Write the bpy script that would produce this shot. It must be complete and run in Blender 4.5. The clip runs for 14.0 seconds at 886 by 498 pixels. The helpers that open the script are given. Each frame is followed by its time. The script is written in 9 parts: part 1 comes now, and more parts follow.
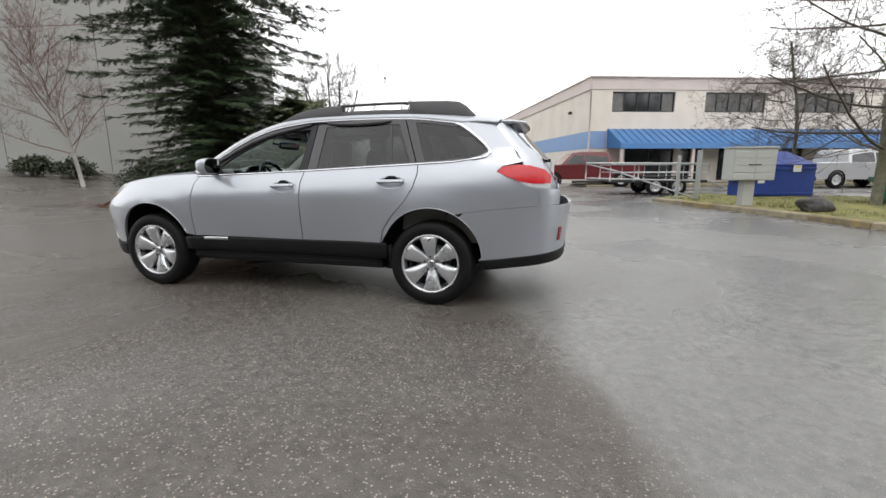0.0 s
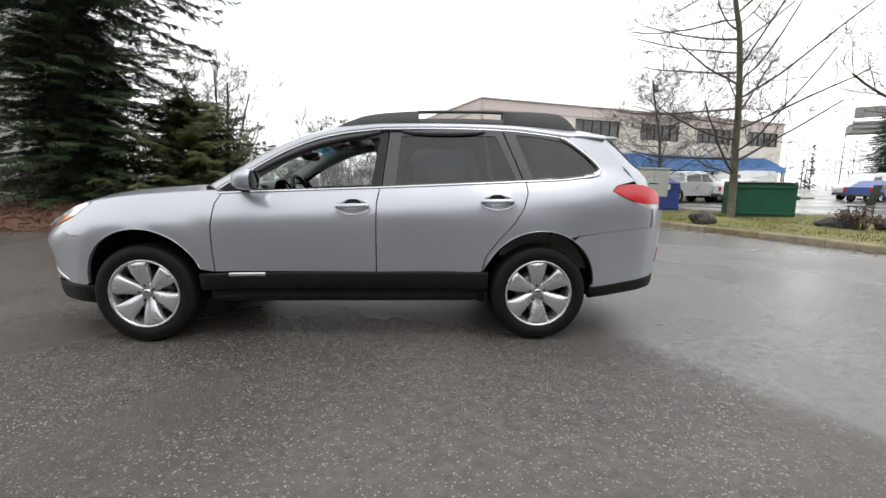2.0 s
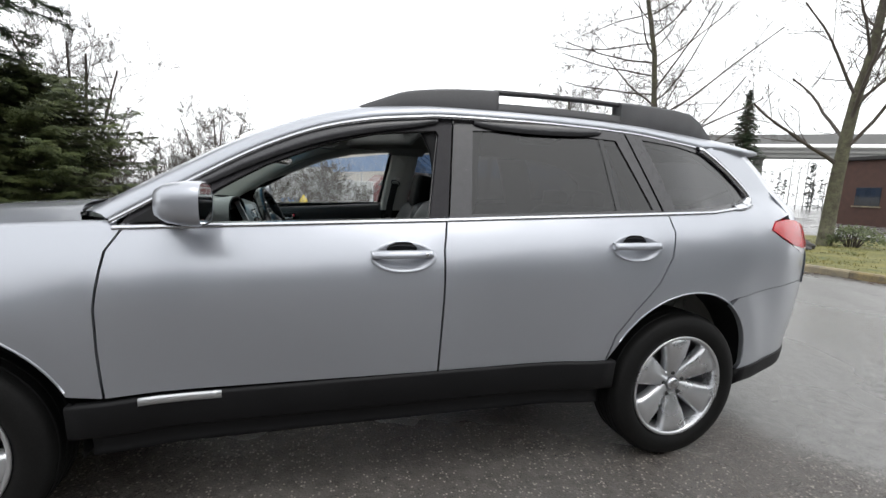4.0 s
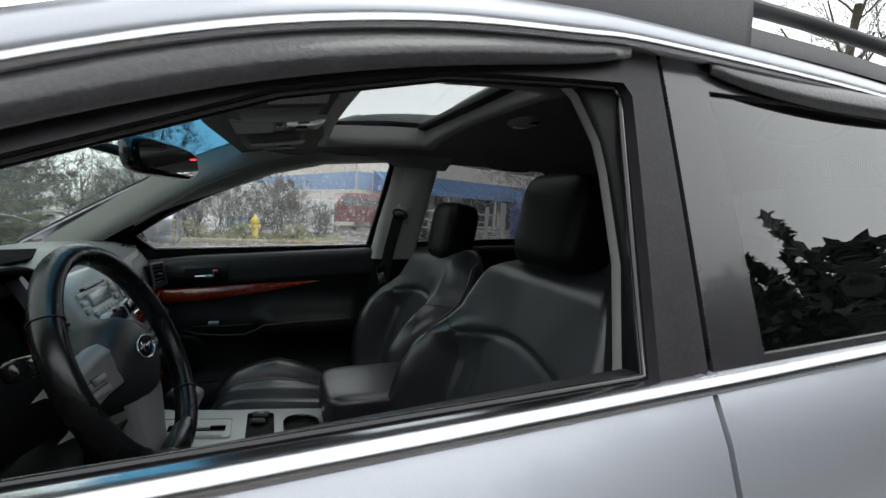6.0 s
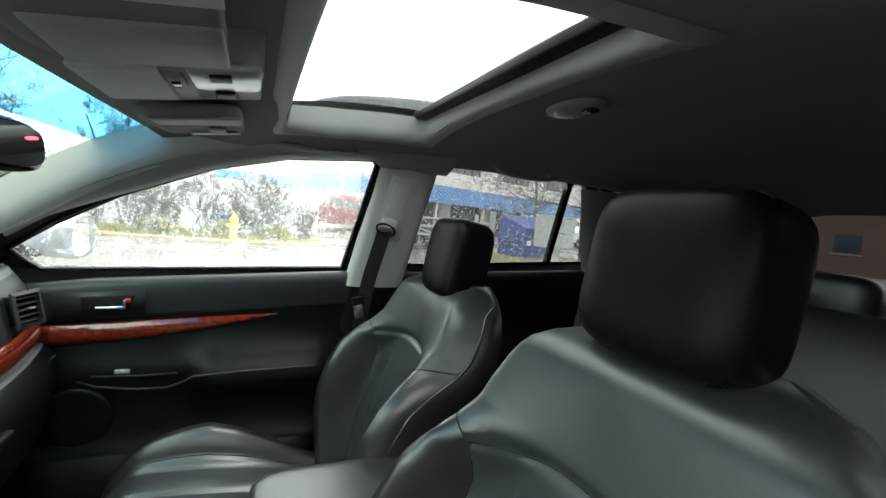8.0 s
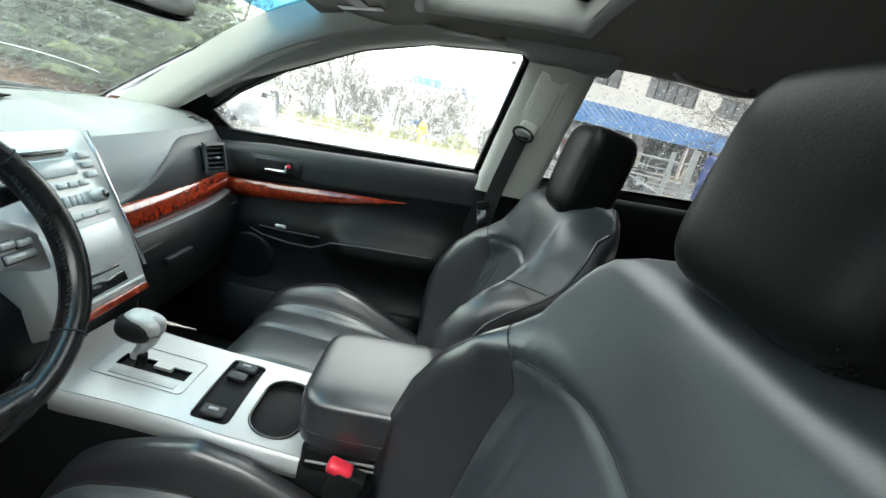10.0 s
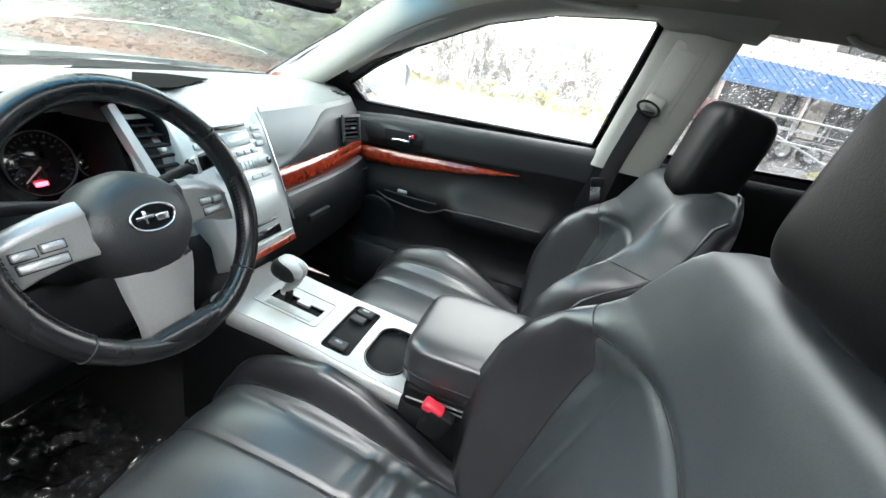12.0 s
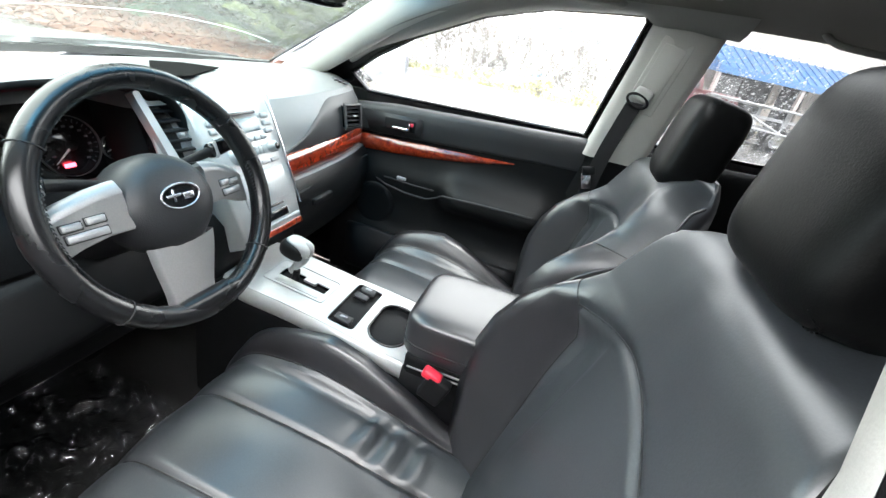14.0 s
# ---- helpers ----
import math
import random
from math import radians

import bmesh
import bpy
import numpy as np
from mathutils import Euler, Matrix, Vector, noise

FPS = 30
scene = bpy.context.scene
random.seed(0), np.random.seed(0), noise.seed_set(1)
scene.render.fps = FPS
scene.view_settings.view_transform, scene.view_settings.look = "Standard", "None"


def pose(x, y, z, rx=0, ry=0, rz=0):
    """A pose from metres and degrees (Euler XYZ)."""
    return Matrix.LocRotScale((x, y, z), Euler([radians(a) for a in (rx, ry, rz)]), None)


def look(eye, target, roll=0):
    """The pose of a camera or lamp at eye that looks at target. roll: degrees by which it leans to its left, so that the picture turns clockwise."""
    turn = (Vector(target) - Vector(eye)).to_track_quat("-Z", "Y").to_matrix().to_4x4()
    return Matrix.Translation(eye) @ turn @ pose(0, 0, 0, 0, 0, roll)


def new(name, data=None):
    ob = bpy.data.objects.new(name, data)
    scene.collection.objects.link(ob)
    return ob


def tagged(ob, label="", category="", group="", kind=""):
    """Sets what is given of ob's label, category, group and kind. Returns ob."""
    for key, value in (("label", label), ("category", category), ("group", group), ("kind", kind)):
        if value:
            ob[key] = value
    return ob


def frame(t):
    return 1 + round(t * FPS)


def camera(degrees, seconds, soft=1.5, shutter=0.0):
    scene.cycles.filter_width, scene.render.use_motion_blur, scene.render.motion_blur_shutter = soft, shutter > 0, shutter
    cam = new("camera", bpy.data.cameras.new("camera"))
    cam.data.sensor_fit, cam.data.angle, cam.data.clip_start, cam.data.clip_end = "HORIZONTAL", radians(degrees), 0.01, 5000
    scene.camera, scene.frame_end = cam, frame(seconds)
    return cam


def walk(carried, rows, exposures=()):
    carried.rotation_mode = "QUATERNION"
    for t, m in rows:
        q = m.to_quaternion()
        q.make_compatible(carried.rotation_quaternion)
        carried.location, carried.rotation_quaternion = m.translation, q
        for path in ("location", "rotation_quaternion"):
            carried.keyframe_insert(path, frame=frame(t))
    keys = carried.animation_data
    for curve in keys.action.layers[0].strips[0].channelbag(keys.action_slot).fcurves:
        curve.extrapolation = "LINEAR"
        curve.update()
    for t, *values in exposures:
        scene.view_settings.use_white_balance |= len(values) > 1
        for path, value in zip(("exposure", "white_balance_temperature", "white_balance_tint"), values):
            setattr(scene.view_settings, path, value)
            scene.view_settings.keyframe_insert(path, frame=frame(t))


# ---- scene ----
cam = camera(91.1, 14.0)
PATH = [
    (0, (2.33, -4.148, 1.112), (1.836, -2.246, 0.741), -0.3),
    (0.5, (1.839, -4.18, 1.092), (1.385, -2.267, 0.727), 2.0),
    (1, (1.365, -4.215, 1.099), (1.166, -2.259, 0.729), 1.2),
    (1.5, (0.921, -4.083, 1.115), (0.816, -2.126, 0.718), -0.5),
    (2, (0.548, -3.865, 1.135), (0.637, -1.891, 0.826), 0.6),
    (2.5, (0.202, -3.592, 1.166), (0.447, -1.646, 0.772), -1.6),
    (3, (-0.02, -3.183, 1.209), (0.254, -1.223, 0.918), -1.7),
    (3.2, (-0.106, -3.037, 1.203), (0.229, -1.089, 0.903), -0.3),
    (5.3, (-0.28, -1.416, 1.234), (0.422, 0.442, 1.004), 1.6),
    (5.5, (-0.238, -1.307, 1.246), (0.431, 0.566, 1.038), 3.2),
    (6, (-0.202, -1.103, 1.259), (0.531, 0.75, 1.08), 3.2),
    (6.5, (-0.227, -0.888, 1.266), (0.658, 0.901, 1.138), 3.7),
    (7, (-0.215, -0.771, 1.275), (0.798, 0.953, 1.227), 5.1),
    (7.2, (-0.192, -0.745, 1.292), (0.797, 0.993, 1.232), 4.9),
    (9.3, (0.035, -0.67, 1.271), (0.384, 1.258, 0.872), 9.7),
    (9.5, (0.046, -0.665, 1.264), (0.321, 1.263, 0.812), 10.5),
    (10, (0.067, -0.665, 1.255), (0.157, 1.24, 0.651), 12.4),
    (10.5, (0.079, -0.672, 1.268), (0.026, 1.21, 0.592), 12.1),
    (11, (0.092, -0.684, 1.274), (-0.132, 1.147, 0.503), 11.8),
    (11.5, (0.091, -0.701, 1.28), (-0.247, 1.084, 0.445), 11.5),
    (12, (0.095, -0.715, 1.29), (-0.292, 1.056, 0.445), 11.6),
    (12.5, (0.098, -0.733, 1.296), (-0.312, 1.029, 0.443), 11.6),
    (13, (0.101, -0.754, 1.298), (-0.304, 1.004, 0.436), 11.8),
    (13.5, (0.104, -0.769, 1.301), (-0.275, 0.994, 0.435), 12.3),
    (14, (0.105, -0.78, 1.3), (-0.247, 0.98, 0.418), 12.5),
]
walk(cam, [(t, look(eye, target, roll)) for t, eye, target, roll in PATH],
     exposures=[(0, 0.2, 6650, 10), (3, 0.1, 6600, 10), (5.5, 0.14, 6450, 10), (6.0, 0.25, 6450, 8), (6.5, 0.15, 6500, 4), (7.0, 0.95, 6550, 0), (9.3, 2.45, 6550, 2), (11, 2.85, 6550, 4), (12.5, 3.1, 6550, 9), (14, 3.2, 6550, 10)])

# ---- light ----
world = bpy.data.worlds.new("overcast_sky")
scene.world = world
world.use_nodes = True
wn, wl = world.node_tree.nodes, world.node_tree.links
bg = wn["Background"]
sky = wn.new("ShaderNodeTexSky")
sky.sky_type, sky.sun_disc = "NISHITA", False
sky.sun_elevation, sky.sun_rotation = radians(48), radians(150)
grey = wn.new("ShaderNodeHueSaturation")
grey.inputs["Saturation"].default_value = 0.12
wl.new(sky.outputs[0], grey.inputs["Color"])
cloud = wn.new("ShaderNodeMixRGB")
cloud.inputs[0].default_value = 0.8
cloud.inputs[2].default_value = (9.6, 9.8, 10.0, 1)
wl.new(grey.outputs[0], cloud.inputs[1])
wl.new(cloud.outputs[0], bg.inputs["Color"])
bg.inputs["Strength"].default_value = 0.18
sun = new("sun", bpy.data.lights.new("sun", "SUN"))
sun.data.energy, sun.data.angle, sun.data.color = 0.6, radians(25), (1, 0.97, 0.93)
sun.matrix_world = look((0, 0, 50), (-12, 18, 0))


# ---- materials ----
def mat(name, base, rough=0.5, metal=0.0, var=0.12, scale=6.0, fine=90.0, bump=0.0, coat=0.0, spec=0.5, second=None, amount=0.5):
    """A surface with variation at two scales; second: a stain colour that the large noise brings in."""
    m = bpy.data.materials.new(name)
    m.use_nodes = True
    n, l = m.node_tree.nodes, m.node_tree.links
    b = n["Principled BSDF"]
    tc = n.new("ShaderNodeTexCoord")
    big, small = n.new("ShaderNodeTexNoise"), n.new("ShaderNodeTexNoise")
    big.inputs["Scale"].default_value, big.inputs["Detail"].default_value = scale, 5
    small.inputs["Scale"].default_value, small.inputs["Detail"].default_value = fine, 3
    for k in (big, small):
        l.new(tc.outputs["Object"], k.inputs["Vector"])
    ramp = n.new("ShaderNodeValToRGB")
    c0, c1 = [c * (1 - var) for c in base], [min(1, c * (1 + var)) for c in (second or base)]
    ramp.color_ramp.elements[0].position, ramp.color_ramp.elements[1].position = 0.5 - 0.25 * (1.5 - amount), 0.5 + 0.35 * (1.5 - amount)
    ramp.color_ramp.elements[0].color, ramp.color_ramp.elements[1].color = (*c0, 1), (*c1, 1)
    l.new(big.outputs["Fac"], ramp.inputs[0])
    mul = n.new("ShaderNodeMixRGB")
    mul.blend_type, mul.inputs[0].default_value = "OVERLAY", min(1, var * 2.0)
    l.new(ramp.outputs[0], mul.inputs[1])
    l.new(small.outputs["Fac"], mul.inputs[2])
    l.new(mul.outputs[0], b.inputs["Base Color"])
    rr = n.new("ShaderNodeMapRange")
    rr.inputs["To Min"].default_value, rr.inputs["To Max"].default_value = max(0.02, rough * 0.8), min(1, rough * 1.2)
    l.new(big.outputs["Fac"], rr.inputs["Value"])
    l.new(rr.outputs[0], b.inputs["Roughness"])
    b.inputs["Metallic"].default_value = metal
    b.inputs["Specular IOR Level"].default_value = spec
    b.inputs["Coat Weight"].default_value, b.inputs["Coat Roughness"].default_value = coat, 0.06
    if bump:
        bp = n.new("ShaderNodeBump")
        bp.inputs["Strength"].default_value, bp.inputs["Distance"].default_value = bump, 0.004
        l.new(small.outputs["Fac"], bp.inputs["Height"])
        l.new(bp.outputs[0], b.inputs["Normal"])
    return m


def glass(name, tint, gloss=0.06, rough=0.0, rise_power=5):
    """A thin pane: it lets light through with a tint and mirrors a part of it."""
    m = bpy.data.materials.new(name)
    m.use_nodes = True
    n, l = m.node_tree.nodes, m.node_tree.links
    n.remove(n["Principled BSDF"])
    tr, gl, mx, lw = n.new("ShaderNodeBsdfTransparent"), n.new("ShaderNodeBsdfGlossy"), n.new("ShaderNodeMixShader"), n.new("ShaderNodeLayerWeight")
    tr.inputs[0].default_value = (*tint, 1)
    gl.inputs["Roughness"].default_value = rough
    lw.inputs["Blend"].default_value = 0.5
    pw, ad = n.new("ShaderNodeMath"), n.new("ShaderNodeMath")
    pw.operation, pw.inputs[1].default_value = "POWER", rise_power
    ad.operation, ad.inputs[1].default_value, ad.inputs[2].default_value, ad.use_clamp = "MULTIPLY_ADD", 0.9, gloss, True
    l.new(lw.outputs["Facing"], pw.inputs[0])
    l.new(pw.outputs[0], ad.inputs[0])
    l.new(ad.outputs[0], mx.inputs[0])
    l.new(tr.outputs[0], mx.inputs[1])
    l.new(gl.outputs[0], mx.inputs[2])
    l.new(mx.outputs[0], n["Material Output"].inputs["Surface"])
    return m


def wet_glass(name, tint, film, rough=0.0, gloss=0.05, rise_power=5):
    """A pane under running rain: streaks and beads of water scatter the daylight."""
    m = glass(name, tint, gloss, rough, rise_power)
    n, l = m.node_tree.nodes, m.node_tree.links
    out = n["Material Output"]
    pane = out.inputs["Surface"].links[0].from_socket
    tc, mp, streak, bead = n.new("ShaderNodeTexCoord"), n.new("ShaderNodeMapping"), n.new("ShaderNodeTexNoise"), n.new("ShaderNodeTexVoronoi")
    mp.inputs["Scale"].default_value = (60, 60, 9)
    streak.inputs["Scale"].default_value, streak.inputs["Detail"].default_value = 1.0, 4
    bead.inputs["Scale"].default_value = 150
    l.new(tc.outputs["Object"], mp.inputs[0])
    l.new(mp.outputs[0], streak.inputs["Vector"])
    l.new(tc.outputs["Object"], bead.inputs["Vector"])
    r1, r2, mx = n.new("ShaderNodeMapRange"), n.new("ShaderNodeMapRange"), n.new("ShaderNodeMath")
    r1.inputs["From Min"].default_value, r1.inputs["From Max"].default_value = 0.40, 0.68
    r1.inputs["To Min"].default_value, r1.inputs["To Max"].default_value = film * 0.55, film * 1.9
    r2.inputs["From Min"].default_value, r2.inputs["From Max"].default_value = 0.25, 0.55
    r2.inputs["To Min"].default_value, r2.inputs["To Max"].default_value = 1.35, 0.7
    l.new(streak.outputs["Fac"], r1.inputs["Value"])
    l.new(bead.outputs["Distance"], r2.inputs["Value"])
    mx.operation, mx.use_clamp = "MULTIPLY", True
    l.new(r1.outputs[0], mx.inputs[0])
    l.new(r2.outputs[0], mx.inputs[1])
    tl, both_ = n.new("ShaderNodeBsdfTranslucent"), n.new("ShaderNodeMixShader")
    tl.inputs[0].default_value = (*[min(1, c) for c in tint], 1)
    l.new(mx.outputs[0], both_.inputs[0])
    l.new(pane, both_.inputs[1])
    l.new(tl.outputs[0], both_.inputs[2])
    l.new(both_.outputs[0], out.inputs["Surface"])
    return m


def glow(name, colour, strength):
    m = bpy.data.materials.new(name)
    m.use_nodes = True
    b = m.node_tree.nodes["Principled BSDF"]
    b.inputs["Base Color"].default_value = (*colour, 1)
    b.inputs["Emission Color"].default_value, b.inputs["Emission Strength"].default_value = (*colour, 1), strength
    return m


SILVER = mat("silver_paint", (0.44, 0.46, 0.505), 0.34, 0.6, var=0.03, scale=2, fine=700, bump=0.0, coat=0.85)
SILVER.node_tree.nodes["Principled BSDF"].inputs["Coat Roughness"].default_value = 0.07
BLACK_PLASTIC = mat("black_plastic", (0.010, 0.010, 0.011), 0.5, var=0.2, fine=300, bump=0.15, spec=0.18)
GREY_PLASTIC = mat("grey_rail_plastic", (0.06, 0.06, 0.065), 0.55, var=0.15, fine=300, bump=0.1)
GLOSS_BLACK = mat("gloss_black", (0.010, 0.010, 0.011), 0.12, var=0.1, coat=0.3)
FRAME_BLACK = mat("satin_black_frame", (0.030, 0.029, 0.033), 0.25, var=0.15, scale=30, fine=200, coat=0.45)
MATTE_FRAME = mat("wet_matte_frame", (0.030, 0.0285, 0.0325), 0.45, var=0.2, scale=30, fine=200, spec=0.2)
VISOR_SMOKE = mat("smoked_acrylic", (0.045, 0.045, 0.05), 0.3, var=0.25, scale=14, fine=160, coat=0.3, bump=0.2)
CHROME = mat("chrome", (0.62, 0.63, 0.66), 0.2, 1.0, var=0.03)
RUBBER = mat("tyre_rubber", (0.008, 0.008, 0.008), 0.6, spec=0.2, var=0.25, scale=9, fine=160, bump=0.2)
ALLOY = mat("alloy", (0.62, 0.63, 0.65), 0.28, 0.75, var=0.04, coat=0.3)
DARK_METAL = mat("dark_metal", (0.05, 0.05, 0.052), 0.5, 0.6, var=0.2)
DISC_STEEL = mat("brake_steel", (0.3, 0.3, 0.31), 0.4, 0.9, var=0.1)
RED_LENS = mat("red_lens", (0.55, 0.010, 0.018), 0.16, var=0.15, scale=40, fine=160, bump=0.3, coat=0.4)
CLEAR_LENS = mat("clear_lens", (0.75, 0.76, 0.78), 0.1, 0.2, var=0.1, scale=24, coat=0.8)
DULL_RED = mat("dull_red_reflector", (0.22, 0.012, 0.016), 0.25, var=0.1)
AMBER_LENS = mat("amber_lens", (0.85, 0.27, 0.05), 0.15, var=0.1, scale=20, coat=0.8)
TINT_GLASS = wet_glass("privacy_glass", (0.13, 0.133, 0.138), 0.010, gloss=0.06, rise_power=3)
RAIN_TINT = wet_glass("rained_privacy_glass", (0.27, 0.275, 0.28), 0.08, gloss=0.06)
SCREEN_GLASS = wet_glass("wet_windscreen", (0.66, 0.74, 0.70), 0.042)
RAIN_GLASS = wet_glass("rain_streaked_glass", (0.84, 0.86, 0.85), 0.115)
SHADE_GLASS = glass("windscreen_band", (0.07, 0.23, 0.36), 0.05)
DROP_GLASS = wet_glass("water", (0.93, 0.94, 0.95), 0.42, gloss=0.12)
SUNROOF_GLASS = glass("sunroof_glass", (0.55, 0.57, 0.57), 0.05)
LEATHER = mat("black_leather", (0.030, 0.0335, 0.038), 0.38, var=0.2, scale=7, fine=420, bump=0.04, spec=1.0)
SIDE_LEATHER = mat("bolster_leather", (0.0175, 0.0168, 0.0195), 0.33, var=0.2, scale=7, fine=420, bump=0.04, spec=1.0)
# black headrest leather, set darker still for daylight blocked from the headrests
SHADED_LEATHER = mat("shaded_headrest_leather", (0.0055, 0.0057, 0.006), 0.42, var=0.2, scale=11, fine=420, bump=0.08, spec=0.13)
RIM_LEATHER = mat("wheel_rim_leather", (0.008, 0.0083, 0.009), 0.27, var=0.1, scale=8, fine=500, bump=0.02, spec=0.55)
DOOR_BLACK = mat("black_door_vinyl", (0.0052, 0.0056, 0.0062), 0.45, var=0.15, fine=500, bump=0.15, spec=0.2)
CHARCOAL = mat("charcoal_vinyl", (0.019, 0.020, 0.022), 0.48, var=0.12, fine=500, bump=0.15)
SEAM = mat("leather_seam", (0.008, 0.008, 0.009), 0.6)
THREAD = mat("stitch_thread", (0.02, 0.02, 0.022), 0.7)
SOFT_BLACK = mat("soft_black_trim", (0.007, 0.0073, 0.008), 0.5, var=0.15, fine=500, bump=0.2, spec=0.12)
DASH_TOP = mat("dash_top_vinyl", (0.165, 0.17, 0.173), 0.36, var=0.12, fine=480, bump=0.28)
# near-black that stands in for the shade inside a dash-top recess
RECESS_SHADE = mat("dash_recess_shade", (0.003, 0.003, 0.0032), 0.9, var=0.2, fine=500, spec=0.05)
CARPET = mat("black_carpet", (0.0065, 0.0065, 0.007), 0.95, var=0.3, fine=600, bump=0.5)
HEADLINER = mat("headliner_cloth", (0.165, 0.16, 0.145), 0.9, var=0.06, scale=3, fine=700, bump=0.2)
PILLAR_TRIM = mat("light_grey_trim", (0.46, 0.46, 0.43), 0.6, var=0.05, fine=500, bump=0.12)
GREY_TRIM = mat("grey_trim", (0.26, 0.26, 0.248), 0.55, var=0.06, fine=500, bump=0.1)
SPOKE_SILVER = mat("spoke_silver", (0.34, 0.342, 0.34), 0.4, 0.4, var=0.06, scale=9, fine=500)
SILVER_TRIM = mat("silver_trim", (0.46, 0.465, 0.46), 0.38, 0.35, var=0.05, scale=9, fine=500)
SILVER_BUTTON = mat("silver_button", (0.40, 0.41, 0.41), 0.4, 0.3, var=0.08)
DISPLAY = mat("lcd_display", (0.36, 0.38, 0.37), 0.2, var=0.05, coat=0.5)
BELT_WEB = mat("seat_belt_webbing", (0.02, 0.02, 0.021), 0.8, var=0.2, fine=800, bump=0.3)
RED_PLASTIC = mat("red_plastic", (0.75, 0.03, 0.06), 0.35, var=0.05)
WHITE_INK = mat("white_ink", (0.75, 0.76, 0.76), 0.6, var=0.05)
GREY_INK = mat("grey_ink", (0.3, 0.31, 0.33), 0.6, var=0.05)
DIAL_INK = mat("dial_ink", (0.07, 0.075, 0.085), 0.6, var=0.05)
DIAL_RING = mat("dial_ring", (0.16, 0.165, 0.17), 0.35, 0.6, var=0.05)
YELLOW_INK = mat("yellow_ink", (0.72, 0.62, 0.12), 0.6, var=0.05)
MIRROR = mat("mirror_silver", (0.85, 0.87, 0.88), 0.02, 1.0, var=0.01)
RED_GLOW = glow("red_telltale", (1.0, 0.05, 0.08), 1.6)
PALE_LINE = mat("pale_glass_line", (0.85, 0.88, 0.88), 0.2, var=0.05)
WRAP = glass("clear_plastic_wrap", (0.92, 0.93, 0.94), 0.075, 0.03)


def wood():
    m = mat("burl_wood", (0.16, 0.012, 0.006), 0.12, var=0.2, scale=30, fine=60, coat=1.0, second=(0.30, 0.038, 0.012), amount=0.8)
    n = m.node_tree.nodes
    for k in n:
        if k.type == "TEX_NOISE":
            k.inputs["Distortion"].default_value = 1.8
    return m


WOOD = wood()


# ---- mesh helpers ----
def thing(name, label, category, m=None, group="", kind=""):
    ob = new(name)
    ob.empty_display_size = 0.1
    if m is not None:
        ob.matrix_basis = m
    return tagged(ob, label, category, group, kind)


def finish(bm, name, material, smooth=True):
    me = bpy.data.meshes.new(name)
    if smooth:
        for f in bm.faces:
            f.smooth = True
    bm.to_mesh(me)
    bm.free()
    for k in material if isinstance(material, (list, tuple)) else [material]:
        me.materials.append(k)
    return me


def part(name, bm, material, parent, label="", smooth=True):
    ob = new(name, finish(bm, name, material, smooth))
    ob.parent = parent
    if label:
        ob["label"] = label
    return ob


def solo(name, bm, material, label, category="", group="", kind="", m=None, smooth=True):
    ob = new(name, finish(bm, name, material, smooth))
    if m is not None:
        ob.matrix_basis = m
    return tagged(ob, label, category, group, kind)


def sharp(bm, degrees=35):
    """Splits the edges that are sharper than that, so that smooth faces keep crisp edges."""
    lim = radians(degrees)
    bmesh.ops.split_edges(bm, edges=[e for e in bm.edges if len(e.link_faces) == 2 and e.calc_face_angle(0) > lim])
    return bm


def rbox(bm, c, size, r=0.0, rot=None, seg=2):
    m = Matrix.Translation(c) @ (rot.to_4x4() if rot else Matrix()) @ Matrix.Diagonal((*size, 1))
    vs = bmesh.ops.create_cube(bm, size=1, matrix=m)["verts"]
    if r:
        es = list({e for v in vs for e in v.link_edges})
        bmesh.ops.bevel(bm, geom=es, offset=min(r, min(size) * 0.49), segments=seg, affect="EDGES", profile=0.5)
    return bm


def box_of(c, size, r=0.0, rot=None, seg=2):
    return rbox(bmesh.new(), c, size, r, rot, seg)


def rot3(rx=0, ry=0, rz=0):
    return Euler([radians(a) for a in (rx, ry, rz)]).to_matrix()


def grid(bm, pts, closed_u=False, closed_v=False):
    """pts: rows of points; faces between neighbouring rows."""
    vs = [[bm.verts.new(p) for p in row] for row in pts]
    nu, nv = len(vs), len(vs[0])
    for i in range(nu if closed_u else nu - 1):
        for j in range(nv if closed_v else nv - 1):
            a, b, c, d = vs[i][j], vs[(i + 1) % nu][j], vs[(i + 1) % nu][(j + 1) % nv], vs[i][(j + 1) % nv]
            if len({a, b, c, d}) == 4:
                bm.faces.new((a, b, c, d))
    return vs


def cap(bm, ring):
    if len(ring) > 2:
        bm.faces.new(ring)


def sweep(bm, pts, r, n=8, closed=False, flat=1.0, caps=True):
    """A tube along points; r: a radius, or one for each point; flat: the section's height against its width."""
    pts = [Vector(p) for p in pts]
    k = len(pts)
    rs = r if isinstance(r, (list, tuple)) else [r] * k
    rows, up = [], None
    for i, p in enumerate(pts):
        d = (pts[(i + 1) % k] - pts[i - 1]) if closed or 0 < i < k - 1 else (pts[1] - pts[0] if i == 0 else pts[-1] - pts[-2])
        d.normalize()
        if up is None:
            up = Vector((0, 0, 1)) if abs(d.z) < 0.9 else Vector((1, 0, 0))
        side = d.cross(up)
        side.normalize()
        up = side.cross(d)
        up.normalize()
        rows.append([p + side * (rs[i] * math.cos(2 * math.pi * j / n)) + up * (rs[i] * flat * math.sin(2 * math.pi * j / n)) for j in range(n)])
    vs = grid(bm, rows, closed_u=closed, closed_v=True)
    if caps and not closed:
        cap(bm, vs[0][::-1])
        cap(bm, vs[-1])
    return bm


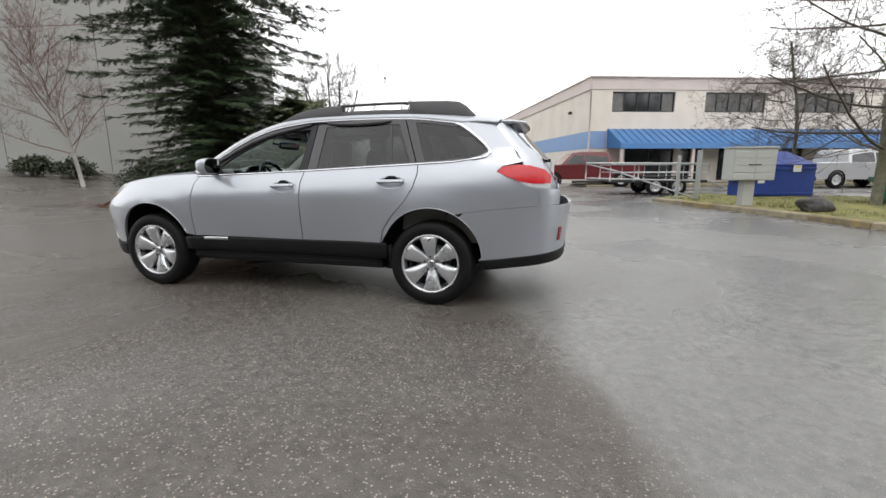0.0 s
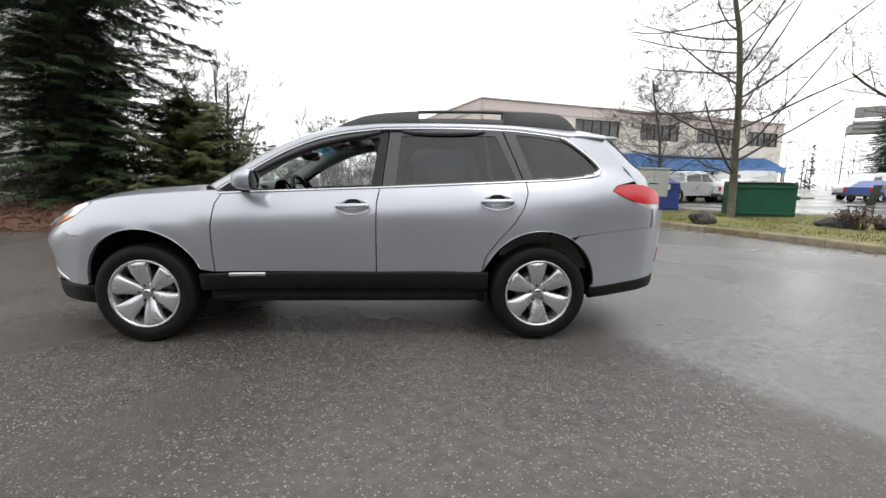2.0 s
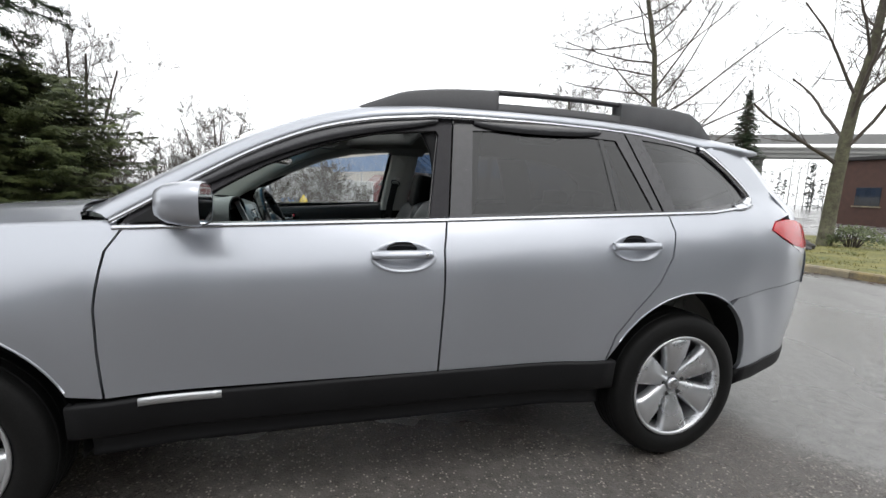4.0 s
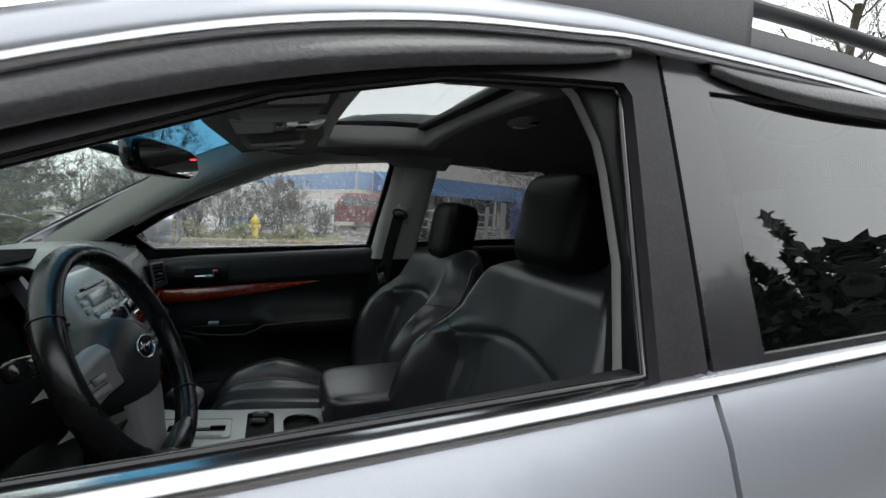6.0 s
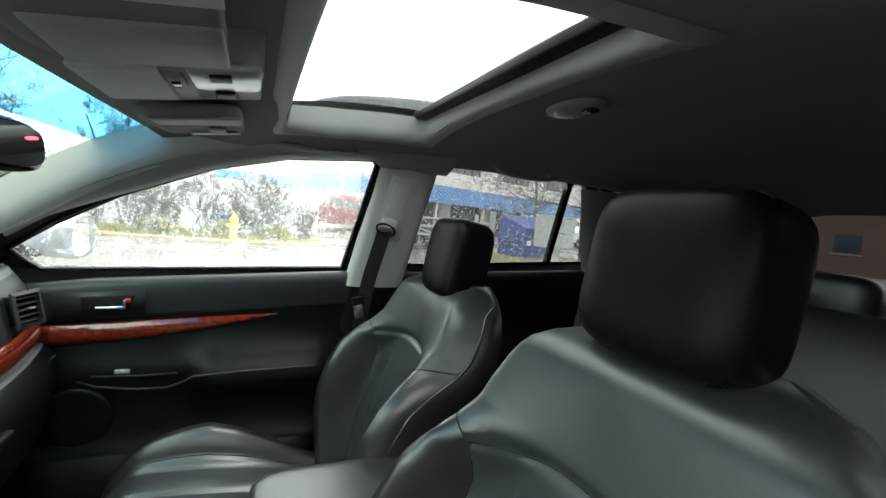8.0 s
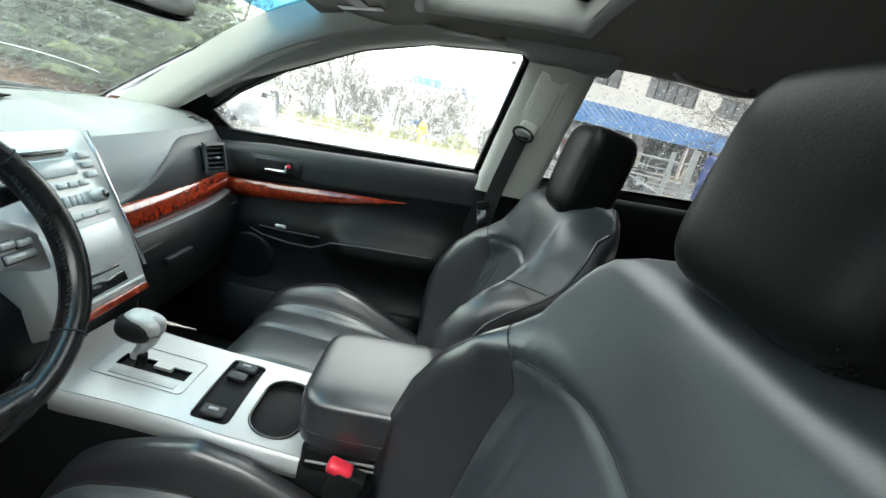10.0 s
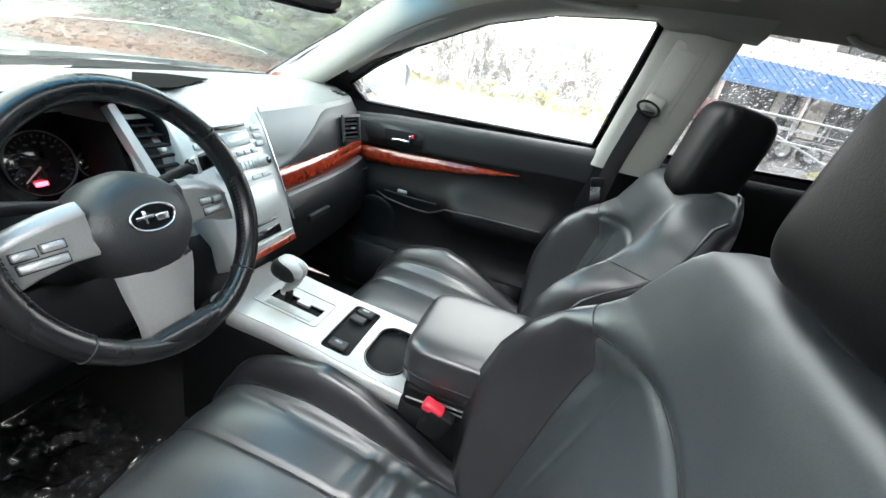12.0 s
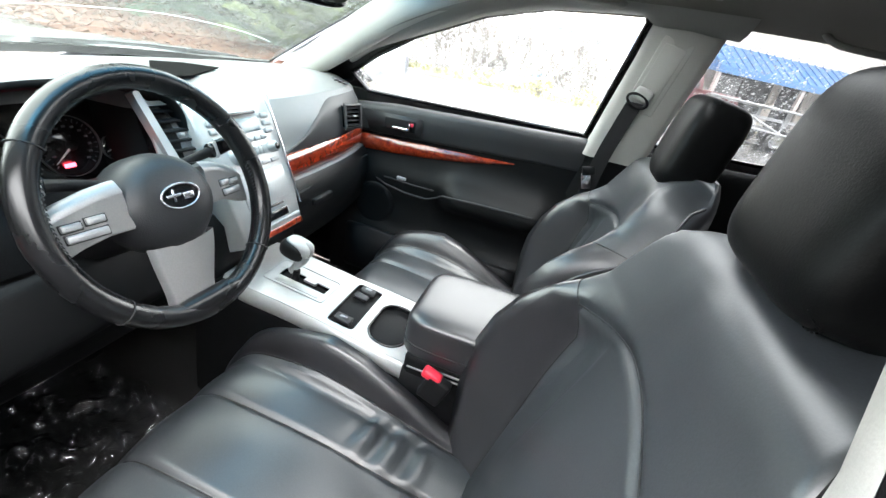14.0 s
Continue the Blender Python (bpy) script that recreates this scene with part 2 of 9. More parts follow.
def tube(pts, r, n=8, **kw):
    return sweep(bmesh.new(), pts, r, n, **kw)


def lathe(bm, prof, m=None, n=32):
    """prof: (radius, height) round the local z axis."""
    m = m or Matrix()
    rows = [[m @ Vector((r * math.cos(2 * math.pi * j / n), r * math.sin(2 * math.pi * j / n), h)) for j in range(n)] for r, h in prof]
    grid(bm, rows, closed_v=True)
    return bm


def prism(bm, outline, depth, m=None, bevel=0.0):
    """An outline in the local xy plane, pushed up along z by depth."""
    m = m or Matrix()
    a = [bm.verts.new(m @ Vector((x, y, 0))) for x, y in outline]
    b = [bm.verts.new(m @ Vector((x, y, depth))) for x, y in outline]
    k = len(a)
    fs = [bm.faces.new(a[::-1]), bm.faces.new(b)]
    for i in range(k):
        fs.append(bm.faces.new((a[i], a[(i + 1) % k], b[(i + 1) % k], b[i])))
    if bevel:
        es = [e for e in fs[1].edges]
        bmesh.ops.bevel(bm, geom=es, offset=bevel, segments=2, affect="EDGES", profile=0.5)
    return bm


def spline(pts, n=8):
    """Points along a smooth curve through pts."""
    pts = [Vector(p) for p in pts]
    out = []
    for i in range(len(pts) - 1):
        p0, p1, p2, p3 = pts[max(0, i - 1)], pts[i], pts[i + 1], pts[min(len(pts) - 1, i + 2)]
        for k in range(n):
            t = k / n
            out.append(0.5 * (2 * p1 + (p2 - p0) * t + (2 * p0 - 5 * p1 + 4 * p2 - p3) * t * t + (3 * p1 - p0 - 3 * p2 + p3) * t ** 3))
    return out + [pts[-1]]


def table(x, rows):
    return float(np.interp(x, [r[0] for r in rows], [r[1] for r in rows]))


def ease(t):
    t = max(0.0, min(1.0, t))
    return t * t * (3 - 2 * t)


def flip(bm):
    """The mirror image across the car's middle plane."""
    for v in bm.verts:
        v.co.y = -v.co.y
    bmesh.ops.reverse_faces(bm, faces=bm.faces[:])
    return bm


def both(name, make, material, parent, label="", smooth=True):
    """One part on each side of the car."""
    return part(name, make(), material, parent, label, smooth), part(name, flip(make()), material, parent, label, smooth)

# ---- the car: its skin ----
PLAN = spline([(-2.33, 0, 0), (-2.315, 0.25, 0), (-2.27, 0.45, 0), (-2.18, 0.62, 0), (-2.05, 0.735, 0), (-1.88, 0.815, 0), (-1.65, 0.868, 0), (-1.37, 0.895, 0), (-1.0, 0.897, 0),
               (-0.5, 0.896, 0), (0.0, 0.896, 0), (0.5, 0.897, 0), (1.0, 0.902, 0), (1.37, 0.905, 0), (1.65, 0.882, 0), (1.85, 0.855, 0), (2.05, 0.82, 0), (2.22, 0.76, 0), (2.34, 0.66, 0),
               (2.42, 0.50, 0), (2.455, 0.28, 0), (2.465, 0, 0)], 10)
_len = [0.0]
for a, b in zip(PLAN, PLAN[1:]):
    _len.append(_len[-1] + (b - a).length)
_zero = float(np.interp(0.0, [p.x for p in PLAN], _len))
PLAN_S = [k - _zero for k in _len]
PLAN_X, PLAN_Y = [p.x for p in PLAN], [p.y for p in PLAN]


def s_of(x):
    return float(np.interp(x, PLAN_X, PLAN_S))


BELT = [(-2.33, 0.74), (-2.2, 0.80), (-2.08, 0.86), (-1.94, 0.918), (-1.73, 0.978), (-1.53, 1.008), (-1.3, 1.03), (-1.0, 1.042), (-0.85, 1.046), (0.27, 1.093), (0.75, 1.117), (1.15, 1.137), (1.55, 1.157), (1.75, 1.185), (1.95, 1.2), (2.5, 1.2)]
INSET = [(0.18, 0.10), (0.30, 0.058), (0.40, 0.046), (0.50, 0.036), (0.60, 0.022), (0.70, 0.010), (0.78, 0.003), (0.84, 0.0), (0.90, 0.006), (0.95, 0.018), (1.0, 0.036), (1.05, 0.062), (1.10, 0.097)]


def belt(x):
    return table(x, BELT)


def skin(s, z, deeper=0.0):
    """The point of the left side's skin at the length s round the car and the height z; deeper: how far inside it."""
    x, y = float(np.interp(s, PLAN_S, PLAN_X)), float(np.interp(s, PLAN_S, PLAN_Y))
    x1, y1 = float(np.interp(s + 0.02, PLAN_S, PLAN_X)), float(np.interp(s + 0.02, PLAN_S, PLAN_Y))
    x0, y0 = float(np.interp(s - 0.02, PLAN_S, PLAN_X)), float(np.interp(s - 0.02, PLAN_S, PLAN_Y))
    n = Vector((-(y1 - y0), x1 - x0, 0)).normalized()
    zb = belt(x)
    zz = min(z, zb)
    k = zz + (1.10 - zb) * ease((zz - 0.55) / (zb - 0.55))
    d = table(k, INSET)
    waist = ease((0.95 - abs(x)) / 0.35) * 0.014
    flare = 0.0
    for c in (-1.37, 1.37):
        r = math.hypot(x - c, z - 0.345)
        flare = max(flare, ease((0.66 - r) / 0.17) * 0.016 * ease((0.95 - z) / 0.2))
    d += waist - flare
    if z > zb:
        d += 0.395 * (z - zb) + 0.05 * (z - zb) ** 2 + 0.02 * ease((x - 1.3) / 0.5)
    d += deeper
    return Vector((x - n.x * d, -(y - n.y * d), z))


def inside(p, poly):
    c, (x, y), k = False, p, len(poly)
    for i in range(k):
        (x0, y0), (x1, y1) = poly[i], poly[i - 1]
        if (y0 > y) != (y1 > y) and x < (x1 - x0) * (y - y0) / (y1 - y0) + x0:
            c = not c
    return c


def sheet(outline, surf=skin, step=0.05, rim=0.02, holes=()):
    """A curved panel: an outline in (s, z) laid on a surface, with its edge folded inwards."""
    from mathutils.geometry import delaunay_2d_cdt
    pts, edges, rings = [], [], []
    for ring in (outline, *holes):
        dense = []
        for i, p in enumerate(ring):
            q = ring[(i + 1) % len(ring)]
            k = max(1, int(math.hypot(q[0] - p[0], q[1] - p[1]) / step))
            dense += [(p[0] + (q[0] - p[0]) * j / k, p[1] + (q[1] - p[1]) * j / k) for j in range(k)]
        b = len(pts)
        pts += dense
        edges += [(b + i, b + (i + 1) % len(dense)) for i in range(len(dense))]
        rings.append(dense)
    lo = [min(p[i] for p in outline) for i in (0, 1)]
    hi = [max(p[i] for p in outline) for i in (0, 1)]
    rim_pts = np.array(pts)
    for i in range(int((hi[0] - lo[0]) / step) + 1):
        for j in range(int((hi[1] - lo[1]) / step) + 1):
            p = (lo[0] + (i + 0.5 * (j % 2)) * step, lo[1] + j * step)
            if inside(p, outline) and not any(inside(p, h) for h in holes) and np.min(np.hypot(rim_pts[:, 0] - p[0], rim_pts[:, 1] - p[1])) > step * 0.45:
                pts.append(p)
    v, _, f, *_ = delaunay_2d_cdt([Vector(p) for p in pts], edges, [], 1, 1e-6)
    bm = bmesh.new()
    bv = [bm.verts.new(surf(p[0], p[1])) for p in v]
    for t in f:
        c = sum((Vector(v[i]) for i in t), Vector((0, 0))) / len(t)
        if not any(inside(c, h) for h in holes):
            bm.faces.new([bv[i] for i in t])
    bmesh.ops.delete(bm, geom=[k for k in bm.verts if not k.link_faces], context="VERTS")
    if rim:
        for ring in rings:
            out = [bm.verts.new(surf(*p)) for p in ring]
            inn = [bm.verts.new(surf(*p, rim)) for p in ring]
            for i in range(len(ring)):
                j = (i + 1) % len(ring)
                bm.faces.new((out[i], out[j], inn[j], inn[i]))
    return bm


def arc(cx, cz, r, a0, a1, n=16):
    return [(cx + r * math.cos(radians(a0 + (a1 - a0) * i / n)), cz + r * math.sin(radians(a0 + (a1 - a0) * i / n))) for i in range(n + 1)]


def S(pts):
    return [(s_of(x), z) for x, z in pts]


car = thing("car", "silver five-door estate car parked on wet asphalt, driver's window down", "car")
R = 0.415
HUB = 0.380
GAP = 0.004
FD = [(-0.826, 1.052), (-0.868, 0.972), (-0.888, 0.80), (-0.888, 0.66), (-0.882, 0.506)]
BD = [(0.244, 1.096), (0.222, 0.98), (0.218, 0.7), (0.216, 0.50)]
RD = [(1.262, 1.142), (1.27, 1.06), (1.24, 0.955), (1.17, 0.845), (1.068, 0.735), (0.985, 0.62), (0.955, 0.506)]


def shift(pts, d):
    return [(x + d, z) for x, z in pts]


def fender():
    top = [(x, belt(x)) for x in np.linspace(-0.86, -1.74, 12)]
    return sheet(S(shift(FD[::-1], -GAP) + top + [(-1.772, 0.948), (-1.845, 0.880), (-1.935, 0.834), (-1.985, 0.813), (-1.85, 0.748)] + arc(-1.37, HUB, R, 124, 20, 20)))


HANDLES = ((0.063, 0.965), (1.058, 1.003))


def handle_hole(x0, z0):
    return S([(x0 + 0.002 + 0.115 * math.cos(a), z0 - 0.012 + 0.052 * math.sin(a)) for a in np.linspace(0, 2 * math.pi, 36, endpoint=False)])


def front_door():
    return sheet(S(shift(FD, GAP) + shift(BD[::-1], -GAP) + [(x, belt(x)) for x in np.linspace(0.2, -0.8, 10)]), holes=[handle_hole(*HANDLES[0])])


def rear_door():
    return sheet(S(shift(BD, GAP) + shift(RD[::-1], -GAP) + [(x, belt(x)) for x in np.linspace(1.2, 0.3, 10)]), holes=[handle_hole(*HANDLES[1])])


def quarter():
    up = [(1.30, belt(1.3)), (1.55, belt(1.55)), (1.76, 1.183), (1.832, 1.208), (1.842, 1.235), (1.80, 1.29), (1.72, 1.36), (1.585, 1.447), (1.66, 1.462), (1.80, 1.465), (1.87, 1.44), (1.95, 1.35), (2.03, 1.26), (2.07, 1.20), (2.09, 1.15)]
    low = [(1.935, 1.118), (1.89, 1.078), (1.96, 1.035), (2.07, 0.99), (2.16, 0.962), (2.24, 0.948), (2.31, 0.94), (2.36, 0.936), (2.36, 0.824), (2.16, 0.815), (1.87, 0.79), (1.64, 0.765)]
    return sheet(S(shift(RD[::-1], GAP) + up + low + arc(1.37, HUB, R, 62, 151, 20)), step=0.045)


def rear_bumper():
    end = PLAN_S[-1]
    return sheet(S([(1.645, 0.762), (1.87, 0.787), (2.16, 0.812)]) + [(s_of(2.3), 0.82), (end, 0.80), (end, 0.42), (s_of(2.36), 0.43), (s_of(2.2), 0.42)] + S([(1.80, 0.385), (1.76, 0.385)] + arc(1.37, HUB, R, 4, 56, 14)))


def front_bumper():
    end = PLAN_S[0]
    return sheet([(end, 0.34)] + [(end, 0.78), (s_of(-2.2), 0.77)] + S([(-2.06, 0.79), (-1.98, 0.81), (-1.84, 0.742)] + arc(-1.37, HUB, R, 121, 176, 14) + [(-1.80, 0.395), (-1.95, 0.40)]) + [(s_of(-2.1), 0.42), (s_of(-2.25), 0.36)])


both("front_fender", fender, SILVER, car)


def arch_lip(cx, a0, a1):
    """The rolled edge of a wheel arch."""
    def make():
        bm = bmesh.new()
        sweep(bm, [skin(s_of(x), z, 0.002) for x, z in arc(cx, HUB, R + 0.004, a0, a1, 30)], 0.006, 6, flat=0.7)
        return bm
    return make


both("arch_lip", arch_lip(-1.37, 22, 172), SILVER, car)
both("arch_lip", arch_lip(1.37, 8, 150), SILVER, car)

doors_l = part("front_door", front_door(), SILVER, car, "silver driver's door with its window down")
doors_r = part("front_door", flip(front_door()), SILVER, car, "silver passenger's door")
rdoor_l = part("rear_door", rear_door(), SILVER, car, "silver rear door with dark glass")
rdoor_r = part("rear_door", flip(rear_door()), SILVER, car, "silver rear door with dark glass")
both("quarter_panel", quarter, SILVER, car)
both("rear_bumper", rear_bumper, SILVER, car)
both("front_bumper", front_bumper, SILVER, car)


def strip(s0, s1, top, bottom, out=0.012, step=0.06):
    """A band of plastic that lies proud of the skin between two heights."""
    n = max(2, int(abs(s1 - s0) / step))
    pts = []
    for i in range(n + 1):
        s = s0 + (s1 - s0) * i / n
        x = float(np.interp(s, PLAN_S, PLAN_X))
        a, b = top(x), bottom(x)
        pts.append([skin(s, a, 0.02), skin(s, a, -out * 0.6), skin(s, a - 0.012, -out), skin(s, (a + b) / 2, -out), skin(s, b + 0.012, -out), skin(s, b, -out * 0.4), skin(s, b - 0.01, 0.05)])
    bm = bmesh.new()
    vs = grid(bm, pts)
    cap(bm, vs[0])
    cap(bm, vs[-1][::-1])
    return bm


both("sill_cladding", lambda: strip(s_of(-0.985), s_of(1.0), lambda x: 0.497 + 0.006 * x, lambda x: 0.372), BLACK_PLASTIC, car, "black plastic sill cladding")
both("sill_skirt", lambda: strip(s_of(-0.93), s_of(0.95), lambda x: 0.368, lambda x: 0.305, -0.012), BLACK_PLASTIC, car)
both("rear_valance", lambda: strip(s_of(1.765), PLAN_S[-1], lambda x: 0.385 + 0.1 * max(0, x - 1.77), lambda x: 0.305 + 0.09 * max(0, x - 1.77), 0.006), BLACK_PLASTIC, car)
both("front_valance", lambda: strip(PLAN_S[0], s_of(-1.76), lambda x: 0.39 - 0.06 * max(0, -2.1 - x), lambda x: 0.265, 0.006), BLACK_PLASTIC, car)
both("fog_lamp_bezel", lambda: strip(s_of(-2.2), s_of(-1.98), lambda x: 0.50 - 0.35 * (x + 2.2), lambda x: 0.47 - 0.36 * (x + 2.2), 0.004, 0.03), CHROME, car, "bright strip below the bumper corner")


def badge():
    bm = bmesh.new()
    n = 8
    pts = []
    for i in range(n + 1):
        s = s_of(-0.792 + 0.242 * i / n)
        pts.append([skin(s, 0.496, -0.010), skin(s, 0.494, -0.017), skin(s, 0.470, -0.017), skin(s, 0.468, -0.010)])
    vs = grid(bm, pts)
    cap(bm, vs[0])
    cap(bm, vs[-1][::-1])
    return bm


both("door_badge", badge, ALLOY, car, "bright metal badge strip on the sill")


# arches and underside
def liner(cx):
    def make():
        bm = bmesh.new()
        rows = []
        for a in np.linspace(-12, 192, 26):
            r = R + 0.004
            x, z = cx + r * math.cos(radians(a)), HUB + r * math.sin(radians(a))
            z = max(0.26, z)
            s = s_of(x)
            rows.append([skin(s, z, 0.004), skin(s, z, 0.02), Vector((x, -0.55, z))])
        grid(bm, rows)
        cap(bm, [bm.verts.new(v[2]) for v in rows])
        return bm
    return make


for cx in (-1.37, 1.37):
    both("wheel_arch_liner", liner(cx), BLACK_PLASTIC, car)
bm = box_of((0, 0, 0.29), (1.95, 1.5, 0.05), 0.01)
rbox(bm, (1.6, 0, 0.40), (1.4, 1.1, 0.06), 0.01)
rbox(bm, (-1.55, 0, 0.33), (1.2, 1.1, 0.06), 0.01)
rbox(bm, (-0.97, 0, 0.36), (0.05, 1.5, 0.2))
rbox(bm, (0.97, 0, 0.36), (0.05, 1.5, 0.2))
part("underbody", bm, DARK_METAL, car)
# unseen plates added below the underbody to keep light off the ground
bm = bmesh.new()
for x0, x1, w, z in ((-0.92, 0.92, 1.46, 0.255), (-2.02, -1.80, 0.9, 0.28), (1.80, 2.05, 1.0, 0.32), (-1.8, -0.92, 1.0, 0.27), (0.92, 1.8, 1.0, 0.30)):
    rbox(bm, ((x0 + x1) / 2, 0, z + 0.03), (x1 - x0, w, 0.06), 0.01)
part("underside_shade_plate", bm, BLACK_PLASTIC, car)
bm = tube([(-1.2, 0.2, 0.26), (0.6, 0.25, 0.25), (1.2, 0.4, 0.3), (2.3, 0.55, 0.33)], 0.03)
part("exhaust_pipe", bm, DARK_METAL, car)
for cx in (-1.37, 1.37):
    part("axle", tube([(cx, -0.7, 0.345), (cx, 0.7, 0.345)], 0.035), DARK_METAL, car)


# wheels
def wheel(cx, side):
    m = Matrix.Translation((cx, side * 0.772, 0.345)) @ rot3(90 if side < 0 else -90, 0, 0).to_4x4() @ rot3(0, 0, 11 if cx < 0 else 4).to_4x4()
    bm = bmesh.new()
    prof = [(0.235, -0.105), (0.262, -0.112), (0.30, -0.113), (0.328, -0.102), (0.338, -0.085), (0.343, -0.05), (0.3445, 0), (0.343, 0.05), (0.338, 0.085), (0.330, 0.098), (0.320, 0.106), (0.31, 0.108), (0.305, 0.111), (0.28, 0.1135), (0.262, 0.110), (0.250, 0.104), (0.240, 0.098), (0.235, 0.09)]
    lathe(bm, prof, m, 56)
    w = part("wheel", bm, RUBBER, car, "worn black tyre on a six-spoke alloy wheel")
    for k in (-0.06, -0.02, 0.02, 0.06):
        part("tread_rib", lathe(bmesh.new(), [(0.3430, k - 0.006), (0.346, k - 0.004), (0.346, k + 0.004), (0.3430, k + 0.006)], m, 56), RUBBER, w)
    bm = bmesh.new()
    lathe(bm, [(0.236, -0.09), (0.236, 0.094), (0.241, 0.1), (0.240, 0.106), (0.232, 0.107), (0.224, 0.098), (0.219, 0.07), (0.214, -0.08)], m, 56)
    part("rim", bm, ALLOY, w)
    for i in range(6):
        a = m @ rot3(0, 0, 60 * i + 90).to_4x4()
        bm = bmesh.new()
        rows = []
        for r, w0, h in ((0.035, 0.026, 0.064), (0.06, 0.036, 0.068), (0.09, 0.042, 0.078), (0.14, 0.054, 0.094), (0.19, 0.066, 0.101), (0.222, 0.078, 0.098), (0.229, 0.082, 0.085)):
            rows.append([a @ Vector(p) for p in ((r, -w0, h - 0.045), (r, -w0, h - 0.012), (r, -w0 * 0.78, h), (r, 0, h + 0.003), (r, w0 * 0.78, h), (r, w0, h - 0.012), (r, w0, h - 0.045))])
        grid(bm, rows)
        part("spoke", sharp(bm, 40), ALLOY, w)
    bm = lathe(bmesh.new(), [(0.0, 0.083), (0.022, 0.083), (0.029, 0.079), (0.031, 0.06)], m, 24)
    part("hub_cap", bm, CHROME, w)
    bm = lathe(bmesh.new(), [(0.03, 0.058), (0.07, 0.066), (0.075, 0.03)], m, 24)
    part("hub", bm, ALLOY, w)
    for i in range(5):
        a = m @ rot3(0, 0, 72 * i + 20).to_4x4() @ Matrix.Translation((0.054, 0, 0))
        part("lug_nut", lathe(bmesh.new(), [(0.0, 0.076), (0.007, 0.076), (0.0095, 0.072), (0.0095, 0.055)], a, 6), DARK_METAL, w, smooth=False)
    bm = lathe(bmesh.new(), [(0.06, 0.0), (0.145, 0.0), (0.145, -0.02), (0.06, -0.02)], m, 40)
    part("brake_disc", bm, DISC_STEEL, w)
    part("brake_drum", lathe(bmesh.new(), [(0.0, -0.03), (0.21, -0.03), (0.21, -0.05)], m, 32), DARK_METAL, w)
    part("caliper", sharp(rbox(bmesh.new(), m @ Vector((0.11, 0.06, 0.01)), (0.11, 0.06, 0.1), 0.012)), DISC_STEEL, w)


for cx in (-1.37, 1.37):
    for side in (-1, 1):
        wheel(cx, side)

# greenhouse: the bright line over the windows, and the roof's inner line
CANT = spline([(-0.87, -0.792, 1.06), (-0.65, -0.738, 1.2), (-0.445, -0.69, 1.322), (-0.246, -0.655, 1.41), (-0.05, -0.64, 1.462), (0.15, -0.632, 1.49), (0.3, -0.629, 1.503), (0.75, -0.627, 1.51), (1.16, -0.630, 1.5), (1.41, -0.642, 1.474), (1.585, -0.655, 1.45)], 5)
DITCH = spline([(-0.965, -0.715, 1.085), (-0.73, -0.668, 1.232), (-0.52, -0.628, 1.355), (-0.31, -0.595, 1.45), (-0.1, -0.572, 1.514), (0.1, -0.56, 1.548), (0.3, -0.555, 1.562), (0.75, -0.55, 1.573), (1.16, -0.55, 1.568), (1.41, -0.555, 1.55), (1.62, -0.565, 1.525)], 5)
CANT_END = spline([(1.585, -0.655, 1.45), (1.70, -0.652, 1.458), (1.87, -0.655, 1.445)], 5)
DITCH_END = spline([(1.62, -0.565, 1.525), (1.75, -0.57, 1.508), (1.90, -0.585, 1.478)], 5)


def cant_rail():
    bm = bmesh.new()
    rows = []
    for a, b in list(zip(CANT, DITCH)) + list(zip(CANT_END, DITCH_END))[1:]:
        k = (b - a)
        up = Vector((0, -0.55, 0.83))
        rows.append([a + Vector((0, 0.03, -0.012)), a, a + k * 0.3 + up * 0.014, a + k * 0.65 + up * 0.013, b, b + Vector((0, 0.012, -0.012))])
    grid(bm, rows)
    return bm


both("roof_side", cant_rail, SILVER, car)
SUN_X, SUN_Y = (-0.055, 0.37), (-0.37, 0.47)


def roof_z(x, y):
    ze = float(np.interp(x, [p.x for p in DITCH + DITCH_END[1:]], [p.z for p in DITCH + DITCH_END[1:]]))
    ye = -float(np.interp(x, [p.x for p in DITCH + DITCH_END[1:]], [p.y for p in DITCH + DITCH_END[1:]]))
    return ze + 0.032 * (1 - min(1, abs(y) / ye) ** 2.5), ye


def roof():
    bm = bmesh.new()
    xs = sorted([*np.linspace(-0.16, -0.09, 3), SUN_X[0], *np.linspace(0.05, 0.28, 4), SUN_X[1], *np.linspace(0.48, 1.90, 16)])
    fr = [-1, -0.93, -0.82, SUN_Y[0] / 0.56, -0.5, -0.25, 0, 0.25, 0.5, SUN_Y[1] / 0.56, 0.90, 0.95, 1]
    vs = []
    for x in xs:
        _, ye = roof_z(x, 0)
        vs.append([bm.verts.new((x - (0.05 * (1 - f * f) if x < -0.1 else 0), f * ye, roof_z(x, f * ye)[0] - 0.012 * (1 if abs(f) == 1 else 0))) for f in fr])
    for i in range(len(xs) - 1):
        for j in range(len(fr) - 1):
            if SUN_X[0] <= xs[i] < SUN_X[1] - 0.001 and 3 <= j < 9:
                continue
            bm.faces.new((vs[i][j], vs[i + 1][j], vs[i + 1][j + 1], vs[i][j + 1]))
    return bm


part("roof", roof(), SILVER, car)
bm = bmesh.new()
grid(bm, [[Vector((x, y, roof_z(x, y)[0] - 0.008)) for y in np.linspace(SUN_Y[0] - 0.01, SUN_Y[1] + 0.01, 12)] for x in np.linspace(SUN_X[0] - 0.01, SUN_X[1] + 0.01, 6)])
sunroof = part("sunroof", bm, SUNROOF_GLASS, car, "closed glass sunroof with rain drops")


